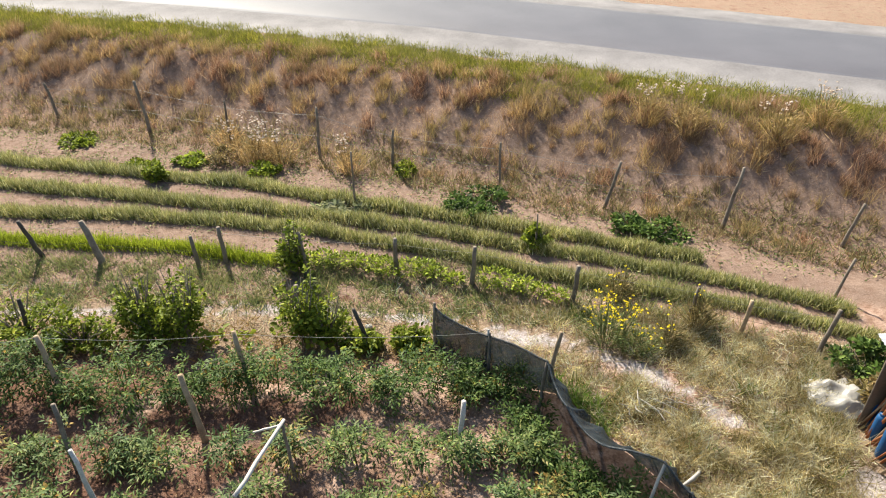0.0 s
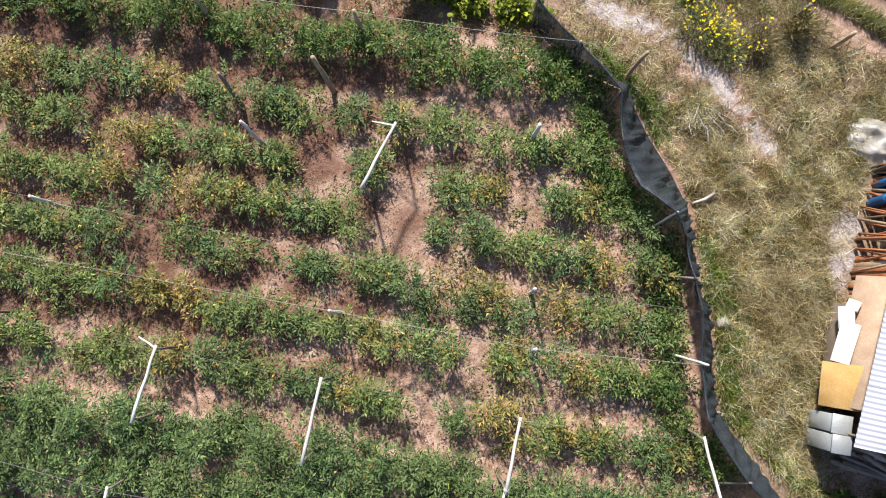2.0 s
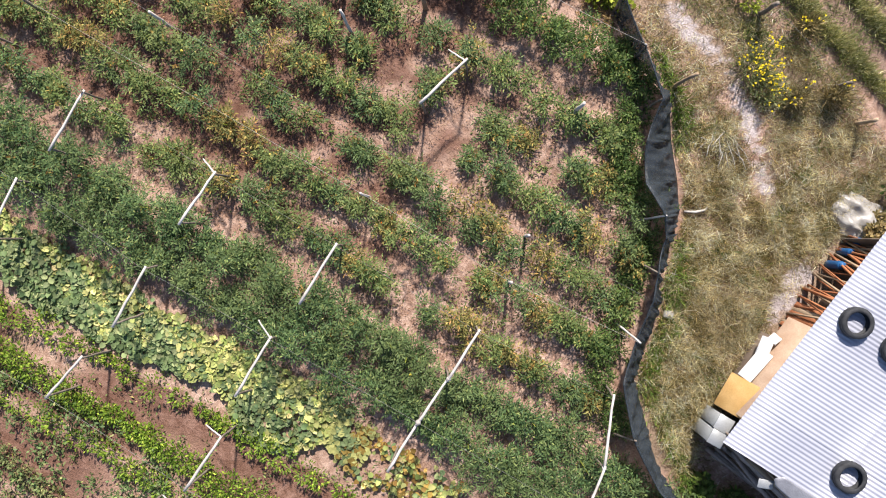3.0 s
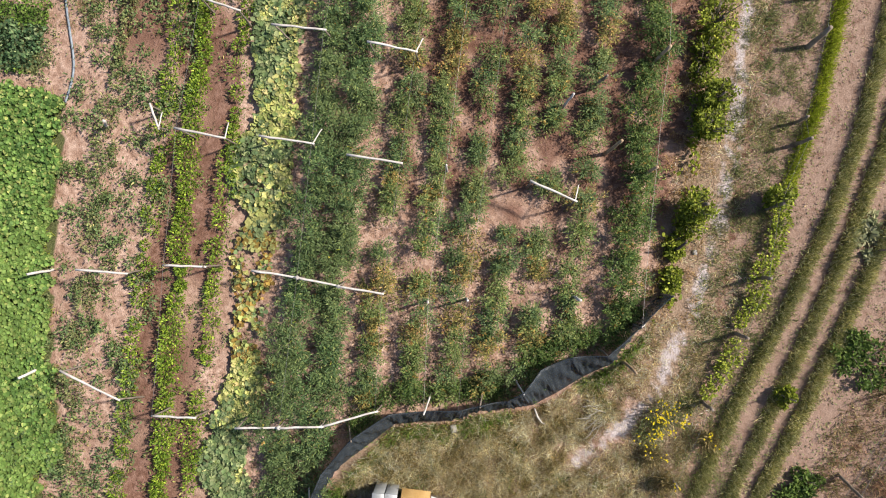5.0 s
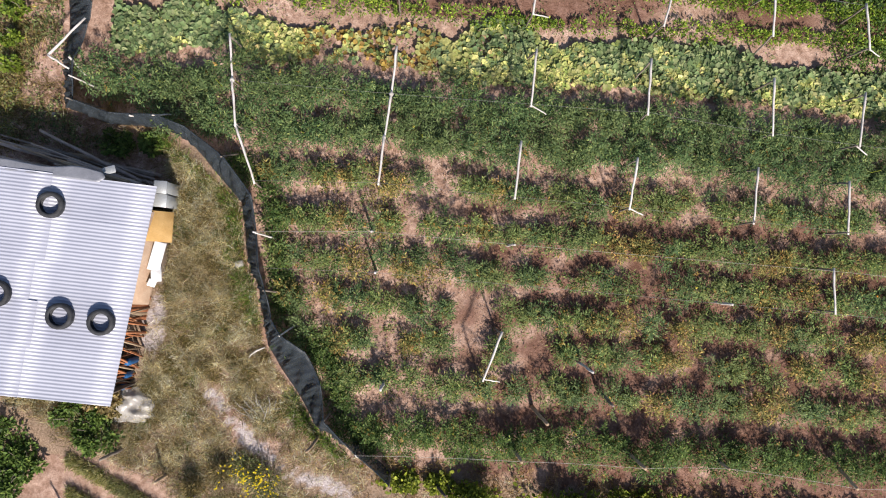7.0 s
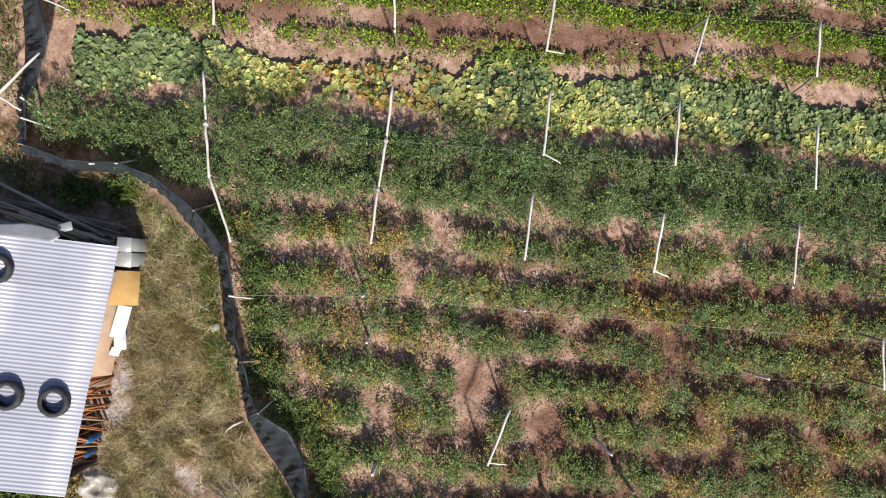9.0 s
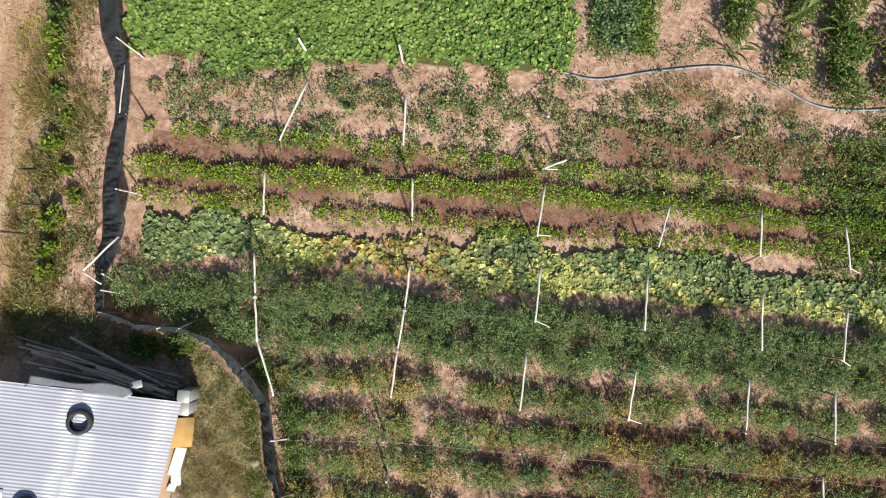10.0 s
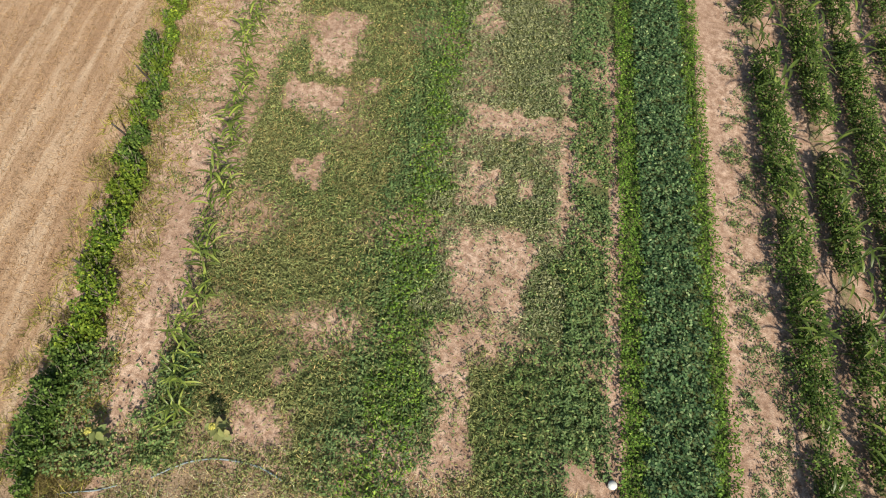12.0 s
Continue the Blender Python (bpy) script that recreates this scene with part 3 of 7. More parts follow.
def height(x, y):
    """The ground: nearly flat beds with low ridges, and a bank that climbs to the road."""
    x, y = np.asarray(x, float), np.asarray(y, float)
    edge = line_y(x, ROAD_EDGE)
    bank = 1.5 * smooth01((y - (edge - 4.5)) / 3.9)
    far = np.clip(np.hypot(x, y) / 60 - 1, 0, 1)
    z = 0.02 * waves(x, y, 3, 2.2) * (1 - far) * smooth01((edge - y + 0.2) / 0.8) + bank * (1 + 0.10 * waves(x, y, 4, 2.6) * smooth01((edge - y - 0.8) / 1.5))
    for c in TOMATO_ROWS:
        d = (y - row_y(x, c)) / 0.28
        z = z + 0.05 * np.exp(-d * d) * ((x < 5.5) & (x > -16))
    for pts in CEREAL_LINES + [LIME_LINE]:
        d = (y - line_y(x, pts)) / 0.18
        z = z + 0.05 * np.exp(-d * d) * (np.abs(x) < 14)
    return z


# ---- ground ----


def axis(lo, hi, step, far):
    mid = np.arange(lo, hi + step / 2, step)
    tail = np.cumsum(step * 1.45 ** np.arange(1, 26))
    tail = tail[tail < far]
    return np.concatenate((lo - tail[::-1], mid, hi + tail))


def field_lean(y):
    """How far the field's strips lean towards +x further out."""
    return 0.035 * np.clip(-13.0 - np.asarray(y), 0, 20)


def bare_at(x, y, spots=BARE):
    """Share of bare earth in the meadow field."""
    v = np.zeros(len(x))
    for cx, cy, sx_, sy_ in spots:
        jx, jy = x + 0.16 * waves(x, y, 31, 0.7) + 0.10 * waves(x, y, 28, 0.22) - cx, y + 0.16 * waves(x, y, 32, 0.7) + 0.10 * waves(x, y, 29, 0.22) - cy
        v = np.maximum(v, smooth01(2.3 - 1.75 * np.maximum(np.abs(jx) / (sx_ / 2), np.abs(jy) / (sy_ / 2))))
    return v


def sward_at(x, y):
    """Share of close low growth over the earth: meadow, clover, bean beds and the crop strips beside the maize."""
    v = ((x > -1.45) & (x < 8.4) & (y < -10.9)) * (0.66 + 0.3 * waves(x, y, 33, 4.0) - 1.2 * bare_at(x, y))
    x = x - field_lean(y)
    v = np.maximum(v, ((x > -4.4) & (x < -2.0) & (y < -6.4)) * 0.85 * ~((y > -11) & (x > -2.75)))
    v = np.maximum(v, inside(x, y, BEAN_FIELD) * 0.85)
    for x0 in MAIZE_ROWS:
        v = np.maximum(v, (np.abs(x - x0) < 0.25) * (y < -6.6) * 0.5)
    return np.clip(v, 0, 1)


def build_ground():
    gx, gy = axis(-16.0, 17.0, 0.18, 2500), axis(-36.0, 30.0, 0.18, 2500)
    X, Y = np.meshgrid(gx, gy, indexing="ij")
    Z = height(X, Y)
    V = np.stack([X, Y, Z], -1).reshape(-1, 3)
    i, j = np.meshgrid(np.arange(len(gx) - 1), np.arange(len(gy) - 1), indexing="ij")
    w = len(gy)
    F = np.stack([i * w + j, (i + 1) * w + j, (i + 1) * w + j + 1, i * w + j + 1], -1).reshape(-1, 4)
    me = np_mesh("ground", V, F)
    me.materials.append(M_GROUND)
    x, y = V[:, 0], V[:, 1]
    edge = line_y(x, ROAD_EDGE)
    hay_x = np.interp(y, [p[0] for p in HAY_EDGE], [p[1] for p in HAY_EDGE])
    zones = {
        "hay": np.maximum(smooth01((x - hay_x) / 0.8 + 0.4) * (y < 9), 0.2 * smooth01((y - edge - 8.5) / 1.0)),
        "gravel": np.maximum(np.exp(-(dist_line(x, y, PATH_LINE) / 0.27) ** 2) * (0.63 + 0.26 * waves(x, y, 12, 0.9) + 0.18 * waves(x, y, 18, 0.35)),
                             np.exp(-((x - 5.5) / 0.28) ** 2 - ((y - 6.3) / 0.75) ** 2) * (0.95 + 0.4 * waves(x, y, 13, 0.6))),
        "bank": np.maximum(smooth01((y - (edge - 4.6)) / 0.8) * (y < edge + 8), smooth01((y - 9.9) / 0.8) * 0.62 * (y < edge)),
        "sward": sward_at(x, y),
        "litter": np.clip(smooth01((x - 3.4) / 0.8) * smooth01((y - 1.9) / 0.6) * (y < 9.4) * 0.8 * ~((x > 5.5) & (y < 3.2))
                          + smooth01(1.6 - np.abs(y - 9.6) / 0.75) * (x < 4.5) * 0.7
                          + smooth01(1.4 - np.abs(y + 10.0) / 0.8) * ((x > -2) & (x < 9)) * 0.8 * (1 - bare_at(x, y, HEAD_BARE))
                          + smooth01((x - 8.9) / 0.5) * (y < 3) * (y > -10.5) * 0.6 * (1 - bare_at(x, y, OUT_BARE)) + smooth01((y - edge - 7.4) / 0.8) * 0.5, 0, 0.9),
        # seedling bed darker towards -x; furrows between the pepper rows damp
        "damp_shade": 0.75 * smooth01((-1.0 - x) / 4.0) * smooth01((line_y(x, PEPPER_LINES[2]) - y) / 0.3) * smooth01((y + 5.0) / 0.4) + np.maximum(smooth01((y - line_y(x, PEPPER_LINES[2])) / 0.2 + 0.4) * smooth01((line_y(x, PEPPER_LINES[1]) - y) / 0.2 + 0.4),
                           smooth01((y - line_y(x, PEPPER_LINES[1])) / 0.2 + 0.4) * smooth01((line_y(x, PEPPER_LINES[0]) - y) / 0.2 + 0.6) * 0.85) * (x < 7.4) * (0.8 + 0.35 * waves(x, y, 8, 3))
                # tomato beds: shade of the plants put into the earth's colour; terrace just darker
                + smooth01((2.0 - x) / 5.0) * smooth01((y - 0.5) / 3.0) * smooth01((9.6 - y) / 0.5) * (0.55 + 0.25 * smooth01((-1.0 - x) / 5.0) + 0.4 * waves(x, y, 9, 1.2)) + smooth01((2.6 - x) / 4.0) * smooth01((y - 9.7) / 0.6) * (y < edge - 4.0) * (0.66 + 0.4 * waves(x, y, 10, 1.4)),
    }
    for k, v in zones.items():
        me.attributes.new(k, "FLOAT", "POINT").data.foreach_set("value", v.astype(np.float32))
    me.polygons.foreach_set("use_smooth", np.ones(len(me.polygons), dtype=bool))
    return tagged(new("ground", me), "reddish bare garden earth with stubble and a road bank", "ground", kind="structure")


build_ground()


def road_strip(name, near, far, lift, mat, label, category):
    xs = np.concatenate((np.linspace(-400, -31, 12), np.arange(-30, 20.5, 0.5), np.linspace(21, 400, 12)))
    y = line_y(xs, ROAD_EDGE)
    t = unit(np.stack([np.gradient(xs), np.gradient(y)], 1))
    nx, ny = -t[:, 1], t[:, 0]
    cols = []
    steps = np.linspace(near, far, 7)
    rough = np.stack([0.09 * waves(xs, xs * 0, 5, 2.2), 0.09 * waves(xs, xs * 0, 6, 2.2)], 1)
    for k, s in enumerate(steps):
        e = s + (rough[:, 0] if k == 0 else rough[:, 1] if k == 6 else 0)
        z = 1.5 + lift + 0.05 * math.sin(math.pi * k / 6) - ((lift - 0.004) if k in (0, 6) and lift < 0.06 else 0.075 if k in (0, 6) else 0.0)
        cols.append(np.stack([xs + nx * e, y + ny * e, np.full(len(xs), z)], 1))
    V = np.stack(cols, 1).reshape(-1, 3)
    V = np.concatenate([V, V - np.array([0, 0, 0.25])])
    i, j = np.meshgrid(np.arange(len(xs) - 1), np.arange(6), indexing="ij")
    F = np.stack([i * 7 + j, (i + 1) * 7 + j, (i + 1) * 7 + j + 1, i * 7 + j + 1], -1).reshape(-1, 4)
    o = len(xs) * 7
    a = np.arange(len(xs) - 1)
    sides = [np.stack([a * 7 + c, (a + 1) * 7 + c, (a + 1) * 7 + c + o, a * 7 + c + o], -1) for c in (0, 6)]
    return solo(name, (V, [F, *sides]), mat, label, category, kind="structure")


road_strip("road_shoulder", 0.15, 8.0, 0.05, M_SHOULDER, "pale gravel shoulder along the road", "road shoulder")
road_strip("road", 1.15, 7.1, 0.075, M_ASPHALT, "worn grey asphalt road with dusty edges", "road")

# ---- crops ----


def on_ground(x, y, lift=0.0):
    return np.stack([x, y, height(x, y) + lift], 1)


def plant_parts(data, owner, count, name, mat, parent):
    """Splits a mass of four-cornered leaves into one part for each plant; owner gives each leaf's plant, mat one material or one for each plant."""
    v = np.asarray(data[0]).reshape(-1, 4, 3)
    order = np.argsort(owner, kind="stable")
    cuts = np.searchsorted(owner[order], np.arange(count + 1))
    for i, (a, b) in enumerate(zip(cuts[:-1], cuts[1:])):
        if b > a:
            part(name, (v[order[a:b]].reshape(-1, 3), [np.arange((b - a) * 4).reshape(-1, 4)]), mat[i] if isinstance(mat, list) else mat, parent, kind="stuff")


def tomato_row(c, x_end, seed, wide, tall, mat, per=90, x_start=-14.5):
    rg = np.random.default_rng(seed)
    gap = 0.38
    xs = np.arange(x_end, x_start, -gap)
    xs = xs + rg.uniform(-0.12, 0.12, len(xs))
    keep = (waves(xs, np.full(len(xs), c), seed + 40, 1.5) > -0.55) | (xs > x_end - 1.5) | (wide > 0.3)
    keep |= (seed % 10 > 1) & (rg.random(len(xs)) < 0.25)
    xs = xs[keep]
    ys = row_y(xs, c) + rg.normal(0, 0.06, len(xs))
    base = on_ground(xs, ys)
    vig = np.clip(0.95 + 0.42 * waves(xs, ys, seed + 41, 1.1), 0.5, 1.3)
    r, h = wide * vig * rg.uniform(0.65, 1.2, len(xs)), tall * vig * rg.uniform(0.75, 1.25, len(xs))
    lobes = 6
    a = rg.uniform(0, 6.283, (n0 := len(xs), lobes))
    q = np.sqrt(rg.random((n0, lobes))) * r[:, None]
    lob = np.stack([xs[:, None] + q * np.cos(a), ys[:, None] + q * np.sin(a) * 0.85, base[:, 2:3] + h[:, None] * rg.uniform(0.0, 0.55, (n0, lobes)) * (1.1 - q / r[:, None] * 0.6)], -1).reshape(-1, 3)
    at, out = mounds(rg, lob, np.repeat(r, lobes) * rg.uniform(0.3, 0.55, n0 * lobes), np.repeat(h, lobes) * rg.uniform(0.35, 0.6, n0 * lobes), per // lobes, low=0.2, shell=0.35)
    ail = waves(xs, ys, seed + 42, 1.3) + rg.normal(0, 0.35, n0)
    kinds = [mat if mat is not M_TOMATO else M_TOMATO_TIRED if q > 0.55 else M_TOMATO_DARK if q < -0.35 else M_TOMATO for q in ail]
    row = thing("tomato_row", (float(xs.mean()), float(row_y(xs.mean(), c)), 0), "row of leafy tomato plants on bare reddish earth", "tomato plants", "tomato rows")
    plant_parts(sprigs(rg, at, out, 0.088, 0.025, 7, 0.95, 2.1, flat=1.5, shape=4, ruffle=0.45), np.tile(np.arange(len(at)) // (len(at) // n0), 7), n0, "plant", kinds, row)
    yl = rg.random(len(at)) < (0.008 if wide > 0.4 else 0.06)
    low = at[yl] * 1.0
    part("withered_foliage", sprigs(rg, low, out[yl], 0.07, 0.04, 5, shape=4), M_YELLOWED, row, "withered yellow-brown lower leaves", kind="stuff")
    n = len(xs)
    stems = [tube(bent(base[i] - [0, 0, 0.02], base[i] + [rg.normal(0, 0.06), rg.normal(0, 0.06), h[i] * 0.8], 0, 3), [0.012, 0.009, 0.005], 4) for i in range(n)]
    part("stem_mass", join(*stems), M_VINE, row, kind="stuff")
    k = rg.random(len(at)) < (0.0008 if wide > 0.4 else 0.002)
    fp = at[k] - [0, 0, 0.02]
    part("fruit", blobs(rg, fp, 0.02, 0.031), M_FRUIT, row, "small ripening red and pale green tomatoes", kind="stuff")
    return row


def blobs(rg, at, lo, hi):
    """Small rounded fruits or flower heads (octahedra with bevelled waist)."""
    n = len(at)
    r = rg.uniform(lo, hi, n)[:, None, None]
    a = np.arange(6) / 6 * 2 * np.pi
    ring1 = np.stack([np.cos(a) * 0.9, np.sin(a) * 0.9, np.full(6, 0.4)], 1)
    ring2 = np.stack([np.cos(a) * 0.9, np.sin(a) * 0.9, np.full(6, -0.4)], 1)
    t = np.concatenate([[[0, 0, 1.0]], ring1, ring2, [[0, 0, -1.0]]])
    v = np.asarray(at)[:, None] + t[None] * r
    k = np.arange(6)
    m = (k + 1) % 6
    tri = np.concatenate([np.stack([np.zeros(6, int), 1 + k, 1 + m], 1), np.stack([np.full(6, 13), 7 + m, 7 + k], 1)])
    quad = np.stack([1 + k, 7 + k, 7 + m, 1 + m], 1)
    o = (np.arange(n) * 14)[:, None, None]
    return v.reshape(-1, 3), [(tri[None] + o).reshape(-1, 3), (quad[None] + o).reshape(-1, 4)]


for i, (c, e) in enumerate(zip(TOMATO_ROWS, TOMATO_ENDS)):
    deep, lush = i < 2, i == 8
    tomato_row(c, e, 100 + i, 0.43 if deep else 0.35 if lush else 0.275, 0.95 if deep else 0.84 if lush else 0.68, M_TOMATO_DARK if deep else M_TOMATO_LUSH if lush else M_TOMATO, 114 if deep else 84 if lush else 60)


def round_leaf_band(name, x, y, z, mat_pick, size, label, category, seed):
    """A low crop of round leaves on stalks, all facing the light."""
    rg = np.random.default_rng(seed)
    n = len(x)
    at = on_ground(x, y) + np.stack([np.zeros(n), np.zeros(n), z], 1)
    a = rg.uniform(0, 2 * np.pi, n)
    out = np.stack([np.cos(a), np.sin(a), np.full(n, 0.12)], 1)
    row = thing(name, (float(x.mean()), float(y.mean()), 0), label, category, kind="stuff")
    sz = size * rg.uniform(0.65, 1.25, n)
    for key, mat, lab in mat_pick:
        k = key(x, y, rg)
        if name == "squash_row":
            near = k & (x > -0.4) & (x < 0.5)
            k = k & ~near
            kinds = []
            for v in range(10):
                o = leaves(rg, np.array([[-0.5, 0.0, 0.0]]), np.array([[6.0, 0, 0.7]]), 1.0, 0.95, flat=2.6, shape=6, droop=0.1)
                kinds.append(np_mesh("leaf", *o))
                kinds[-1].materials.append(mat)
            for q in np.flatnonzero(near):
                ob = new("leaf", kinds[q % 10])
                ob.parent = row
                ob.matrix_parent_inverse = Matrix.Translation(-row.location)
                ob.matrix_basis = Matrix.LocRotScale(Vector(at[q]), Euler((0, 0, a[q])), Vector((sz[q],) * 3))
        part("leaf_mass", leaves(rg, at[k] - out[k] * sz[k, None] * 0.5, out[k], sz[k], sz[k] * 0.95, flat=1.9, shape=6, droop=0.22, fold=0.2, ruffle=0.5), mat, row, lab, kind="stuff")
    m = rg.random(n) < 0.3
    b = on_ground(x[m], y[m])
    up = at[m] - b
    part("stalk_mass", leaves(rg, b, up * 3, np.linalg.norm(up, axis=1), 0.012, flat=0.3, shape=3), M_VINE, row, kind="stuff")
    return row


rg = np.random.default_rng(7)
sx = rg.uniform(-14, 7.2, 17500)
bed_x = [-14.0, -9.0, -7.8, -6.6, -5.4, -4.3, -3.1, -2.5, -1.9, -0.9, -0.45, 0.7, 1.8, 2.95, 3.5, 4.1, 4.65, 5.8, 6.3, 7.2]
mid_y = np.interp(sx, bed_x, [-0.8, -0.84, -0.79, -0.96, -0.85, -0.84, -0.62, -0.55, -0.78, -0.65, -0.43, -0.58, -0.37, -0.39, -0.2, -0.32, -0.49, -0.45, -0.12, -0.2])
half = np.interp(sx, bed_x, [0.45, 0.46, 0.4, 0.59, 0.59, 0.51, 0.45, 0.45, 0.7, 0.81, 0.39, 0.47, 0.36, 0.3, 0.41, 0.44, 0.35, 0.58, 0.49, 0.52])
sy = mid_y + half * (rg.uniform(-1.0, 1.0, len(sx)) + rg.normal(0, 0.08, len(sx))) + 0.06 * waves(sx, sx * 0, 17, 0.8)
full = np.interp(sx, [-1.2, -0.6, 0.0, 0.3, 1.2, 2.6, 3.0], [0.85, 0.7, 0.4, 0.36, 0.2, 0.3, 0.85]) + 0.3 * waves(sx, sy, 6, 0.9)
keep = rg.random(len(sx)) < full
sx, sy = sx[keep], sy[keep]
sick = np.interp(sx, [-14, -9, -8, -6.5, -5.4, -4.6, -3.4, -2.8, -2.2, -1.8, -0.9, 0, 1.5, 3.0, 3.6, 4.4, 4.9, 7.2], [0.4, 0.5, 0.3, 0.2, 0.5, 0.3, 0.45, 0.95, 0.7, 0.2, 0.6, 0.7, 0.75, 0.95, 0.95, 0.6, 0.15, 0.05])
tone = sick + 0.4 * waves(sx, sy, 11, 0.7) + rg.normal(0, 0.16, len(sx)) + 0.35 * np.clip((sy - mid_y[keep]) / half[keep], -1, 1) * (sx < -0.8)
dry = (sx > 0.0) & (sx < 3.1) & (rg.random(len(sx)) < 0.4)
pick = (tone > 0.55) & ~dry
round_leaf_band("squash_row", sx, sy, (0.10 + 0.06 * rg.random(len(sx)) + 0.04 * waves(sx, sy, 19, 0.6)),
                [(lambda x, y, r: pick, M_SQUASH, "yellowing leaves"), (lambda x, y, r: ~pick & ~dry, M_SQUASH_GREY, "grey-green leaves"), (lambda x, y, r: dry, M_YELLOWED, "withered tan leaves")], 0.112,
                "bed of grey-green and yellowing squash leaves", "squash plants", 21)

bx, by = rg.uniform(-2.6, 8.8, 44000), rg.uniform(-8.8, -4.2, 44000)
k = inside(bx + 0.12 * waves(bx, by, 14, 0.9), by + 0.15 * waves(bx, by, 15, 0.9), BEAN_FIELD) & ~((np.abs(bx - 3.97) < 0.95) & (np.abs(by + 7.18) < 0.28))
bx, by = bx[k], by[k]
round_leaf_band("bean_field", bx, by, 0.17 + 0.12 * rg.random(len(bx)) + 0.04 * waves(bx, by, 16, 0.4),
                [(lambda x, y, r: np.ones(len(x), bool), M_BEAN, "")], 0.088, "dense low bed of bright green bean plants", "bean plants", 22)


def low_row(pts, seed, x_lo, x_hi, wide, tall, mat, per, step, label, name, category, fill=0.9, leaf=0.076):
    rg = np.random.default_rng(seed)
    xs = np.arange(x_lo, x_hi, step)
    xs = xs[(rg.random(len(xs)) < fill)]
    xs = xs + rg.uniform(-0.08, 0.08, len(xs))
    ys = line_y(xs, pts) + rg.normal(0, 0.05, len(xs))
    base = on_ground(xs, ys)
    vig = np.clip(0.9 + 0.35 * waves(xs, ys, seed, 2.5), 0.4, 1.3)
    at, out = mounds(rg, base, wide * vig, tall * vig, per, low=0.1)
    row = thing(name, (float(xs.mean()), float(ys.mean()), 0), label, category, "low crop rows")
    plant_parts(leaves(rg, at, out + UP * 0.3, leaf * rg.uniform(0.7, 1.2, len(at)), leaf * 0.46, flat=1.0, shape=4), np.arange(len(at)) // per, len(base), "plant", mat, row)
    part("stem_mass", leaves(rg, np.repeat(base, 4, 0), rg.normal(0, 0.3, (len(base) * 4, 3)) + UP, tall * 0.7, 0.012, flat=0.2, shape=3), M_VINE, row, kind="stuff")
    return row


low_row(PEPPER_LINES[0], 51, -14, 7.5, 0.21, 0.34, M_LIME, 95, 0.24, "row of small bright green pepper plants", "pepper_row", "pepper plants", 0.85)
low_row(PEPPER_LINES[1], 52, -14, 7.6, 0.23, 0.38, M_LIME, 125, 0.18, "unbroken row of bright green pepper plants", "pepper_row", "pepper plants", 0.97)
low_row(PEPPER_LINES[2], 53, -14, 7.6, 0.20, 0.32, M_LIME, 90, 0.26, "thin row of young green plants on bare earth", "seedling_row", "vegetable plants", 0.8)
low_row(PEPPER_LINES[3], 54, -14, 7.8, 0.27, 0.34, M_MEADOW, 110, 0.30, "patchy row of young green plants on bare earth", "seedling_row", "vegetable plants", 0.75)


def scatter(name, x, y, z_lo, z_hi, length, width, mat, label, category, seed, upright=0.0, shape=4):
    """Low leaves or blades past counting, over a stretch of ground."""
    rg = np.random.default_rng(seed)
    n = len(x)
    lift = z_lo + (z_hi - z_lo) * np.clip(0.5 + 0.45 * waves(x, y, seed + 9, 0.42) + rg.normal(0, 0.22, n), 0, 1.2)
    at = on_ground(x, y) + np.stack([np.zeros(n), np.zeros(n), lift], 1)
    a = rg.uniform(0, 2 * np.pi, n)
    out = np.stack([np.cos(a), np.sin(a), np.full(n, upright) * rg.uniform(0.4, 1.4, n)], 1)
    data = leaves(rg, at, out, length * rg.uniform(0.55, 1.35, n), width, flat=0.5 if upright else 1.1, shape=shape, droop=0.12 if upright else 0.1)
    return solo(name, data, mat, label, category, kind="stuff")


def field_points(rg, n, x0, x1, y0, y1):
    return rg.uniform(x0, x1, n), rg.uniform(y0, y1, n)


mx, my = field_points(rg, 205000, -0.75, 8.5, -33, -10.4)
dens = 0.80 + 0.35 * waves(mx, my, 33, 4.0) + 0.35 * np.exp(-((mx - 3.4) / 1.4) ** 2) - 0.95 * bare_at(mx, my) + 0.25 * smooth01((-13.5 - my) / -3.0) + 0.3 * waves(mx, my, 34, 0.8)
k = rg.random(len(mx)) < np.clip(dens, 0.07, 1.0)
mx, my = mx[k], my[k]
dark = (np.abs(mx - 3.3 + rg.normal(0, 0.25, len(mx))) < 1.2 + 0.45 * waves(mx, my, 35, 1.1)) | (mx + rg.normal(0, 0.2, len(mx)) < 0.8 + 0.5 * waves(mx, my, 36, 1.4))
pale = ~dark
grey = (np.abs(mx - 1.3 + 0.4 * waves(mx, my, 64, 1.5)) < 1.75) & (my < -14.6 + 0.8 * waves(mx, my, 62, 1.6)) & (rg.random(len(mx)) < 0.85)
scatter("grey_weeds", mx[grey], my[grey], 0.0, 0.16, 0.10, 0.03, M_PALEWEED, "pale grey-green weeds over bare earth", "low weeds", 68, upright=0.3)
pale, dark = pale & ~grey, dark & ~grey
scatter("meadow_weeds", mx[pale], my[pale], 0.0, 0.18, 0.105, 0.027, M_MEADOW, "patchy low green weeds and clover over bare earth", "low weeds", 61, upright=0.3)
bright = dark & (np.abs(mx - 3.3 + 0.25 * waves(mx, my, 72, 1.8)) < 0.6) & (rg.random(len(mx)) < 0.55)
scatter("bright_clover", mx[bright], my[bright], 0.0, 0.26, 0.090, 0.038, M_EDGE, "brighter green stripe in the clover bed", "low crop", 67, upright=0.2)
dark = dark & ~bright
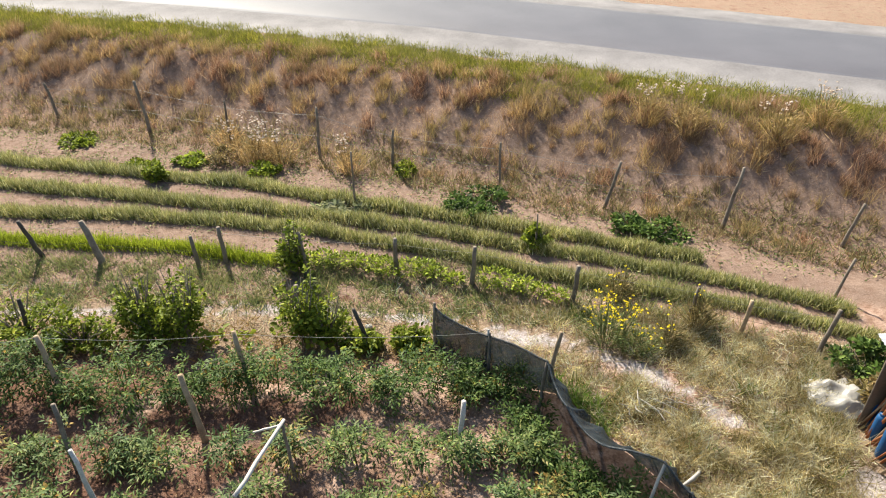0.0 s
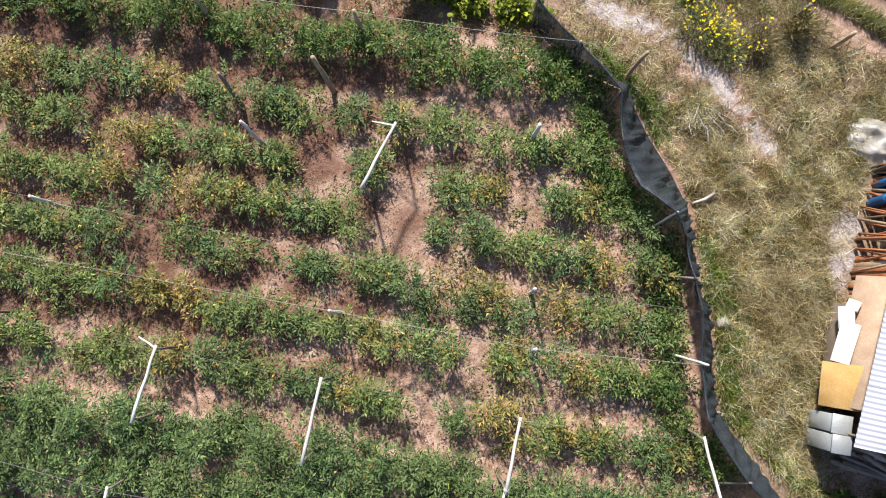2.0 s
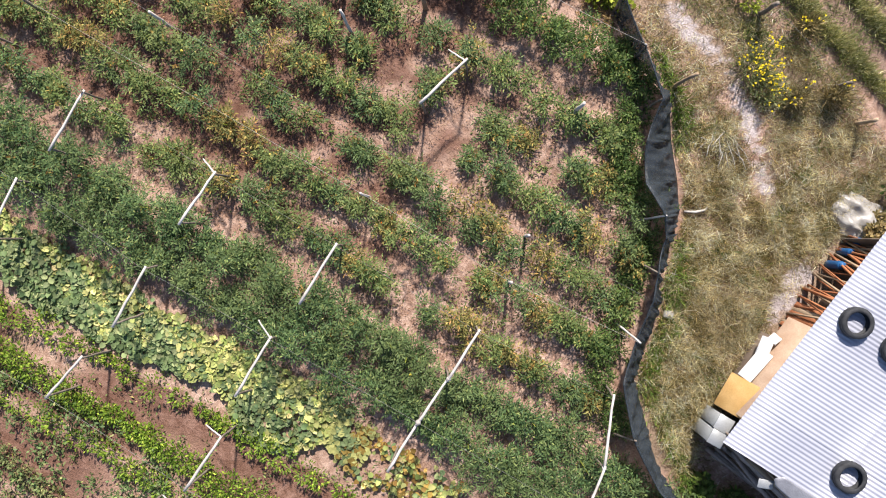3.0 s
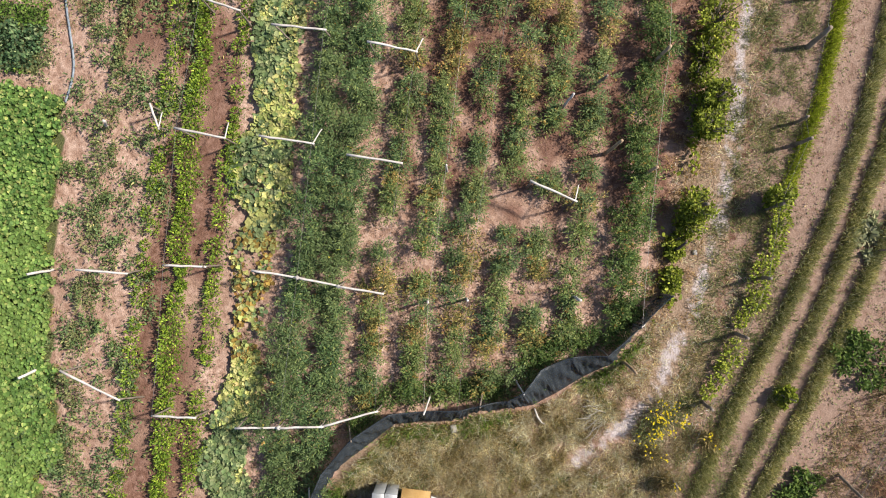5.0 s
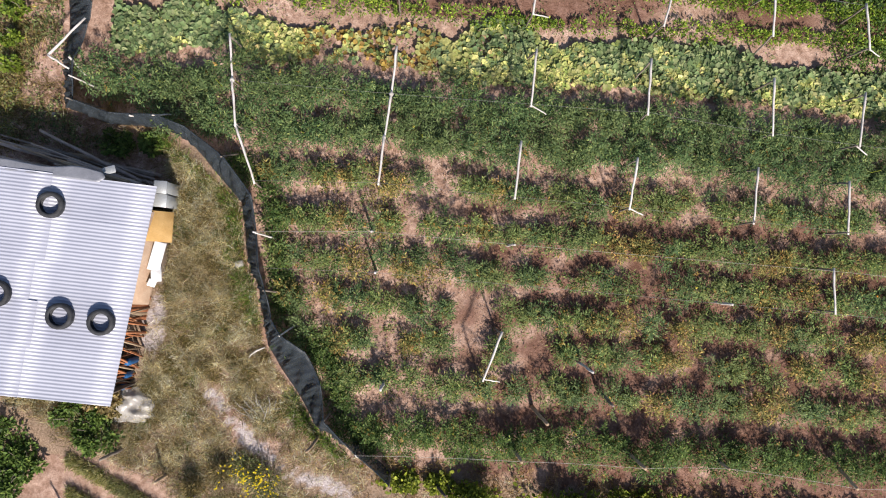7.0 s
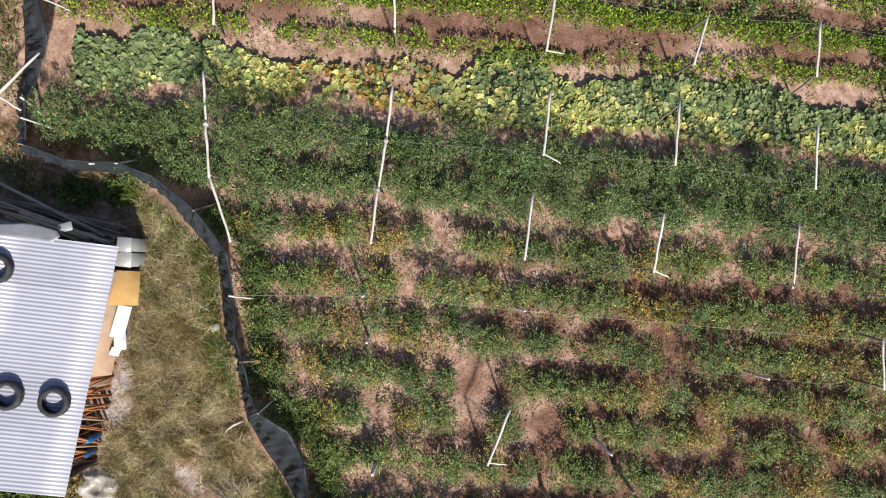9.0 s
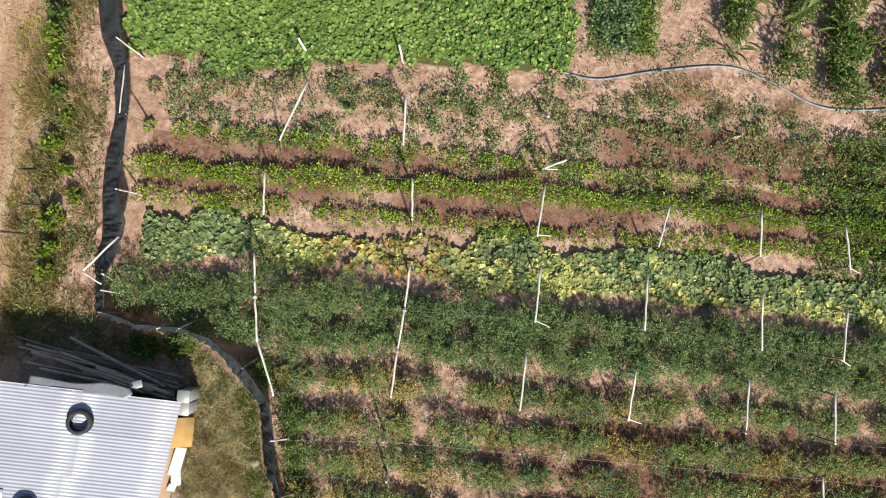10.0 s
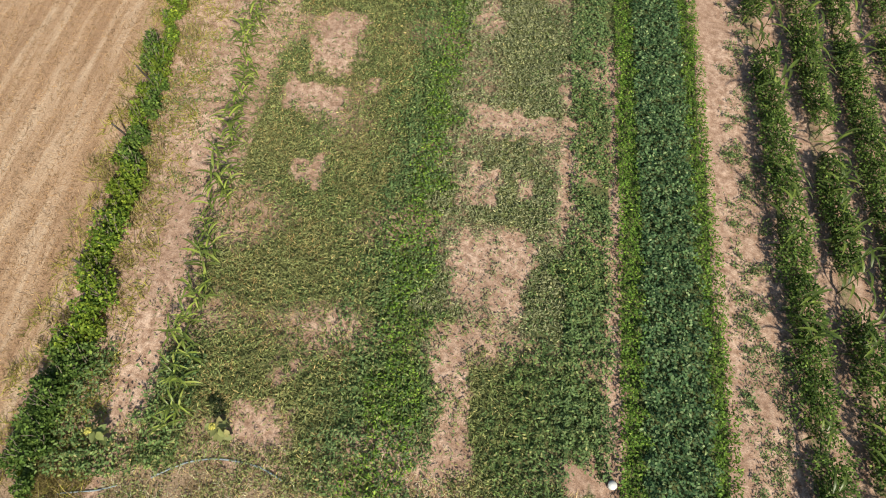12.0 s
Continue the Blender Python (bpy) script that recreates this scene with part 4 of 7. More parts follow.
scatter("clover_bed", mx[dark], my[dark], 0.0, 0.26, 0.090, 0.042, M_CLOVER, "low dense green clover-like crop in rows", "low crop", 62, upright=0.2)

dm_x, dm_y = field_points(rg, 26000, 4.4, 8.3, -32, -11.5)
k = (rg.random(len(dm_x)) < np.clip(0.5 + 0.6 * waves(dm_x, dm_y, 61, 2.6), 0.05, 1)) & (bare_at(dm_x, dm_y) < 0.5)
scatter("meadow_straw", dm_x[k], dm_y[k], 0.02, 0.14, 0.13, 0.012, M_BANKSTRAW, "yellowed grass blades scattered through the meadow", "dry grass", 69, upright=0.6, shape=3)
ux, uy = field_points(rg, 60000, -4.55, -1.86, -36, -5.9)
k = (uy < -6.3 - 0.5 * np.maximum(ux + 3.4, 0) * (uy > -8)) & (rg.random(len(ux)) < np.where((uy > -11) & (ux > -2.75), 0.1, 1.0))
ux, uy = ux[k], uy[k]
mid_k = (ux < np.where(uy > -11, -2.75, -2.42) + 0.1 * waves(ux, uy, 74, 0.7)) & (ux > -3.92 + 0.1 * waves(ux, uy, 73, 0.7))
scatter("dark_bean_strip", (ux + field_lean(uy))[mid_k], uy[mid_k], 0.03, 0.45, 0.092, 0.06, M_BEAN_DARK, "dense strip of dark bluish-green bean plants", "bean plants", 63)
scatter("bean_strip_edge", (ux + field_lean(uy))[~mid_k], uy[~mid_k], 0.05, 0.36, 0.080, 0.042, M_EDGE, "lighter green edging plants along the bean strip", "low crop", 64)
ex, ey = field_points(rg, 38000, -1.8, -0.55, -36, -11.6)
k = rg.random(len(ex)) < np.clip(0.8 + 0.5 * waves(ex, ey, 37, 1.8) - 0.9 * smooth01(1 - np.abs(ex + 1.74 + 0.05 * waves(ex, ey, 69, 1.2)) / 0.14) - bare_at(ex, ey), 0.04, 1)
scatter("clover_strip", (ex + field_lean(ey))[k], ey[k], 0.0, 0.24, 0.085, 0.05, M_CLOVER, "strip of leafy green plants beside a bare furrow", "low crop", 65, upright=0.2)


def maize_variant(seed, tall, mat):
    """One maize plant at the origin: a jointed stalk and arching leaves."""
    rg = np.random.default_rng(seed)
    lean = rg.normal(0, 0.05, 2)
    stalk = bent((0, 0, -0.03), (lean[0], lean[1], tall), 0, 5)
    pieces = []
    for i in range(9):
        f = 0.12 + 0.84 * i / 8
        z = f * tall
        a = i * math.pi + rg.normal(0, 0.5)
        ln = tall * (0.62 - 0.28 * abs(f - 0.5)) * rg.uniform(0.8, 1.15)
        d, s = np.array((math.cos(a), math.sin(a), 0)), np.array((-math.sin(a), math.cos(a), 0))
        q = np.linspace(0, 1, 6)
        mid = np.array((lean[0] * f, lean[1] * f, z)) + d * (ln * q * 0.85)[:, None] + UP * (ln * (0.8 * q - 0.75 * q * q))[:, None]
        w = 0.082 * np.array((0.45, 0.95, 1.0, 0.8, 0.5, 0.03)) * tall / 1.5
        v = np.stack([mid - s * w[:, None] / 2 + UP * 0.012, mid, mid + s * w[:, None] / 2 + UP * 0.012], 1).reshape(-1, 3)
        j = np.arange(5)[:, None] * 3
        pieces.append((v, [np.concatenate([j + np.array([[0, 1, 4, 3]]), j + np.array([[1, 2, 5, 4]])])]))
    plant = thing("maize_plant", (0, 0, 0), "green maize plant with long arching leaves", "maize plant", "maize")
    part("stalk", tube(stalk, np.linspace(0.018, 0.006, 5), 5), mat, plant)
    part("leaf_whorl", join(*pieces), mat, plant, smooth=True)
    return plant


MAIZE = [maize_variant(200 + i, h, M_MAIZE) for i, h in enumerate((1.5, 1.3, 1.65, 1.15))]
PALE_MAIZE = [maize_variant(210 + i, h, M_MAIZE_LIME) for i, h in enumerate((1.5, 1.3, 1.65))]
spots = []
for i, x0 in enumerate(MAIZE_ROWS[:5]):
    y = MAIZE_ENDS[i] - 0.15
    while y > -33:
        if waves(np.array([x0]), np.array([y]), 39, 3.0)[0] > -0.35 or i == 1:
            spots.append((x0 + 0.05 + field_lean(y) + rg.normal(0, 0.12), y, 1.0))
        y -= rg.uniform(0.38, 0.8)
for y in np.arange(-11.2, -27, -0.27):
    x0 = np.interp(-y, [10.9, 12.5, 14.6, 17.0, 18.7, 22.7, 26.0], [7.75, 8.0, 8.3, 8.56, 8.8, 9.24, 9.5])
    spots.append((x0 + rg.normal(0, 0.11), y + rg.normal(0, 0.12), 0.72))
pale_at = [i for i, q in enumerate(spots) if q[2] < 1.0]
first = [0, 1, 2, 3] + pale_at[:3]
for i, (x, y, s) in enumerate(spots):
    m = Matrix.Translation((x, y, float(height(x, y)))) @ Matrix.Rotation(rg.uniform(0, 6.28), 4, "Z") @ Matrix.Scale(s * rg.uniform(0.65, 1.0), 4)
    kin = PALE_MAIZE if s < 1.0 else MAIZE
    if i in first:
        kin[first.index(i) % 4].matrix_basis = m
    else:
        made = copy_thing(kin[i % len(kin)], m)
        made.scale = m.to_scale()


def climbing_row(x0, seed, y_end):
    """Leafy plants that stand between the maize."""
    rg = np.random.default_rng(seed)
    ys = np.arange(-34, y_end, 0.29)
    ys = ys[waves(np.full(len(ys), x0), ys, seed, 2.6) > -0.6]
    xs = x0 + field_lean(ys) + rg.normal(0, 0.08, len(ys))
    at, out = mounds(rg, on_ground(xs, ys), 0.43 * rg.uniform(0.7, 1.15, len(xs)), 0.85 * rg.uniform(0.6, 1.25, len(xs)), 300, low=0.15)
    row = thing("bean_row", (x0, float(ys.mean()), 0), "row of leafy green bean plants between maize", "bean plants", "maize rows")
    plant_parts(leaves(rg, at, out, 0.09 * rg.uniform(0.7, 1.2, len(at)), 0.052, flat=0.9, shape=4), np.arange(len(at)) // 300, len(ys), "plant", M_CLIMB, row)
    part("stem_mass", leaves(rg, np.repeat(on_ground(xs, ys), 3, 0), rg.normal(0, 0.25, (len(xs) * 3, 3)) + UP, 0.6, 0.014, flat=0.2, shape=3), M_VINE, row, kind="stuff")
    return row


for i, x0 in enumerate(MAIZE_ROWS):
    climbing_row(x0, 71 + i, MAIZE_ENDS[i])


def cereal_row(pts, seed, x_lo, x_hi, mat, label, name, tall=0.23, n=1500):
    rg = np.random.default_rng(seed)
    count = int(n * (x_hi - x_lo))
    xs = rg.uniform(x_lo, x_hi, count)
    ys = line_y(xs, pts) + np.clip(rg.normal(0, 0.09, count), -0.18, 0.18)
    at = on_ground(xs, ys)
    out = np.stack([rg.normal(0, 0.14, count), rg.normal(0, 0.14, count), np.ones(count)], 1)
    h = tall * rg.uniform(0.6, 1.15, count) * np.clip(0.9 + 0.25 * waves(xs, ys, seed, 1.3), 0.5, 1.2)
    row = thing(name, (float(xs.mean()), float(line_y(np.array([xs.mean()]), pts)[0]), 0), label, "cereal row", "cereal rows")
    for lo in np.arange(x_lo, x_hi, 0.5):
        k = (xs >= lo) & (xs < lo + 0.5)
        part("blade_clump", leaves(rg, at[k], out[k], h[k], 0.017, flat=0.05, shape=3), mat, row)
    return row


cereal_row(CEREAL_LINES[0], 81, -14, 7.0, M_CEREAL, "curving row of ripening green-tan garlic-like blades", "cereal_row")
cereal_row(CEREAL_LINES[1], 82, -14, 6.9, M_CEREAL, "curving row of ripening green-tan garlic-like blades", "cereal_row")
cereal_row(CEREAL_LINES[2], 83, -14, 4.8, M_CEREAL, "curving row of ripening green-tan garlic-like blades", "cereal_row")
cereal_row(LIME_LINE, 84, -14, -3.1, M_LIMEGRASS, "row of fresh lime-green grassy blades", "grass_row", 0.25, 1000)
low_row(LIME_LINE, 85, -3.0, 2.0, 0.20, 0.24, M_VEG, 110, 0.26, "row of bright green leafy vegetables", "vegetable_row", "vegetable plants", 0.9, 0.09)


def shrub(x, y, r, h, mat, label, name, category, seed, per=900, leaf=0.07, twigs=7, group="", wide=1.0):
    """A bush: forked twigs from the ground and a loose crown of leaves with gaps."""
    rg = np.random.default_rng(seed)
    g = float(height(x, y))
    ob = thing(name, (x, y, g), label, category, group)
    pcs, lobes = [], []
    for i in range(twigs):
        a = 6.283 * i / twigs + rg.normal(0, 0.3)
        q = rg.uniform(0.35, 0.85)
        end = (x + r * wide * q * math.cos(a), y + r * q * math.sin(a), g + h * rg.uniform(0.55, 0.95))
        pcs.append(tube(bent((x + 0.03 * math.cos(a), y + 0.03 * math.sin(a), g - 0.02), end, 0, 4, 0.03, i), [0.018, 0.013, 0.009, 0.004], 4))
        lobes.append((end[0], end[1], g + h * rg.uniform(0.0, 0.35)))
    for _ in range(twigs):
        a, q = rg.uniform(0, 6.283), math.sqrt(rg.random()) * r * 0.95
        lobes.append((x + wide * q * math.cos(a), y + q * math.sin(a), g + h * rg.uniform(0.0, 0.75) * (1.15 - 0.6 * q / r)))
    lobes.append((x, y, g))
    for pc in pcs:
        part("stem", pc, M_WOOD, ob)
    at, out = mounds(rg, np.array(lobes), r * rg.uniform(0.14, 0.40, len(lobes)), h * rg.uniform(0.2, 0.5, len(lobes)), per // len(lobes), low=0.3, shell=0.3)
    part("crown", leaves(rg, at, out, leaf * rg.uniform(0.6, 1.3, len(at)), leaf * 0.62, flat=0.7, shape=6), mat, ob)
    return ob


for i, (x, y, r, h, w) in enumerate(((-6.6, 9.2, 0.55, 0.95, 1.7), (-5.6, 9.05, 0.4, 0.55, 1.6), (-4.05, 9.3, 0.38, 1.45, 1.0), (-4.75, 9.4, 0.36, 1.35, 1.1), (-4.4, 9.25, 0.4, 0.7, 1.5), (-2.2, 9.3, 0.36, 1.5, 1.0), (-1.85, 9.35, 0.34, 0.9, 1.4), (-1.25, 9.1, 0.26, 0.35, 1.3), (-0.5, 9.15, 0.24, 0.4, 1.2),
                                     (-2.7, 11.1, 0.28, 1.15, 1.0), (-8.0, 9.2, 0.5, 0.8, 1.6), (-9.5, 9.15, 0.5, 0.9, 1.7), (-11.0, 9.1, 0.5, 0.8, 1.7), (-12.3, 9.1, 0.5, 0.8, 1.6))):
    shrub(x, y, r * 0.9, h * 0.95, M_VINE, "bushy green grape vine tied to a grey post", "grape_vine", "grape vine", 300 + i, 1050, 0.074, 24, group="grape vines", wide=w * 1.1)
rh = np.random.default_rng(77)
hedge_y = np.concatenate((-np.arange(-1.0, 9.4, 0.62), -np.arange(9.6, 22.0, 0.27), -np.arange(22.0, 31.0, 0.45)))
for i, y in enumerate(hedge_y):
    x = float(np.interp(-y, [-2, 0, 1.5, 2.7, 4.8, 6.8, 9.4, 11.6, 13.2, 15.1, 17.4, 19.3, 22.9, 30], [9.2, 9.15, 9.3, 9.65, 9.95, 10.05, 10.37, 10.45, 10.55, 10.8, 11.1, 11.3, 11.8, 12.8])) + rh.normal(0, 0.13)
    big = (1.0 if -18.8 < y < -10.0 else 0.8 if y < -18 else 0.6) * rh.uniform(0.55, 1.1)
    shrub(x, float(y), big * rh.uniform(0.30, 0.52), big * rh.uniform(0.7, 1.5), M_HEDGE if rh.random() < 0.65 else M_CLIMB, "loose green hedge shrub at the edge of the stubble", "hedge_shrub", "shrub", 330 + i, 560, 0.08, int(rh.integers(5, 10)), group="hedge shrubs", wide=rh.uniform(0.5, 0.95))
for i, (x, y, r, h) in enumerate(((0.7, 13.85, 0.6, 0.35), (0.35, 13.5, 0.45, 0.28), (4.2, 12.65, 0.6, 0.32), (3.7, 12.95, 0.4, 0.3), (-6.54, 14.7, 0.22, 0.5), (1.75, 12.15, 0.25, 0.5), (-1.0, 15.3, 0.3, 0.22), (-9.3, 16.7, 0.5, 0.15), (-7.2, 15.3, 0.45, 0.12))):
    shrub(x, y, r, h, M_CLIMB if i < 4 else M_VINE, "low clump of broad green leaves on bare earth", "vegetable_clump", "vegetable plant", 360 + i, 900, 0.08, group="leafy clumps")
for i, (x, y, r, h) in enumerate(((-6.04, 15.62, 0.3, 0.2), (-4.18, 15.16, 0.32, 0.24))):
    shrub(x, y, r, h, M_VEG, "bright lime-green leafy plant at the foot of the bank", "lettuce_clump", "vegetable plant", 372 + i, 700, 0.09, group="lime clumps", wide=1.4)
shrub(-5.35, 15.61, 0.32, 0.5, M_OLIVE, "dull olive bush at the foot of the bank", "olive_bush", "bush", 375, 900, 0.05)
shrub(-2.16, 13.45, 0.4, 0.16, M_PALEWEED, "pale grey-green broad-leaved plant between cereal rows", "pale_vegetable", "vegetable plant", 376, 420, 0.13, wide=1.3)
for i, (x, y, r, h) in enumerate(((8.5, 9.2, 0.6, 0.5), (7.9, 9.7, 0.5, 0.45), (8.3, 10.1, 0.5, 0.45), (6.9, 8.55, 0.5, 0.4), (6.4, 8.8, 0.45, 0.4), (6.05, 2.3, 0.26, 0.2), (6.8, 2.33, 0.36, 0.2), (6.2, 8.2, 0.3, 0.35), (6.4, 8.0, 0.35, 0.55))):
    shrub(x, y, r, h, M_CLIMB if i < 7 else M_OLIVE, "low patch of dark green leafy weeds", "weed_clump", "weeds", 380 + i, 1000, 0.09, group="weed clumps")


rb = np.random.default_rng(88)
for i in range(18):
    x, y = rb.uniform(-13.5, -9.6), rb.uniform(-16.5, -6.2)
    shrub(x, y, rb.uniform(0.3, 0.6), rb.uniform(0.4, 0.9), M_CLIMB, "bushy green bean plant between the maize rows", "bean_bush", "bean plant", 1400 + i, 520, 0.085, 6, group="bean bushes", wide=rb.uniform(0.7, 1.4))


def flower_bush(x, y, r, h, flowers, seed, label, petal=M_YELLOW, green=M_LIME, name="yellow_flower_bush"):
    rg = np.random.default_rng(seed)
    g = float(height(x, y))
    ob = thing(name, (x, y, g), label, "flowering plant")
    n = 130
    a, q = rg.uniform(0, 6.283, n), np.sqrt(rg.random(n)) * r * 0.6
    base = on_ground(x + q * np.cos(a), y + q * np.sin(a))
    out = np.stack([np.cos(a) * 0.55, np.sin(a) * 0.55, np.ones(n)], 1)
    part("stem_mass", leaves(rg, base, out, h * rg.uniform(0.6, 1.05, n), 0.014, flat=0.1, shape=3), green, ob, kind="stuff")
    at, o2 = mounds(rg, np.array([[x, y, g]]), r, h * 0.85, 230, low=0.1, shell=0.2)
    part("foliage", leaves(rg, at, o2 + UP * 0.5, 0.10, 0.022, flat=0.6, shape=4), green, ob, kind="stuff")
    umbels = max(2, flowers // 5)
    b = rg.uniform(0, 6.283, umbels)
    t = np.sqrt(rg.random(umbels)) * r
    hub = np.stack([x + t * np.cos(b), y + t * np.sin(b), g + h * rg.uniform(0.8, 1.3, umbels)], 1)
    for q in hub:
        part("stalk", tube(bent((x + (q[0] - x) * 0.5, y + (q[1] - y) * 0.5, g), q, 0, 4), 0.006, 4), green, ob)
    top = hub[rg.integers(0, umbels, flowers)] + rg.normal(0, 0.055, (flowers, 3))
    for q in top:
        part("flower_head" if petal is M_YELLOW else "seed_head", leaves(rg, np.tile(q, (8, 1)), rg.normal(0, 1, (8, 3)) * [1, 1, 0.35], 0.026 if petal is M_YELLOW else 0.042, 0.019 if petal is M_YELLOW else 0.03, flat=1.5, shape=4), petal, ob)
    return ob


flower_bush(2.62, 9.42, 0.42, 0.6, 115, 401, "tall loose weed with many bright yellow flowers", green=M_MEADOW)
flower_bush(3.05, 9.25, 0.4, 0.4, 32, 405, "loose dusty weed with scattered yellow flowers", green=M_MEADOW)
flower_bush(3.6, 9.35, 0.22, 0.5, 8, 402, "tall weed with a few yellow flowers", green=M_PALEHERB)
flower_bush(3.05, 10.55, 0.25, 0.5, 12, 403, "small weed with yellow flowers among cereal", green=M_OLIVE)
flower_bush(4.15, 9.75, 0.15, 0.7, 7, 404, "single yellow-flowered stalk beside a post", green=M_OLIVE)
for i, (x, y) in enumerate(((-4.4, 15.9), (-3.9, 15.75), (-5.4, 16.5), (-2.2, 15.3), (-4.7, 15.7), (4.6, 16.0), (7.2, 15.0), (5.4, 15.6), (8.2, 15.2))):
    flower_bush(x, y, 0.4, 0.75, 26, 410 + i, "dry bush with pale fluffy seed heads", M_WHITE_FLOWER, M_BANKSTRAW, "seed_head_bush")


def sunflower(x, y, h, seed):
    rg = np.random.default_rng(seed)
    g = float(height(x, y))
    ob = thing("sunflower", (x, y, g), "tall sunflower with one yellow head and broad leaves", "sunflower", "sunflowers")
    part("stem", tube(bent((x, y, g - 0.02), (x + 0.05, y + 0.05, g + h), 0, 4), 0.014, 5), M_MAIZE, ob)
    at = np.stack([np.full(14, x), np.full(14, y), g + h * np.linspace(0.2, 0.92, 14)], 1)
    a = np.arange(14) * 2.4
    part("foliage", leaves(rg, at, np.stack([np.cos(a), np.sin(a), np.full(14, 0.2)], 1), 0.24, 0.17, flat=1.2, shape=6, droop=0.3), M_MEADOW, ob)
    b = np.arange(16) / 16 * 6.283
    top = np.tile(np.array([[x + 0.05, y + 0.05, g + h + 0.02]]), (16, 1))
    part("petal_ring", leaves(rg, top + 0.03 * np.stack([np.cos(b), np.sin(b), b * 0], 1), np.stack([np.cos(b), np.sin(b), b * 0 + 0.2], 1) * 3, 0.06, 0.03, flat=2.0, shape=4), M_PETAL, ob, "pale yellow petals")
    part("seed_disc", blobs(rg, top[:1], 0.045, 0.046), M_PETAL, ob)
    return ob


for i, (x, y, h) in enumerate(((6.71, -11.27, 1.0), (-3.75, -8.33, 1.2), (9.18, -10.82, 0.8))):
    sunflower(x, y, h, 430 + i)


def cabbage(x, y, r, seed):
    """A head of cabbage: an outer rosette and a closed heart."""
    rg = np.random.default_rng(seed)
    g = float(height(x, y)) + 0.26
    ob = thing("cabbage", (x, y, g - 0.26), "large blue-grey cabbage with open outer leaves", "cabbage", "cabbages")
    ks = (-1.0, -0.84, -0.45, 0.0, 0.45, 0.84, 1.0)
    p, q = np.meshgrid(np.arange(6), np.arange(6), indexing="ij")
    grid = np.stack([p * 7 + q, p * 7 + q + 1, (p + 1) * 7 + q + 1, (p + 1) * 7 + q], -1).reshape(-1, 4)
    edge = ((q == 0) | (q == 5) | (p == 5)).ravel()
    for ring, (count, rad, tilt) in enumerate(((7, r, 0.10), (5, r * 0.66, 0.65), (3, r * 0.36, 1.5))):
        for i in range(count):
            a = 6.283 * (i + 0.5 * ring) / count + rg.normal(0, 0.12)
            u = np.array((0.12, 0.32, 0.54, 0.74, 0.88, 0.96, 1.0))
            w = rad * 0.46 * np.array((0.35, 0.7, 0.98, 1.0, 0.88, 0.74, 0.62)) * rg.uniform(0.9, 1.1)
            d, t = np.array((math.cos(a), math.sin(a), 0)), np.array((-math.sin(a), math.cos(a), 0))
            mid = np.array((x, y, g + 0.03 * ring)) + d * (rad * u)[:, None] + UP * (rad * (tilt * u - 0.30 * u ** 3))[:, None]
            cols = [mid + t * (w * k)[:, None] + UP * (0.45 * w * k * k + 0.010 * rg.normal(0, 1, 7))[:, None] - d * (0.25 * rad * k * k * (u > 0.8))[:, None] for k in ks]
            v = np.stack(cols, 1).reshape(-1, 3)
            leaf = part("leaf", (v, grid[~edge]), M_CABBAGE, ob, smooth=True)
            part("rim", (v, grid[edge]), M_CABBAGE_RIM, leaf, "pale waxy rim", smooth=True)
    part("heart", blobs(rg, np.array([[x, y, g + 0.05]]), r * 0.16, r * 0.17), M_CABBAGE_RIM, ob, smooth=True)
    part("stem", tube([(x, y, g - 0.28), (x, y, g + 0.03)], 0.03, 6), M_VINE, ob)
    return ob


for i, (x, y, r) in enumerate(((4.75, -7.1, 0.34), (4.32, -7.2, 0.2), (3.98, -7.14, 0.29), (3.62, -7.2, 0.29), (3.22, -7.22, 0.33))):
    cabbage(x, y, r, 440 + i)

# ---- dry grass, stubble and weeds ----


def clump_points(rg, count, per, x0, x1, y0, y1, spread):
    """Points bunched round scattered plant centres of uneven size."""
    cx, cy = field_points(rg, count, x0, x1, y0, y1)
    size = np.repeat(rg.uniform(0.4, 1.5, count), per)
    q = rg.normal(0, spread, (count * per, 2)) * size[:, None]
    return np.repeat(cx, per) + q[:, 0], np.repeat(cy, per) + q[:, 1]


def clumped(rg, x, y, seed, size, lo):
    return rg.random(len(x)) < np.clip(0.55 + 0.5 * waves(x, y, seed, size), lo, 1)


gx_, gy_ = field_points(rg, 260000, 0.4, 9.6, 1.9, 9.6)
net_x = np.interp(gy_, [2.0, 2.9, 3.4, 3.9, 4.7, 5.2, 6.05, 6.5, 6.9, 7.5, 8.1, 8.6, 9.3], [6.0, 4.55, 4.0, 3.87, 3.68, 3.42, 3.15, 3.05, 2.75, 2.25, 1.85, 1.25, 0.3])
shed_box = (gx_ > 5.62) & (gy_ > 3.1) & (gy_ < 7.9) | (gx_ > 5.7) & (gy_ < 3.1) & (rg.random(len(gx_)) < 0.85)
near_path = (dist_line(gx_, gy_, PATH_LINE) < 0.22 + 0.12 * waves(gx_, gy_, 71, 0.6)) | (((gx_ - 5.5) / 0.26) ** 2 + ((gy_ - 6.3) / 0.75) ** 2 < 1 + 0.5 * waves(gx_, gy_, 71, 0.4))
k = (gx_ > net_x) & (gy_ < line_y(gx_, CEREAL_LINES[0]) - 0.45) & ~shed_box & ~(near_path & (rg.random(len(gx_)) < 0.85)) & clumped(rg, gx_, gy_, 91, 0.9, 0.28) & (rg.random(len(gx_)) < 1 - 0.55 * smooth01((gy_ - 7.6) / 1.2))
hue = waves(gx_, gy_, 66, 0.8) + rg.normal(0, 0.35, len(gx_)) > 0.2
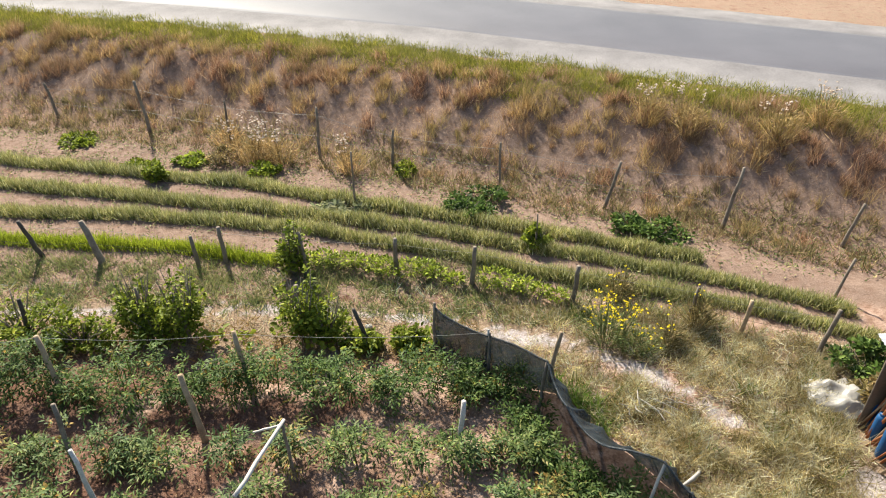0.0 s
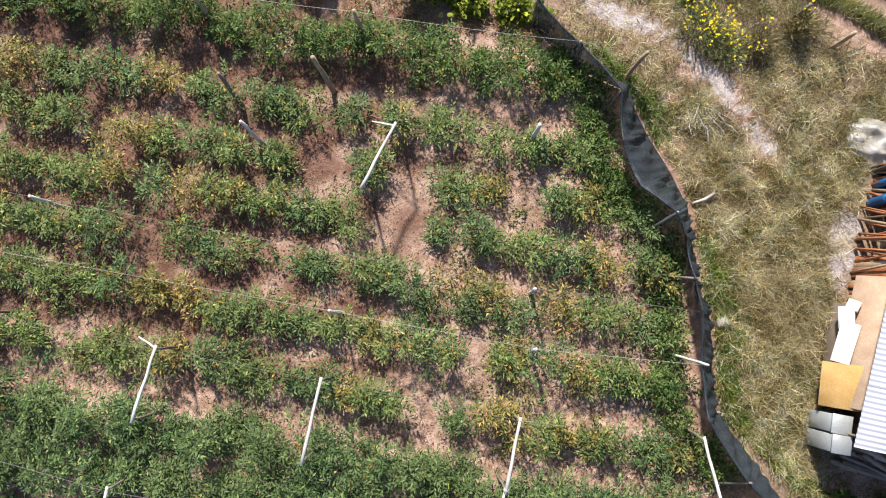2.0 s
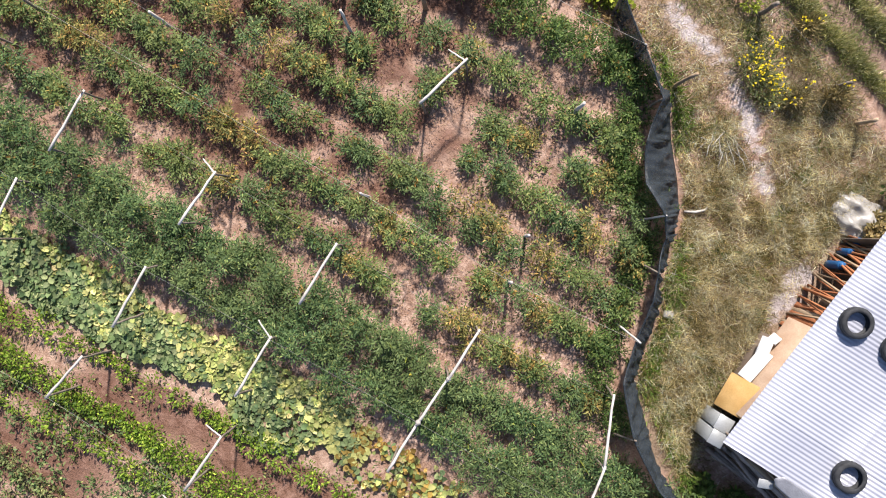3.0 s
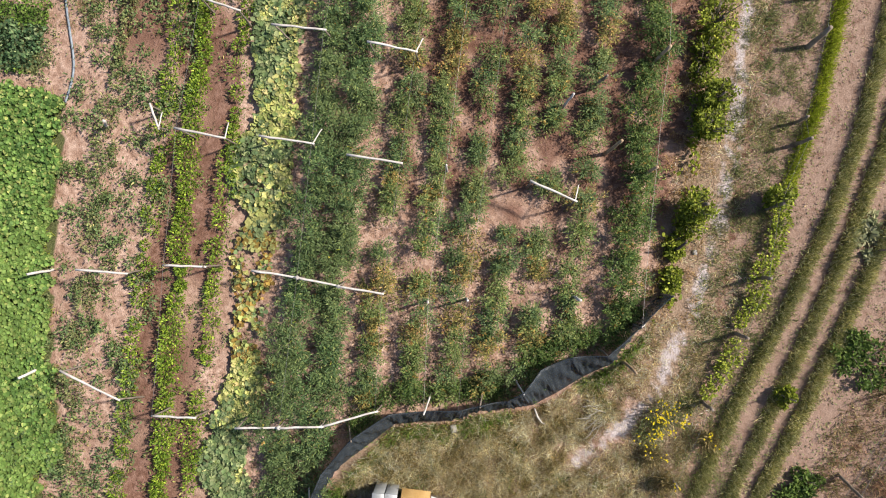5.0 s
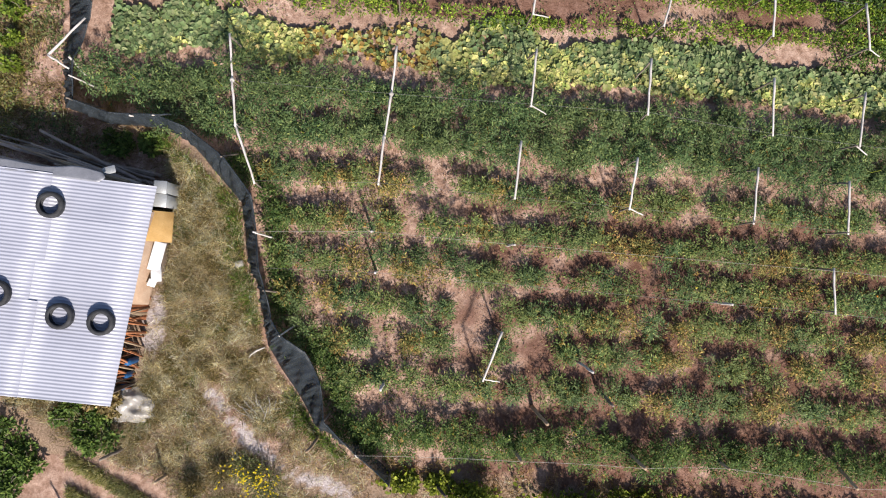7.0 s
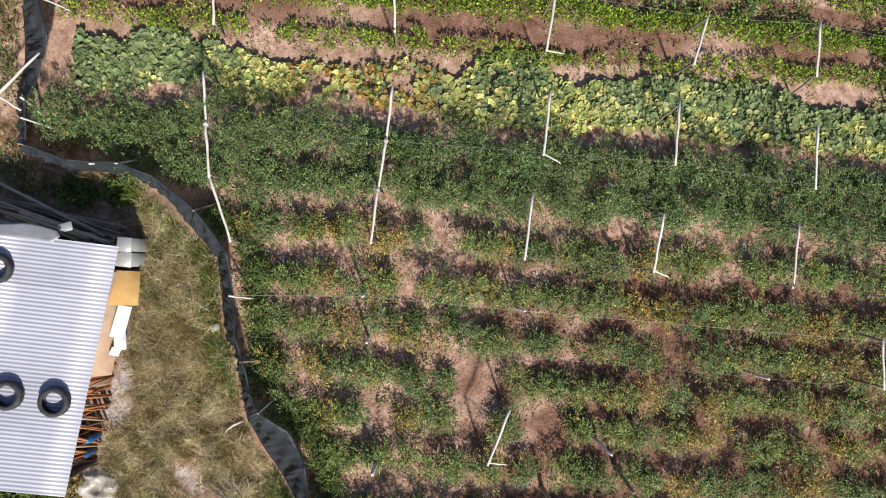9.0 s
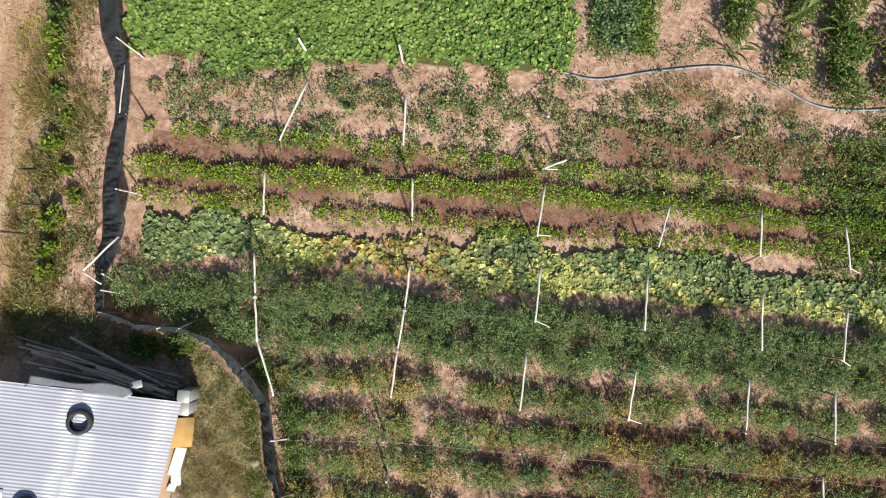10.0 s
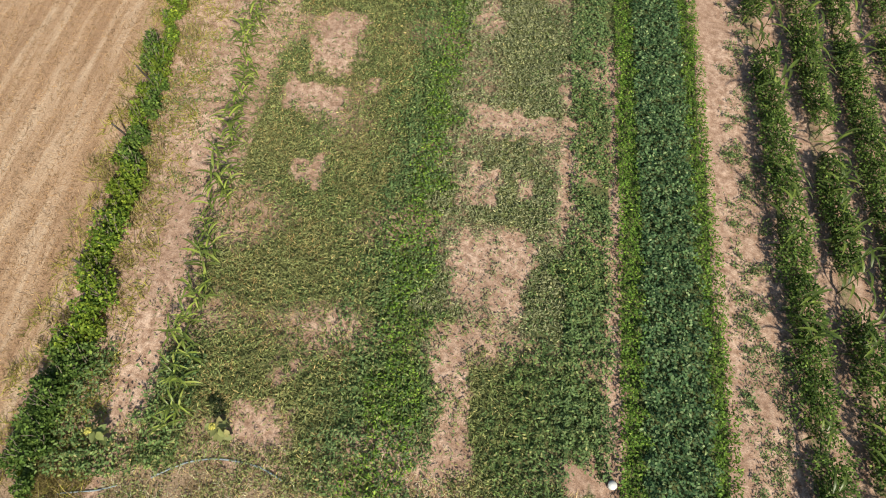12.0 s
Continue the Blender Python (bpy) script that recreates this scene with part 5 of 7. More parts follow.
scatter("olive_grass_shed", gx_[k & hue], gy_[k & hue], 0.0, 0.06, 0.18, 0.010, M_OLIVE_DEEP, "dull olive grass under the bleached grass", "grass", 529, upright=0.75, shape=3)
k = k & ~hue
scatter("dry_grass_shed", gx_[k], gy_[k], 0.0, 0.08, 0.20, 0.009, M_STRAW, "tangled tan dry grass around the shed", "dry grass", 501, upright=0.75, shape=3)
wx, wy = field_points(rg, 40000, -14, 7.0, 8.7, 11.4)
k = (wy < line_y(wx, CEREAL_LINES[0]) - 0.45) & (np.abs(wy - 9.75) < 0.95 + 0.35 * waves(wx, wy, 92, 2)) & (dist_line(wx, wy, PATH_LINE) > 0.22) & clumped(rg, wx, wy, 93, 0.7, 0.1) & (rg.random(len(wx)) < 0.55)
scatter("dry_grass_path", wx[k], wy[k], 0.0, 0.03, 0.2, 0.012, M_STRAW, "short dry grass beside the gravel path", "dry grass", 502, upright=0.9, shape=3)


def tufts(name, x, y, per, tall, spread, width, mat, label, category, seed, lean=0.55):
    """Bunches of blades that splay from shared roots."""
    rg = np.random.default_rng(seed)
    n = len(x) * per
    size = np.repeat(rg.uniform(0.5, 1.25, len(x)), per)
    bx_, by_ = np.repeat(x, per) + rg.normal(0, spread, n) * size, np.repeat(y, per) + rg.normal(0, spread, n) * size
    a = rg.uniform(0, 2 * np.pi, n)
    out = np.stack([np.cos(a) * lean, np.sin(a) * lean, np.ones(n)], 1)
    data = leaves(rg, on_ground(bx_, by_, -0.01), out, tall * size * rg.uniform(0.5, 1.15, n), width, flat=0.1, shape=3, droop=0.25)
    return solo(name, data, mat, label, category, kind="stuff")


qx = rg.uniform(-18, 17, 1500)
qy = line_y(qx, ROAD_EDGE) - rg.uniform(-0.55, 1.3, len(qx)) - 0.12 * waves(qx, qx * 0, 77, 1.1)
tufts("road_edge_grass", qx, qy, 26, 0.19, 0.14, 0.018, M_VERGE, "yellow-green grass spilling onto the road shoulder", "grass", 522)
ex_, ey_ = field_points(rg, 1900, -14, 4.5, 9.8, 11.7)
k = (waves(ex_, ey_, 94, 1.0) > -0.6) & (np.abs(ey_ - 10.75 + 0.1 * np.maximum(ex_, 0)) < 0.85)
tufts("path_weeds", ex_[k], ey_[k], 26, 0.18, 0.10, 0.016, M_MEADOW, "low green weeds along the posts", "weeds", 503, 0.9)
line = np.array([(6.0, 2.0), (4.6, 2.9), (3.95, 3.4), (3.8, 3.9), (3.65, 4.7), (3.35, 5.2), (3.1, 6.05), (2.95, 6.5), (2.65, 6.9), (2.1, 7.5), (1.7, 8.1), (1.05, 8.6), (0.2, 9.1)])
fy = rg.uniform(2.2, 8.8, 190)
fx = np.interp(fy, line[:, 1], line[:, 0]) + 0.14 + rg.uniform(0.02, 0.35, len(fy)) ** 1.2
fx, fy = fx[(fy < 6.0) | (fy > 7.5)], fy[(fy < 6.0) | (fy > 7.5)]
tufts("net_foot_weeds", fx, fy, 24, 0.26, 0.08, 0.022, M_EDGE, "fresh green weeds along the foot of the net", "weeds", 525, 0.8)
sf_y = rg.uniform(2.3, 9.0, 5200)
sf_x = np.interp(sf_y, line[:, 1], line[:, 0]) + 0.10 + rg.uniform(0.0, 0.34, len(sf_y))
hue = waves(sf_x, sf_y, 57, 0.6) > 0.1
scatter("net_foot_grass", sf_x[~hue], sf_y[~hue], 0.0, 0.02, 0.12, 0.009, M_STRAW, "short dry grass along the foot of the net", "dry grass", 536, upright=0.9, shape=3)
scatter("net_foot_sedge", sf_x[hue], sf_y[hue], 0.0, 0.02, 0.11, 0.012, M_OLIVE, "short olive grass along the foot of the net", "grass", 537, upright=0.8, shape=3)
kx = rg.uniform(-18, 17, 5200)
ky = line_y(kx, ROAD_EDGE) - rg.uniform(0.0, 4.7, len(kx))
depth = line_y(kx, ROAD_EDGE) - ky
top_line = 1.1 + 0.5 * waves(kx, ky, 96, 1.8)
k = (depth > top_line) & clumped(rg, kx, ky, 95, 1.6, 0.2) & (rg.random(len(kx)) < np.interp(depth, [1.5, 2.4, 3.2, 4.6], [1.0, 0.85, 0.30, 0.08]))
hue = waves(kx, ky, 80, 2.4) + rg.normal(0, 0.35, len(kx))
tufts("bank_grass", kx[k & (hue > 0)], ky[k & (hue > 0)], 50, 0.38, 0.075, 0.011, M_RUST, "rusty dry grass tufts covering the road bank", "dry grass", 504, 0.35)
tufts("bank_straw", kx[k & (hue <= 0)], ky[k & (hue <= 0)], 50, 0.36, 0.075, 0.011, M_BANKSTRAW, "straw-coloured dry grass tufts on the road bank", "dry grass", 517, 0.35)
k = (depth <= top_line + 0.3)
tufts("verge_grass", kx[k], ky[k], 40, 0.17, 0.13, 0.013, M_VERGE, "yellow-green grass verge beside the road", "grass", 505)
bl_x = rg.uniform(-18, 17, 42000)
bl_y = line_y(bl_x, ROAD_EDGE) - rg.uniform(0.9, 5.2, len(bl_x))
scatter("bank_litter", bl_x, bl_y, 0.0, 0.05, 0.16, 0.008, M_RUST, "matted brown dead grass over the road bank", "dry grass", 530, upright=0.9, shape=3)
hg_y = -rg.uniform(-1.5, 30, 420)
hg_x = np.interp(-hg_y, [-2, 0, 1.5, 2.7, 4.8, 6.8, 9.4, 11.6, 13.2, 15.1, 17.4, 19.3, 22.9, 30], [9.2, 9.15, 9.3, 9.65, 9.95, 10.05, 10.37, 10.45, 10.55, 10.8, 11.1, 11.3, 11.8, 12.8]) + rg.normal(0, 0.42, len(hg_y))
tufts("hedge_undergrowth", hg_x, hg_y, 26, 0.42, 0.10, 0.02, M_OLIVE, "rank olive grass among the hedge shrubs", "grass", 531, 0.6)
rx_ = rg.uniform(-16, 14, 900)
ry_ = line_y(rx_, ROAD_EDGE) - rg.uniform(3.4, 5.2, len(rx_))
tufts("bank_foot_herbs", rx_, ry_, 18, 0.28, 0.10, 0.02, M_PALEHERB, "dusty pale herbs at the foot of the bank", "herbs", 518)
ax_, ay_ = field_points(rg, 1500, 0.6, 8.6, 1.9, 10.2)
k = (ax_ > np.interp(ay_, [2.0, 2.9, 3.4, 3.9, 4.7, 5.2, 6.05, 6.5, 6.9, 7.5, 8.1, 8.6, 9.3], [6.2, 4.9, 4.35, 4.15, 4.0, 3.7, 3.5, 3.45, 3.15, 2.75, 2.35, 1.75, 0.9])) & ~((ax_ > 5.3) & (ay_ < 5.6)) & ~((ax_ > 5.7) & (ay_ > 2.7) & (ay_ < 7.9)) & (dist_line(ax_, ay_, PATH_LINE) > 0.38) & (((ax_ - 5.5) / 0.35) ** 2 + ((ay_ - 6.3) / 0.8) ** 2 > 1)
k = k & (ay_ < line_y(ax_, CEREAL_LINES[0]) - 0.5)
k = k & (rg.random(len(ax_)) < 1 - 0.5 * smooth01((ay_ - 7.6) / 1.2))
k5 = k & (waves(ax_, ay_, 65, 0.7) > 0.35)
tufts("shed_dark_herbs", ax_[k5], ay_[k5] - 0.05, 26, 0.24, 0.09, 0.02, M_CLIMB, "dark green herbs low in the dry grass", "herbs", 532, 0.9)
tufts("shed_grass_tufts", ax_[k], ay_[k], 60, 0.34, 0.11, 0.008, M_STRAW, "tall bleached grass tufts between net and shed", "dry grass", 519, 0.8)
sh_x, sh_y = field_points(rg, 170, 5.5, 9.2, 1.2, 2.9)
tufts("log_pile_weeds", sh_x, sh_y, 26, 0.26, 0.11, 0.012, M_RUSTHERB, "rusty dry weeds in front of the log pile", "weeds", 533, 0.8)
k2 = k & (waves(ax_, ay_, 79, 1.2) > -0.25)
k4 = k & (waves(ax_, ay_, 68, 1.0) > -0.05)
tufts("shed_rusty_tufts", ax_[k4] - 0.1, ay_[k4], 30, 0.26, 0.11, 0.010, M_RUSTHERB, "rust-brown dry herbs among the bleached grass", "dry herbs", 527, 0.9)
tufts("shed_green_tufts", ax_[k2] + 0.1, ay_[k2] + 0.1, 26, 0.30, 0.10, 0.012, M_OLIVE_DEEP, "dusty green herbs among the bleached grass", "herbs", 520, 0.8)

hx, hy = field_points(rg, 120000, 8.9, 17.0, -36, 6)
edge_x = np.interp(hy, [p[0] for p in HAY_EDGE], [p[1] for p in HAY_EDGE])
furrow = 0.5 + 0.5 * np.sin((hx - edge_x + 0.1 * waves(hx, hy, 97, 3)) * 2 * np.pi / 0.62)
k = (hx > edge_x + rg.normal(0.1, 0.25, len(hx))) & (rg.random(len(hx)) < 0.35 + 0.6 * furrow)
scatter("stubble", hx[k], hy[k], 0.0, 0.03, 0.13, 0.012, M_STUBBLE, "pale golden cereal stubble in lines", "stubble", 506, upright=0.5, shape=3)
k = (hx < edge_x + 0.5) & (hx > edge_x - 1.9) & (hy < 3) & clumped(rg, hx, hy, 98, 1.0, 0.1) & (rg.random(len(hx)) > 0.9 * bare_at(hx, hy, OUT_BARE)) & (hx > 8.95)
scatter("field_margin_grass", hx[k], hy[k], 0.0, 0.05, 0.28, 0.016, M_VERGE, "weedy grass margin beside the stubble field", "grass", 507, upright=0.8, shape=3)
vx, vy = field_points(rg, 36000, 8.5, 11.8, -34, -10.3)
k = clumped(rg, vx, vy, 99, 1.6, 0.25) & (rg.random(len(vx)) < 1.0 - 0.93 * bare_at(vx, vy, STRIP_BARE)) & (vx < np.interp(vy, [-30, -24, -14, -10], [12, 11.6, 10.4, 10.6]))
scatter("strip_weeds", vx[k], vy[k], 0.0, 0.15, 0.075, 0.035, M_MEADOW, "green weeds over a bare strip of earth", "weeds", 508, upright=0.3)
lx, ly = field_points(rg, 16000, 7.6, 11.0, -12.9, -9.6)
k = clumped(rg, lx, ly, 84, 1.3, 0.35) & (ly < -9.9 - 0.35 * (9.3 - lx) * (lx < 9.3)) & (rg.random(len(lx)) > 0.95 * bare_at(lx, ly, STRIP_BARE))
scatter("weed_thicket", lx[k], ly[k], 0.0, 0.32, 0.085, 0.05, M_CLOVER, "lush green weed thicket at the corner of the field", "weeds", 514, upright=0.3)
jx, jy = clump_points(rg, 330, 42, -5.95, -4.75, -33, -6.6, 0.13)
k = waves(jx, jy, 83, 2.0) > -0.35
scatter("furrow_weeds", jx[k], jy[k], 0.0, 0.16, 0.08, 0.034, M_CLOVER, "patchy weeds over a bare strip beside the maize", "weeds", 515, upright=0.4)
mt_x, mt_y = field_points(rg, 620, 8.7, 10.4, -10.5, 3.0)
k = (mt_x > np.interp(mt_y, [-9, -6, -4.8, -4, -1, 1.8, 3.0], [9.2, 9.45, 9.1, 8.7, 8.5, 8.3, 7.2])) & (waves(mt_x, mt_y, 67, 1.3) > -0.3) & (bare_at(mt_x, mt_y, OUT_BARE) < 0.4)
tufts("margin_tufts", mt_x[k], mt_y[k], 30, 0.34, 0.10, 0.016, M_OLIVE, "olive weeds between the net fence and the stubble", "weeds", 528, 0.7)
nx_, ny_ = field_points(rg, 45000, 6.5, 10.0, -9.5, 2.6)
k = (nx_ > np.interp(ny_, [-9, -6, -4.8, -4, -1, 1.8, 2.6], [9.2, 9.3, 9.0, 8.65, 8.4, 8.1, 6.6])) & clumped(rg, nx_, ny_, 81, 1.2, 0.1) & (rg.random(len(nx_)) > 0.9 * bare_at(nx_, ny_, OUT_BARE))
scatter("outer_weeds", nx_[k], ny_[k], 0.0, 0.16, 0.08, 0.035, M_MEADOW, "green and dry weeds outside the net fence", "weeds", 516, upright=0.5)
px, py = field_points(rg, 30000, -2.2, 9.0, -11.3, -8.9)
k = clumped(rg, px, py, 89, 1.1, 0.05) & (rg.random(len(px)) < 0.55 - 0.45 * bare_at(px, py, HEAD_BARE))
wx2, wy2 = clump_points(rg, 120, 45, -2.0, 9.0, -11.2, -9.2, 0.16)
scatter("bed_green_weeds", wx2, wy2, 0.0, 0.14, 0.08, 0.034, M_MEADOW, "patchy green weeds beyond the net", "weeds", 521, upright=0.4)
hb_x, hb_y = field_points(rg, 420, -1.8, 8.8, -10.9, -9.05)
k3 = (waves(hb_x, hb_y, 58, 0.9) > 0.0) & (rg.random(len(hb_x)) > 0.7 * bare_at(hb_x, hb_y, HEAD_BARE))
tufts("bed_rusty_herbs", hb_x[k3], hb_y[k3], 22, 0.15, 0.10, 0.011, M_RUSTHERB, "rusty dry herbs over the bare earth beyond the net", "dry herbs", 534, 0.9)
scatter("dry_grass_bed", px[k], py[k], 0.0, 0.03, 0.16, 0.013, M_STRAW, "thin dry grass over bare earth", "dry grass", 509, upright=0.8, shape=3)
fl_x, fl_y = field_points(rg, 60000, -14, 5.4, 1.0, 9.0)
k = (fl_x < np.interp(fl_y, [1, 2, 3, 4, 6, 7, 8.2, 9], [5.6, 4.6, 3.6, 3.3, 2.7, 1.6, 0.9, 0.0])) & (rg.random(len(fl_x)) < np.clip(0.5 + 0.5 * waves(fl_x, fl_y, 56, 0.8), 0.06, 1))
scatter("fallen_leaves", fl_x[k], fl_y[k], 0.004, 0.05, 0.055, 0.014, M_RUST, "brown fallen leaves and dead stalks between the tomato rows", "leaf litter", 535, upright=0.3)
in_y = rg.uniform(2.1, 8.7, 62)
in_x = np.interp(in_y, [1.9, 2.5, 3.24, 4.02, 4.75, 5.22, 5.82, 6.1, 6.42, 7.06, 7.81, 8.46, 9.0], [5.2, 4.2, 3.5, 3.3, 3.13, 2.94, 2.75, 2.5, 1.95, 1.5, 1.35, 0.6, -0.12]) - rg.uniform(0.02, 0.42, len(in_y))
at, out = mounds(rg, on_ground(in_x, in_y), rg.uniform(0.12, 0.22, len(in_y)), rg.uniform(0.2, 0.45, len(in_y)), 34)
solo("inner_weeds", sprigs(rg, at, out, 0.075, 0.024, 5, 0.9, 1.8, flat=1.2, shape=4), M_TOMATO_LUSH, "leafy green weeds along the inside of the net", "weeds", kind="stuff")
tx, ty = clump_points(rg, 1000, 22, -14, 7.5, -5.2, 8.8, 0.10)
k = tx < np.interp(ty, [-4, 2, 4, 6, 9], [7.3, 5.5, 3.4, 2.7, 0.0])
scatter("bed_weeds", tx[k], ty[k], 0.0, 0.12, 0.075, 0.03, M_TOMATO, "scattered small weeds between the crop rows", "weeds", 510, upright=0.5)
cx_, cy_ = field_points(rg, 400, -14, 7.5, -5.4, -2.7)
cx_, cy_ = cx_[waves(cx_, cy_, 87, 1.5) > -0.35], cy_[waves(cx_, cy_, 87, 1.5) > -0.35]
off = rg.normal(0, 0.11, (len(cx_), 60, 2))
scatter("young_plants", (cx_[:, None] + off[..., 0]).ravel(), (cy_[:, None] + off[..., 1] * 1.2).ravel(), 0.0, 0.26, 0.085, 0.042, M_CLOVER, "scattered clumps of young grey-green seedlings", "seedlings", 511, upright=0.5)
dw_x, dw_y = field_points(rg, 26000, -14, -8.6, -5.0, -1.3)
k = rg.random(len(dw_x)) < np.clip(smooth01((-8.6 - dw_x) / 1.6) * (0.75 + 0.45 * waves(dw_x, dw_y, 55, 1.1)), 0, 1)
scatter("dark_bed_weeds", dw_x[k], dw_y[k], 0.0, 0.3, 0.09, 0.045, M_CLIMB, "dense dark green weeds overgrowing the end of the rows", "weeds", 538, upright=0.3)
rx2, ry2 = field_points(rg, 9000, -14, 0.6, 8.5, 9.8)
k = (rg.random(len(rx2)) < np.exp(-((ry2 - 9.08) / 0.2) ** 2)) & (waves(rx2, ry2, 76, 1.0) > 0.3)
scatter("vine_runners", rx2[k], ry2[k], 0.02, 0.30, 0.10, 0.08, M_VINE, "low lime-green vine shoots trailing along the path", "vine shoots", 523, upright=0.3, shape=6)
k = (waves(rx2, ry2, 75, 1.0) > -0.1) & (ry2 > 8.55)
scatter("vine_foot_herbs", rx2[k], ry2[k], 0.0, 0.12, 0.15, 0.016, M_RUSTHERB, "rusty dry herbs between vines and path", "dry herbs", 524, upright=0.8, shape=3)
zx, zy = clump_points(rg, 230, 34, -14, 8, -6.6, -5.0, 0.13)
k = (zx < -2.2) & (waves(zx, zy, 86, 2.0) > -0.5)
scatter("headland_weeds", zx[k], zy[k], 0.0, 0.14, 0.08, 0.03, M_MEADOW, "sparse weeds on the bare headland", "weeds", 512, upright=0.5)
dx_, dy_ = field_points(rg, 260, -9.0, -4.0, -6.3, -5.2)
k = waves(dx_, dy_, 70, 1.6) > 0.2
tufts("headland_dry_grass", dx_[k], dy_[k], 30, 0.22, 0.10, 0.009, M_RUSTHERB, "rusty dry grass patches on the headland", "dry grass", 526, 0.9)
ox, oy = field_points(rg, 50000, -14, 8.5, 11.2, 17.5)
k = (oy < line_y(ox, ROAD_EDGE) - 3.6) & clumped(rg, ox, oy, 85, 1.2, 0.0) & (rg.random(len(ox)) < 0.50 + 0.45 * (oy > line_y(ox, CEREAL_LINES[2]) + 0.3))
scatter("terrace_weeds", ox[k], oy[k], 0.0, 0.05, 0.07, 0.025, M_MEADOW, "sparse low weeds between the cereal rows", "weeds", 513, upright=0.4)

# ---- posts, wires and trellises ----


def post_mesh(a, b, r, seed, sides=7):
    """A rough round stake from a to b with a slight bend and a sawn top."""
    r = r * 0.85
    p = bent(a, b, 0, 6, r * 0.35, seed)
    return tube(p, r * np.array((1.05, 1.1, 1.0, 0.95, 0.92, 0.85)), sides, 0.1, seed)


def post(name, foot, top, r, mat, label, group, seed):
    f = (foot[0], foot[1], float(height(foot[0], foot[1])) - 0.15)
    return solo(name, post_mesh(f, top, r, seed), mat, label, "post", group, smooth=False)


def gz(x, y, h):
    return (x, y, float(height(x, y)) + h)


FRONT = [((-7.5, 11.55), (-7.65, 11.4), 0.85, 0.05, 0), ((-6.3, 11.35), (-6.55, 11.45), 0.85, 0.07, 1), ((-4.55, 11.4), (-4.6, 11.4), 0.6, 0.045, 1), ((-4.05, 11.5), (-4.1, 11.5), 0.75, 0.05, 1), ((-2.45, 11.05), (-2.55, 11.05), 0.9, 0.05, 1),
         ((-0.85, 11.15), (-0.87, 11.1), 0.78, 0.05, 1), ((0.5, 10.85), (0.52, 10.8), 0.8, 0.05, 1), ((2.2, 10.35), (2.22, 10.31), 0.78, 0.052, 1), ((4.05, 9.9), (4.08, 9.86), 0.7, 0.04, 1), ((4.8, 9.6), (4.82, 9.56), 0.7, 0.045, 2),
         ((5.85, 9.15), (5.95, 9.15), 0.88, 0.045, 1), ((-9.3, 11.7), (-9.3, 11.7), 0.85, 0.05, 1), ((-11.2, 11.8), (-11.2, 11.8), 0.85, 0.05, 1)]
for i, (f, t, h, r, m) in enumerate(FRONT):
    post("fence_post", f, gz(*t, h), r, (M_DARKWOOD, M_WOOD, M_TAN_WOOD)[m], ("dark leaning wooden fence post", "grey weathered wooden fence post", "pale sawn wooden fence post")[m], "front fence posts", 600 + i)
BACK = [((-10.43, 18.22), (-10.6, 18.24), 0.95, 0.055), ((-7.61, 17.28), (-7.75, 17.26), 1.4, 0.06), ((-5.41, 16.68), (-5.4, 16.69), 1.15, 0.04), ((-3.07, 16.0), (-3.05, 16.0), 1.3, 0.05), ((-1.94, 13.73), (-1.95, 13.7), 1.2, 0.03), ((-1.28, 15.43), (-1.24, 15.42), 1.0, 0.045),
        ((1.18, 14.73), (1.15, 14.73), 1.05, 0.04), ((3.31, 13.73), (3.55, 13.74), 1.08, 0.05), ((5.6, 13.0), (5.72, 12.98), 1.38, 0.055), ((7.69, 12.36), (7.85, 12.34), 0.94, 0.05), ((6.83, 10.73), (6.95, 10.72), 0.8, 0.04), ((1.75, 12.1), (1.72, 12.1), 0.75, 0.025)]
for i, (f, t, h, r) in enumerate(BACK):
    post("fence_post", f, gz(*t, h), r * 0.82, M_WOOD, "leaning grey wooden post at the foot of the bank", "bank fence posts", 620 + i)
VINE = [((-2.2, 9.35), (-2.25, 9.4), 1.0, 0.05, M_WOOD), ((-1.05, 9.05), (-1.35, 9.15), 0.75, 0.04, M_DARKWOOD), ((-3.95, 9.2), (-4.1, 9.2), 0.95, 0.045, M_WOOD), ((-4.6, 9.3), (-4.75, 9.4), 0.9, 0.03, M_WOOD), ((-6.4, 9.05), (-6.4, 9.1), 0.85, 0.04, M_DARKWOOD)]
for i, (f, t, h, r, m) in enumerate(VINE):
    post("vine_stake", f, gz(*t, h), r, m, "weathered wooden stake holding a grape vine", "vine stakes", 640 + i)
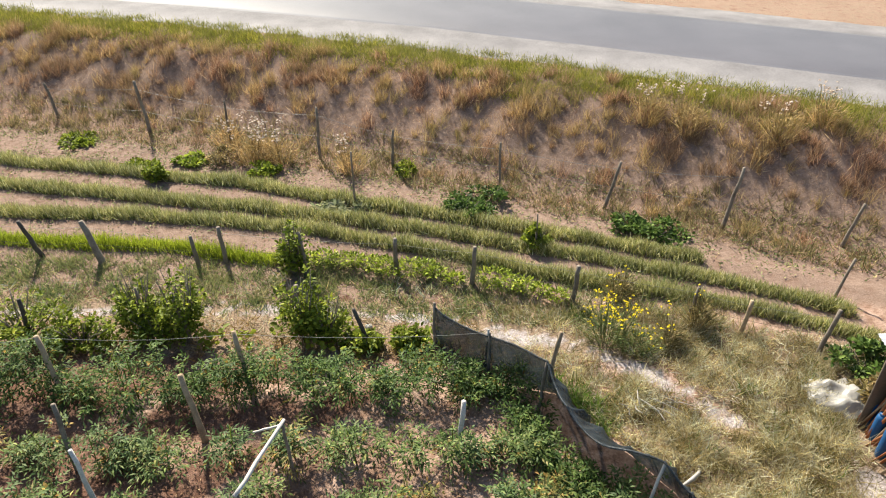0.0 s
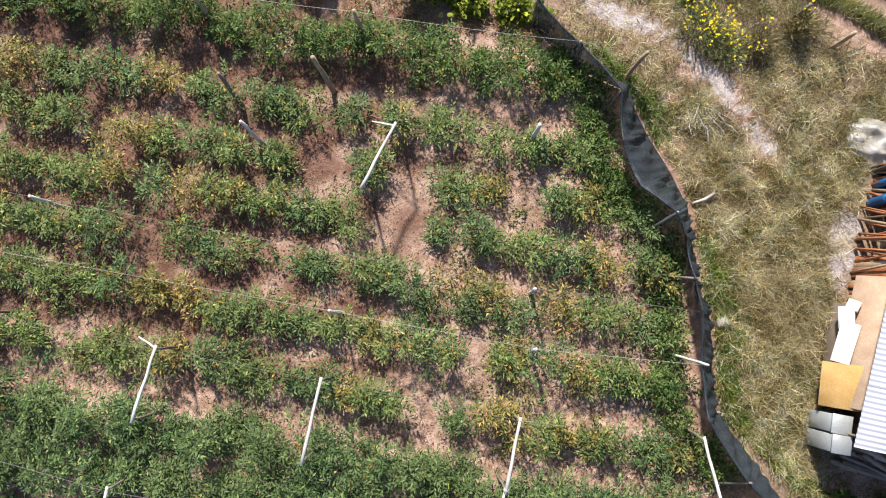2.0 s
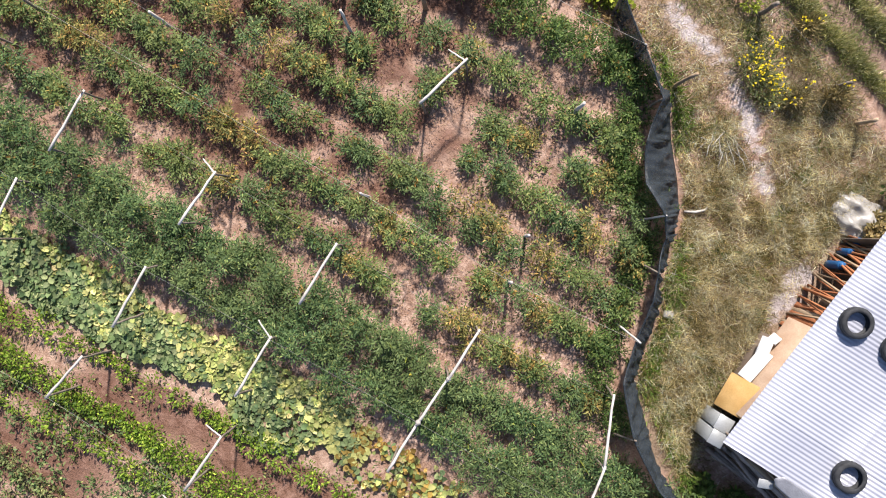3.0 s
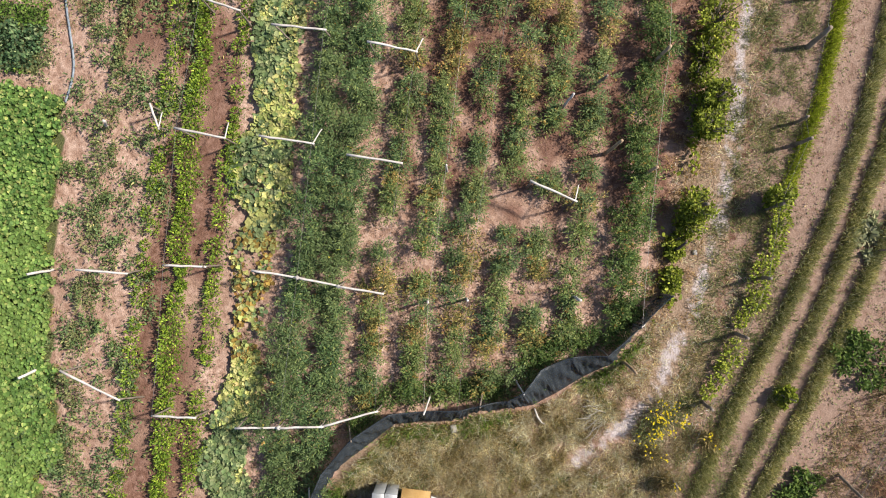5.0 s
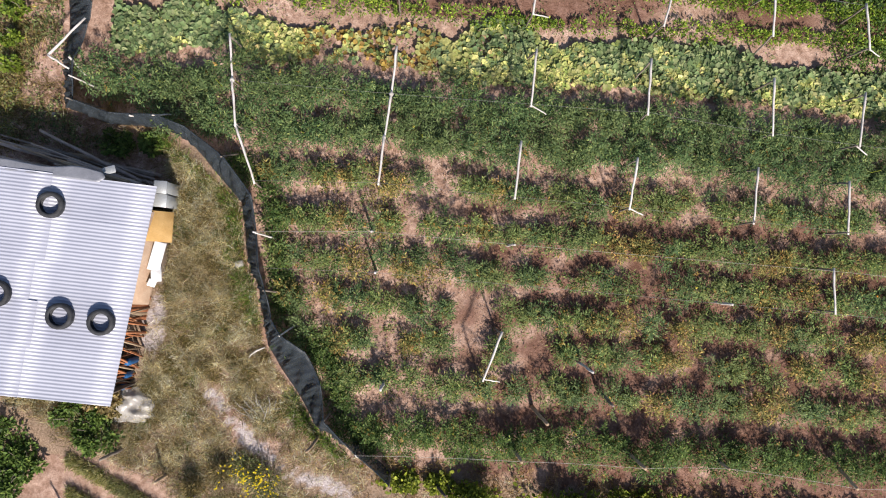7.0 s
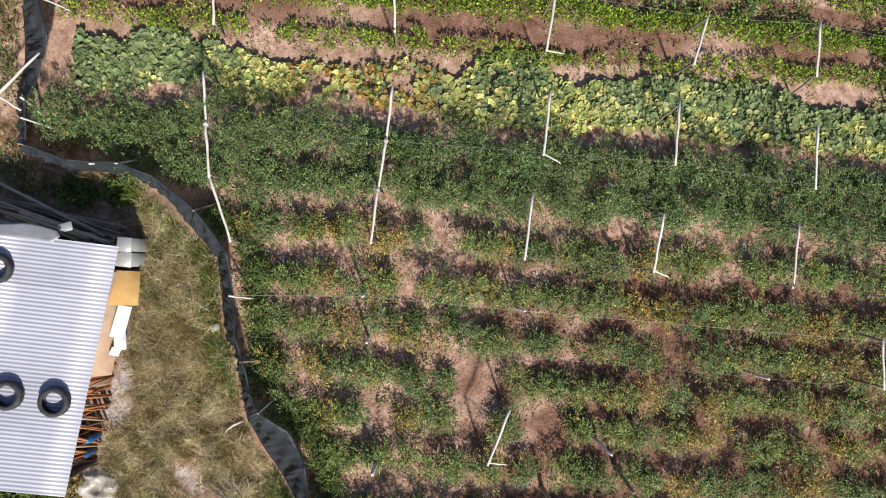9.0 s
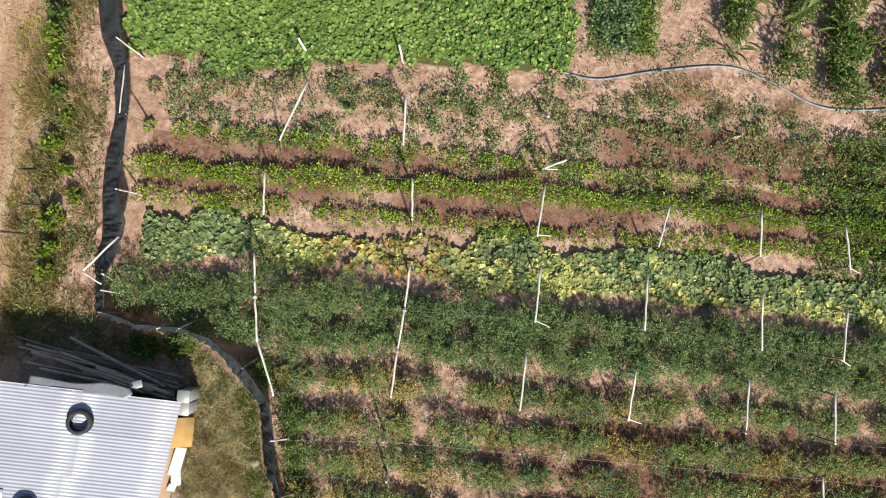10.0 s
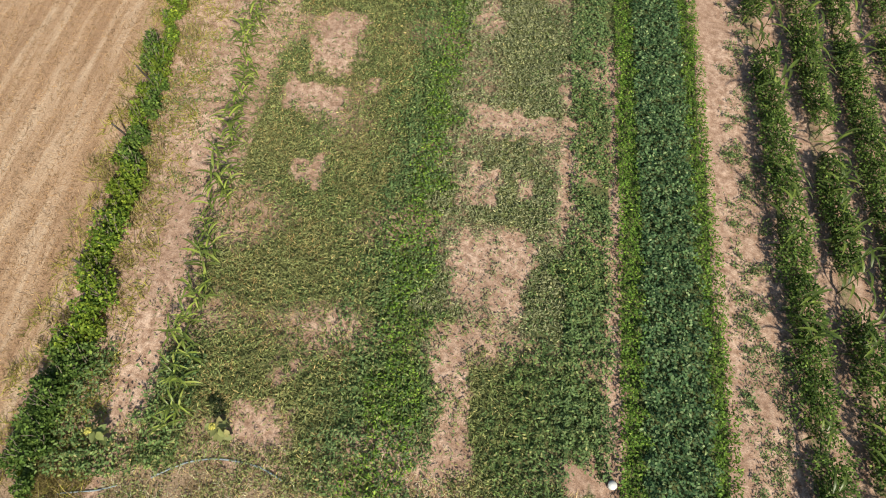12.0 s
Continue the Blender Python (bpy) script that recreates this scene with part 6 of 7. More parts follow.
STAKES = [((-2.65, 7.95), (-2.85, 8.15), 1.05, 0.045, M_TAN_WOOD), ((-3.1, 7.15), (-3.3, 7.3), 1.05, 0.05, M_TAN_WOOD), ((-5.3, 7.85), (-5.5, 8.0), 1.05, 0.05, M_TAN_WOOD), ((-4.55, 6.6), (-4.65, 6.75), 1.05, 0.04, M_WOOD), ((0.25, 6.9), (0.3, 7.0), 0.95, 0.045, M_PALE),
          ((0.95, 3.65), (0.9, 3.7), 1.1, 0.035, M_PALE), ((0.75, 4.55), (0.72, 4.55), 1.05, 0.035, M_PALE), ((-2.1, 3.6), (-2.15, 3.6), 1.05, 0.03, M_PALE), ((-6.9, 4.3), (-6.95, 4.3), 1.05, 0.035, M_PALE), ((-4.0, 6.0), (-4.15, 6.1), 1.0, 0.035, M_PALE),
          ((-10.2, 7.6), (-10.1, 7.9), 1.1, 0.045, M_TAN_WOOD), ((-7.2, 7.7), (-7.3, 7.8), 1.05, 0.04, M_TAN_WOOD), ((-1.85, -4.6), (-1.9, -4.2), 0.85, 0.045, M_PALE), ((3.95, -5.0), (4.2, -5.25), 0.7, 0.04, M_PALE), ((1.7, -5.25), (1.83, -5.45), 0.7, 0.04, M_PALE), ((-7.1, -4.75), (-6.6, -4.5), 0.3, 0.03, M_PALE)]
for i, (f, t, h, r, m) in enumerate(STAKES):
    post("crop_stake", f, gz(*t, h), r, m, "pale wooden stake standing among the crop rows", "crop stakes", 660 + i)


def trellis(ends, seed, z=1.15):
    """A crop trellis: posts under the joints of a peeled pole that lies across the rows."""
    rg = np.random.default_rng(seed)
    c = np.mean(ends, axis=0)
    ob = thing("crop_trellis", (float(c[0]), float(c[1]), 0), "crossbar trellis of peeled pale poles over crop rows", "trellis", "crop trellises")
    for i, (a, b) in enumerate(zip(ends[:-1], ends[1:])):
        za, zb = z + rg.normal(0, 0.04), z + rg.normal(0, 0.04)
        d = unit(np.array((b[0] - a[0], b[1] - a[1], 0.0)))
        bar = part("crossbar", post_mesh((a[0] - d[0] * 0.05, a[1] - d[1] * 0.05, za), (b[0] + d[0] * 0.05, b[1] + d[1] * 0.05, zb), 0.03, seed + i, 6), M_PALE, ob)
        if i > 0:
            part("joint_binding", blobs(rg, np.array([[a[0], a[1], z + 0.01]]), 0.045, 0.06), M_STRING, bar, "white rag tied round the joint")
    for i, e in enumerate(ends):
        lean = rg.normal(0, 0.07, 2)
        part("leg", post_mesh((e[0] + lean[0], e[1] + lean[1], float(height(e[0], e[1])) - 0.15), (e[0], e[1], z - 0.02), 0.026, seed + 9 + i, 6), M_WOOD, ob)
    if seed % 3 == 0:
        e = ends[-1]
        a = rg.uniform(0, 6.28)
        part("brace", post_mesh((e[0], e[1], z - 0.06), (e[0] - 0.38, e[1] + 0.12 * math.sin(a), z - 0.25), 0.018, seed + 20, 5), M_PALE, ob)
    return ob


TRELLIS = [
    [(4.34, 0.0), (4.17, 0.91), (3.98, 1.84), (3.46, 2.97)], [(0.85, -0.2), (0.84, 0.77), (0.88, 1.7), (0.88, 2.67)],
    [(-2.11, -0.55), (-2.13, 0.6)], [(-2.01, 1.45), (-2.02, 2.6)], [(-4.58, -0.67), (-4.65, 0.45)], [(-4.52, 1.49), (-4.49, 2.52)],
    [(-7.28, -0.6), (-7.39, 0.55)], [(-7.16, 1.35), (-7.24, 2.48)], [(-9.29, -0.55), (-9.27, 0.56)], [(-9.19, 1.39), (-9.3, 2.45)],
    [(-9.07, 3.3), (-9.21, 4.19)], [(-2.09, 5.51), (-1.83, 6.51)], [(4.41, -1.9), (4.28, -0.98)], [(1.07, -2.2), (0.95, -1.33)],
    [(-1.97, -2.42), (-1.93, -1.34)], [(-4.91, -2.38), (-4.77, -1.49)], [(-7.07, -2.54), (-7.15, -1.59)], [(-9.1, -2.47), (-9.3, -1.58)],
    [(3.76, -4.04), (4.16, -2.71)], [(1.47, -4.03), (1.38, -3.0)], [(-2.41, -3.2), (-1.95, -2.95)],
]
for i, e in enumerate(TRELLIS):
    trellis(e, 700 + i, 1.12 if i != 20 else 0.9)


def wire(points, r, mat, label, seed, sag=0.03):
    pcs = []
    for i, (a, b) in enumerate(zip(points[:-1], points[1:])):
        p = bent(a, b, sag, 7)
        pcs.append(p if i == 0 else p[1:])
    return solo("wire", tube(np.concatenate(pcs), r, 4, 0, seed), mat, label, "wire", "wires")


Z = 1.16
wire([(3.5, 2.95, Z), (0.88, 2.67, Z), (-2.02, 2.6, Z), (-4.49, 2.52, Z), (-7.24, 2.48, Z), (-9.3, 2.45, Z), (-14.0, 2.3, Z)], 0.0025, M_WIRE, "thin galvanised wire strung along the tomato trellis", 1)
wire([(4.17, 0.91, Z), (0.84, 0.77, Z), (-2.13, 0.6, Z), (-4.65, 0.45, Z), (-7.39, 0.55, Z), (-9.27, 0.56, Z), (-14.0, 0.5, Z)], 0.0025, M_WIRE, "thin galvanised wire strung along the tomato trellis", 2)
wire([(3.35, 4.0, 0.95), (0.9, 3.7, 1.1), (-2.15, 3.6, 1.05), (-9.07, 3.32, Z), (-14.0, 3.2, Z)], 0.0025, M_STRING, "pale twine strung over a tomato row", 3)
wire([(3.15, 4.75, 0.9), (0.72, 4.55, 1.05), (-6.95, 4.3, 1.05), (-14.0, 4.1, 1.0)], 0.0025, M_WIRE, "thin dark wire over a tomato row", 4)
wire([(0.66, 8.46, 0.9), (-2.85, 8.15, 1.05), (-5.5, 8.0, 1.05), (-7.3, 7.8, 1.05), (-10.1, 7.9, 1.1), (-14.0, 7.7, 1.1)], 0.003, M_STRING, "pale slack twine between pale stakes", 5, 0.08)
wire([(4.41, -1.9, Z), (1.07, -2.2, Z), (-1.97, -2.42, Z), (-4.91, -2.38, Z), (-7.07, -2.54, Z), (-9.1, -2.47, Z)], 0.003, M_WIRE, "thin wire along the pepper trellis", 6)
for zz in (0.45, 0.85):
    wire([gz(t[0], t[1], h * zz) for f, t, h, r, m in sorted(FRONT)], 0.003, M_DARKWOOD if zz < 0.5 else M_WIRE, "rusty fence wire between weathered posts", 7, 0.02)
    wire([gz(t[0], t[1], h * zz) for f, t, h, r in sorted(BACK[:4] + BACK[5:9])], 0.004, M_WIRE, "slack fence wire along the foot of the bank", 8, 0.03)

# ---- shade net fence ----
TOP_1 = [(-0.12, 9.00), (0.66, 8.46), (1.42, 7.81), (1.59, 7.06), (1.99, 6.42), (2.54, 6.10), (2.81, 5.82), (2.99, 5.22), (3.18, 4.75), (3.35, 4.02), (3.54, 3.24), (4.23, 2.50), (5.13, 1.97), (5.75, 1.81), (6.72, 1.88), (7.55, 1.70)]
FOOT_1 = [(-0.10, 8.97), (0.66, 8.40), (1.66, 8.15), (2.11, 7.52), (2.62, 6.91), (2.95, 6.49), (3.07, 6.05), (3.30, 5.16), (3.62, 4.67), (3.79, 3.90), (3.92, 3.39), (4.49, 2.86), (5.20, 2.19), (5.85, 1.95), (7.07, 2.00), (8.05, 1.75)]
TOP_2 = [(7.55, 1.70), (7.59, 1.22), (7.62, 0.85), (7.45, 0.05), (7.36, -0.38), (7.66, -1.09), (7.78, -1.83), (7.73, -2.82), (8.00, -4.01), (8.24, -4.56), (8.54, -5.88), (8.46, -6.52), (8.50, -7.62), (8.85, -8.45)]
FOOT_2 = [(8.05, 1.75), (8.14, 1.13), (8.26, 0.70), (8.2, 0.1), (8.24, -0.35), (8.36, -1.0), (8.44, -1.85), (8.38, -2.89), (8.60, -4.06), (9.05, -4.84), (9.40, -6.1), (9.05, -7.0), (9.12, -7.92), (9.15, -8.6)]
TOP_3 = [(8.85, -8.45), (7.55, -8.90), (6.32, -8.82), (4.15, -8.82), (2.59, -9.00)]
FOOT_3 = [(9.15, -8.60), (7.75, -9.05), (6.45, -9.0), (4.2, -9.0), (2.5, -9.1)]


def dense(pts, per):
    p = np.array(pts, float)
    t = np.linspace(0, len(p) - 1, (len(p) - 1) * per + 1)
    i = np.clip(t.astype(int), 0, len(p) - 2)
    f = (t - i)[:, None]
    g = f * f * (3 - 2 * f) * 0.5 + f * 0.5
    return p[i] * (1 - g) + p[i + 1] * g


def net_panel(top, foot, seed, tall):
    """Cloth from a sagging top edge down to the ground, with folds, and a hem along the top."""
    rg = np.random.default_rng(seed)
    per, rows = 22, 12
    a, b = dense(top, per), dense(foot, per)
    n = len(a)
    u = np.arange(n) / per
    sag = 0.10 * np.abs(np.sin(np.pi * u)) * (0.5 + 0.5 * np.sin(u * 1.7 + seed))
    zt = height(a[:, 0], a[:, 1]) + tall * (1 + 0.08 * np.sin(u * 2.3 + seed)) - sag
    zb = height(b[:, 0], b[:, 1]) + 0.015
    side = unit(np.stack([-np.gradient(a[:, 1]), np.gradient(a[:, 0])], 1))
    V = []
    for k in range(rows + 1):
        f = k / rows
        bow = math.sin(math.pi * f)
        crease = np.abs(((u * 1.9 + 0.9 * f + 0.13 * np.sin(u * 5 + seed)) % 1.0) * 2 - 1)
        fine = np.abs(((u * 5.3 - 0.7 * f + 0.2 * np.sin(u * 3)) % 1.0) * 2 - 1)
        taut = min(1.0, 3.0 * f, 3.0 * (1 - f))
        fold = 0.08 * crease + 0.045 * fine - 0.06 + 0.01 * np.sin(u * 37 + 3 * f)
        xy = a * (1 - f) + b * f + side * (0.04 * bow + taut * fold)[:, None]
        z = zt * (1 - f) + zb * f + 0.05 * bow + 0.4 * taut * fold
        V.append(np.concatenate([xy, np.maximum(z, height(xy[:, 0], xy[:, 1]) + 0.01)[:, None]], 1))
    V = np.stack(V, 1).reshape(-1, 3)
    i, j = np.meshgrid(np.arange(n - 1), np.arange(rows), indexing="ij")
    w = rows + 1
    F = np.stack([i * w + j, (i + 1) * w + j, (i + 1) * w + j + 1, i * w + j + 1], -1).reshape(-1, 4)
    hem = tube(np.concatenate([a, zt[:, None]], 1), 0.016, 5, 0.2, seed, True)
    return (V, [F]), hem, zt


def net_fence():
    ob = thing("shade_net_fence", (3.2, 4.75, 0), "sagging dark grey-green shade net fence on wooden stakes", "net fence")
    for s, (top, foot, tall) in enumerate(((TOP_1, FOOT_1, 0.9), (TOP_2, FOOT_2, 0.85), (TOP_3, FOOT_3, 0.85))):
        cloth, hem, zt = net_panel(top, foot, 3 + s, tall)
        c = part("net", cloth, M_NET, ob, "dark woven shade netting with folds")
        mod = c.modifiers.new("thickness", "SOLIDIFY")
        mod.thickness = 0.004
        part("hem", hem, M_NET, ob)
        for i, (a, b) in enumerate(zip(top, foot)):
            if i % 2 == 1 and s < 2 and i not in (3,):
                d = unit(np.array((a[0] - b[0], a[1] - b[1])))
                inner = (a[0] + d[0] * 0.32, a[1] + d[1] * 0.32)
                part("stake", post_mesh((inner[0], inner[1], -0.12), (a[0] - d[0] * 0.03, a[1] - d[1] * 0.03, tall + 0.08), 0.024, 800 + 20 * s + i, 6), M_PALE if i % 4 == 1 else M_WOOD, ob)
    for i, (f, t, h, r, m) in enumerate((((-0.12, 8.98), (-0.12, 9.0), 1.0, 0.03, M_WOOD), ((0.7, 8.42), (0.68, 8.45), 0.9, 0.03, M_WOOD), ((1.55, 8.35), (1.70, 8.5), 0.9, 0.042, M_TAN_WOOD), ((1.35, 7.75), (1.42, 7.81), 0.95, 0.03, M_WOOD),
                                         ((7.75, 1.0), (7.62, 0.85), 1.0, 0.03, M_PALE), ((6.2, 1.7), (6.25, 1.9), 0.95, 0.025, M_PALE), ((2.75, -9.5), (2.6, -9.0), 0.95, 0.035, M_PALE), ((3.1, -8.4), (2.62, -8.98), 0.9, 0.03, M_PALE),
                                         ((4.0, -8.35), (4.15, -8.78), 0.95, 0.035, M_PALE), ((6.1, -8.2), (6.3, -8.78), 1.0, 0.035, M_PALE), ((7.6, -8.2), (7.52, -8.85), 1.05, 0.035, M_PALE), ((7.3, -8.4), (7.5, -8.88), 1.0, 0.03, M_PALE), ((8.85, -8.4), (8.87, -8.45), 1.0, 0.035, M_WOOD), ((8.3, -6.0), (8.35, -7.1), 0.6, 0.035, M_PALE))):
        part("stake", post_mesh((f[0], f[1], -0.15), (t[0], t[1], h), r, 850 + i, 7), m, ob)
    part("rail", post_mesh((8.08, 0.86, 0.95), (7.42, -0.02, 0.95), 0.03, 880, 7), M_PALE, ob, "peeled pale pole tied across the corner")
    part("rail", post_mesh((8.08, 0.86, 0.96), (7.62, 1.08, 0.93), 0.025, 881, 7), M_PALE, ob)
    part("rail", post_mesh((8.02, -4.0, 0.8), (7.95, -2.85, 0.8), 0.022, 882, 6), M_PALE, ob)
    return ob


net_fence()

# ---- shed ----


def corrugated(x0, x1, y0, y1, z_at, pitch=0.074, amp=0.007, skew=0.0):
    """One sheet of roofing, its waves running along x."""
    ny = int((y1 - y0) / (pitch / 6)) + 1
    ys = np.linspace(y0, y1, ny)
    xs = np.linspace(x0, x1, 5)
    X, Y = np.meshgrid(xs, ys, indexing="ij")
    X = X + skew * (Y - y0)
    Zs = z_at(X, Y) + amp * np.cos(2 * np.pi * Y / pitch)
    V = np.stack([X, Y, Zs], -1).reshape(-1, 3)
    V = np.concatenate([V, V - [0, 0, 0.004]])
    i, j = np.meshgrid(np.arange(4), np.arange(ny - 1), indexing="ij")
    F = np.stack([i * ny + j, (i + 1) * ny + j, (i + 1) * ny + j + 1, i * ny + j + 1], -1).reshape(-1, 4)
    o = 5 * ny
    r = np.arange(ny - 1)
    ends = [np.stack([c + r, c + r + 1, c + r + 1 + o, c + r + o], -1) for c in (0, 4 * ny)]
    return V, [F, F[:, ::-1] + o, *ends]


ROOF_Z = lambda x, y: 1.42 + 0.05 * (np.asarray(x) - 5.3) + 0.012 * (np.asarray(y) - 3.3)


def shed():
    ob = thing("shed", (7.2, 5.6, 0), "low farm shed with a pale corrugated metal roof", "shed")
    sk = 0.072
    roof = part("roof_frame", join(*[box(7.35 + sk * (y - 3.4), y, 1.30 + 0.012 * (y - 3.3), 3.75, 0.07, 0.09, 0) for y in (3.5, 4.9, 6.3, 7.65)]), M_TAN_WOOD, ob)
    bands = ((3.34, 4.25), (4.19, 5.12), (5.06, 5.98), (5.92, 6.84), (6.78, 7.86))
    for i, (a, b) in enumerate(bands):
        left = (9.42, 9.36, 9.14, 8.95, 8.85)[i]
        split = (7.35, 7.25, 7.45, 7.3, 7.4)[i]
        lift = 0.003 * (i % 2)
        part("roof_sheet", corrugated(5.31 + sk * (a - 3.34), split + 0.1, a, b, lambda x, y: ROOF_Z(x, y) + lift, skew=sk), M_ROOF, ob, "weathered galvanised corrugated sheet")
        part("roof_sheet", corrugated(split, left, a, b, lambda x, y: ROOF_Z(x, y) + lift + 0.016, skew=sk * 0.4), M_ROOF, ob, "weathered galvanised corrugated sheet")
    for i, y in enumerate(np.arange(3.55, 7.8, 0.21)):
        part("wall_board", box(5.86 + sk * (y - 3.4), y, 0.62, 0.03, 0.2, 1.26), M_WALL if i % 3 else M_TAN_WOOD, ob)
    for i, y in enumerate(np.arange(3.55, 7.7, 0.24)):
        part("wall_board", box(8.75, y, 0.66, 0.03, 0.23, 1.34), M_WALL, ob)
    for i, x in enumerate(np.arange(5.65, 8.75, 0.24)):
        part("wall_board", box(x, 3.48, 0.64, 0.23, 0.03, 1.3), M_WALL, ob)
        part("wall_board", box(x + 0.2, 7.66, 0.64, 0.23, 0.03, 1.3), M_WALL, ob)
    return ob


shed()


def tyre(x, y, r, seed):
    """A car tyre lying on the roof: rounded walls, a grooved tread and a bead."""
    prof = [(0.67, -0.5), (0.69, -0.62), (0.80, -0.68), (0.93, -0.6), (1.0, -0.42), (1.0, -0.15), (0.975, -0.1), (0.975, 0.1), (1.0, 0.15), (1.0, 0.42), (0.93, 0.6), (0.80, 0.68), (0.69, 0.62), (0.67, 0.5), (0.74, 0.42), (0.88, 0.3), (0.88, -0.3), (0.74, -0.42)]
    n, k = 40, len(prof)
    a = np.arange(n) / n * 2 * np.pi
    w = 0.115
    V = np.zeros((n, k, 3))
    for j, (pr, pz) in enumerate(prof):
        rr = r * pr * (1 - 0.012 * (np.arange(n) % 2) * (pr > 0.97))
        V[:, j] = np.stack([np.cos(a) * rr, np.sin(a) * rr, np.full(n, pz * w)], 1)
    rg = np.random.default_rng(seed)
    zc = float(ROOF_Z(x, y)) + 0.09
    V = V.reshape(-1, 3) + [x, y, zc]
    V[:, 2] += 0.05 * (V[:, 0] - x)
    i, j = np.meshgrid(np.arange(n), np.arange(k), indexing="ij")
    F = np.stack([i * k + j, ((i + 1) % n) * k + j, ((i + 1) % n) * k + (j + 1) % k, i * k + (j + 1) % k], -1).reshape(-1, 4)
    return solo("tyre", (V, [F]), M_TYRE, "worn black car tyre lying flat on the metal roof", "tyre", "roof tyres", smooth=True)


for i, (x, y) in enumerate(((7.27, 3.98), (8.05, 5.85), (6.8, 6.16), (6.0, 6.19))):
    tyre(x, y, 0.265, 900 + i)
lab = thing("paper_label", (8.66, 5.65, float(ROOF_Z(8.66, 5.65))), "small pale sticker with dark marks on the roof", "label")
part("sticker", box(8.66, 5.65, float(ROOF_Z(8.66, 5.65)) + 0.036, 0.22, 0.26, 0.004, 0.1, bevel=0), M_WHITEBOARD, lab)
for i in range(3):
    part("mark", box(8.66, 5.57 + 0.08 * i, float(ROOF_Z(8.66, 5.6)) + 0.041, 0.09, 0.035, 0.003, 0.1, bevel=0), M_BLACK, lab)


def metal_box(x, y, z, sx_, sy_, sz_, turn):
    ob = thing("metal_bin", (x, y, 0), "small grey sheet-metal bin with a lid beside the shed", "bin", "metal bins")
    body = part("body", box(x, y, z / 2, sx_, sy_, z, turn), M_GREYBOX, ob)
    part("lid", box(x, y, z + sz_ / 2 + 0.003, sx_ + 0.02, sy_ + 0.02, sz_, turn, 0.02, 0.004), M_GREYBOX, body)
    return ob


metal_box(5.45, 3.31, 0.85, 0.26, 0.25, 0.03, 0.05)
metal_box(5.44, 3.59, 0.80, 0.27, 0.26, 0.03, 0.03)


def leaning_board(name, x, y, z, length, broad, thick, tilt, turn, mat, label, category):
    """A board along y, leaning against the wall by tilt degrees from upright."""
    v, f = box(0, 0, 0, thick, length, broad, 0, 0, 0.004)
    m = Matrix.Translation((x, y, z)) @ Matrix.Rotation(turn, 4, "Z") @ Matrix.Rotation(radians(tilt), 4, "Y")
    v = np.array([(m @ Vector(q))[:] for q in v])
    return solo(name, (v, f), mat, label, category)


leaning_board("ochre_board", 5.43, 4.14, 0.66, 0.66, 0.55, 0.022, 52, 0.05, M_BOARD, "ochre-yellow board leaning on the shed wall", "board")
leaning_board("plywood_sheet", 5.61, 4.85, 0.72, 2.0, 0.66, 0.02, 24, -0.07, M_BOARD_RAW, "raw plywood sheet leaning on the shed wall", "board")
for x, y, z, ln, br, tn in ((5.43, 4.78, 0.62, 0.62, 0.26, -0.14), (5.41, 5.16, 0.58, 0.34, 0.22, 0.16), (5.46, 5.36, 0.62, 0.16, 0.18, -0.3)):
    leaning_board("insulation_sheet", x, y, z, ln, br, 0.045, 50, tn, M_WHITEBOARD, "broken piece of white insulation sheet propped at the shed", "insulation sheet")
leaning_board("board_trestle", 5.44, 4.6, 0.25, 1.6, 0.5, 0.05, 8, 0.0, M_WALL, "dark low boards under the leaning sheets", "boards")
rgp = np.random.default_rng(950)
for i in range(8):
    y = 5.55 + 0.09 * i + rgp.normal(0, 0.012)
    x = 5.66 + 0.072 * (y - 3.4) - 0.03 * rgp.random()
    leaning_board("rust_red_board", x, y, 0.54, 0.082, 1.08, 0.02, 12 + 5 * rgp.random(), rgp.normal(0, 0.1), M_RUSTSTEEL if i % 3 else M_TAN_WOOD, "rust-red board leaning against the shed wall", "board")
for i in range(26):
    y = 6.1 + 1.6 * (i + rgp.random()) / 26
    x = 5.62 + 0.072 * (y - 3.4)
    a, b = (x - 0.03 - 0.15 * rgp.random(), y + (0.38 if i % 3 else -0.25) * rgp.random() + 0.06, 0.01), (x + 0.02, y - 0.05, 1.05 + 0.22 * rgp.random())
    solo("rust_red_batten", tube(bent(a, b, 0, 3), 0.015 + 0.012 * rgp.random(), 4), M_RUSTSTEEL if i % 4 else M_TAN_WOOD, "rust-red painted batten leaning on the shed", "batten", "leaning battens")
# lidded cylinders stand in for the blue tarp between battens and wall
for x, y, r, hi in ((5.81, 7.14, 0.08, 0.5), (5.86, 7.45, 0.07, 0.45), (5.89, 7.70, 0.07, 0.45)):
    drum = thing("blue_drum", (x, y, 0), "blue plastic drum standing in for tarp behind the battens", "drum", "blue drums")
    part("body", tube([(x, y, 0.0), (x, y, 0.05), (x, y, hi - 0.06), (x, y, hi)], [r * 0.9, r, r, r * 0.8], 16), M_BLUE, drum, smooth=True)
    part("lid", tube([(x, y, hi + 0.002), (x, y, hi + 0.03)], r * 0.72, 16), M_BLUE, drum)
LOG_COLS = [(3.08 + 0.07 * c, 0.36 + 0.11 * c) for c in range(6)]     # y at the near end and height of each stack, highest under the eaves
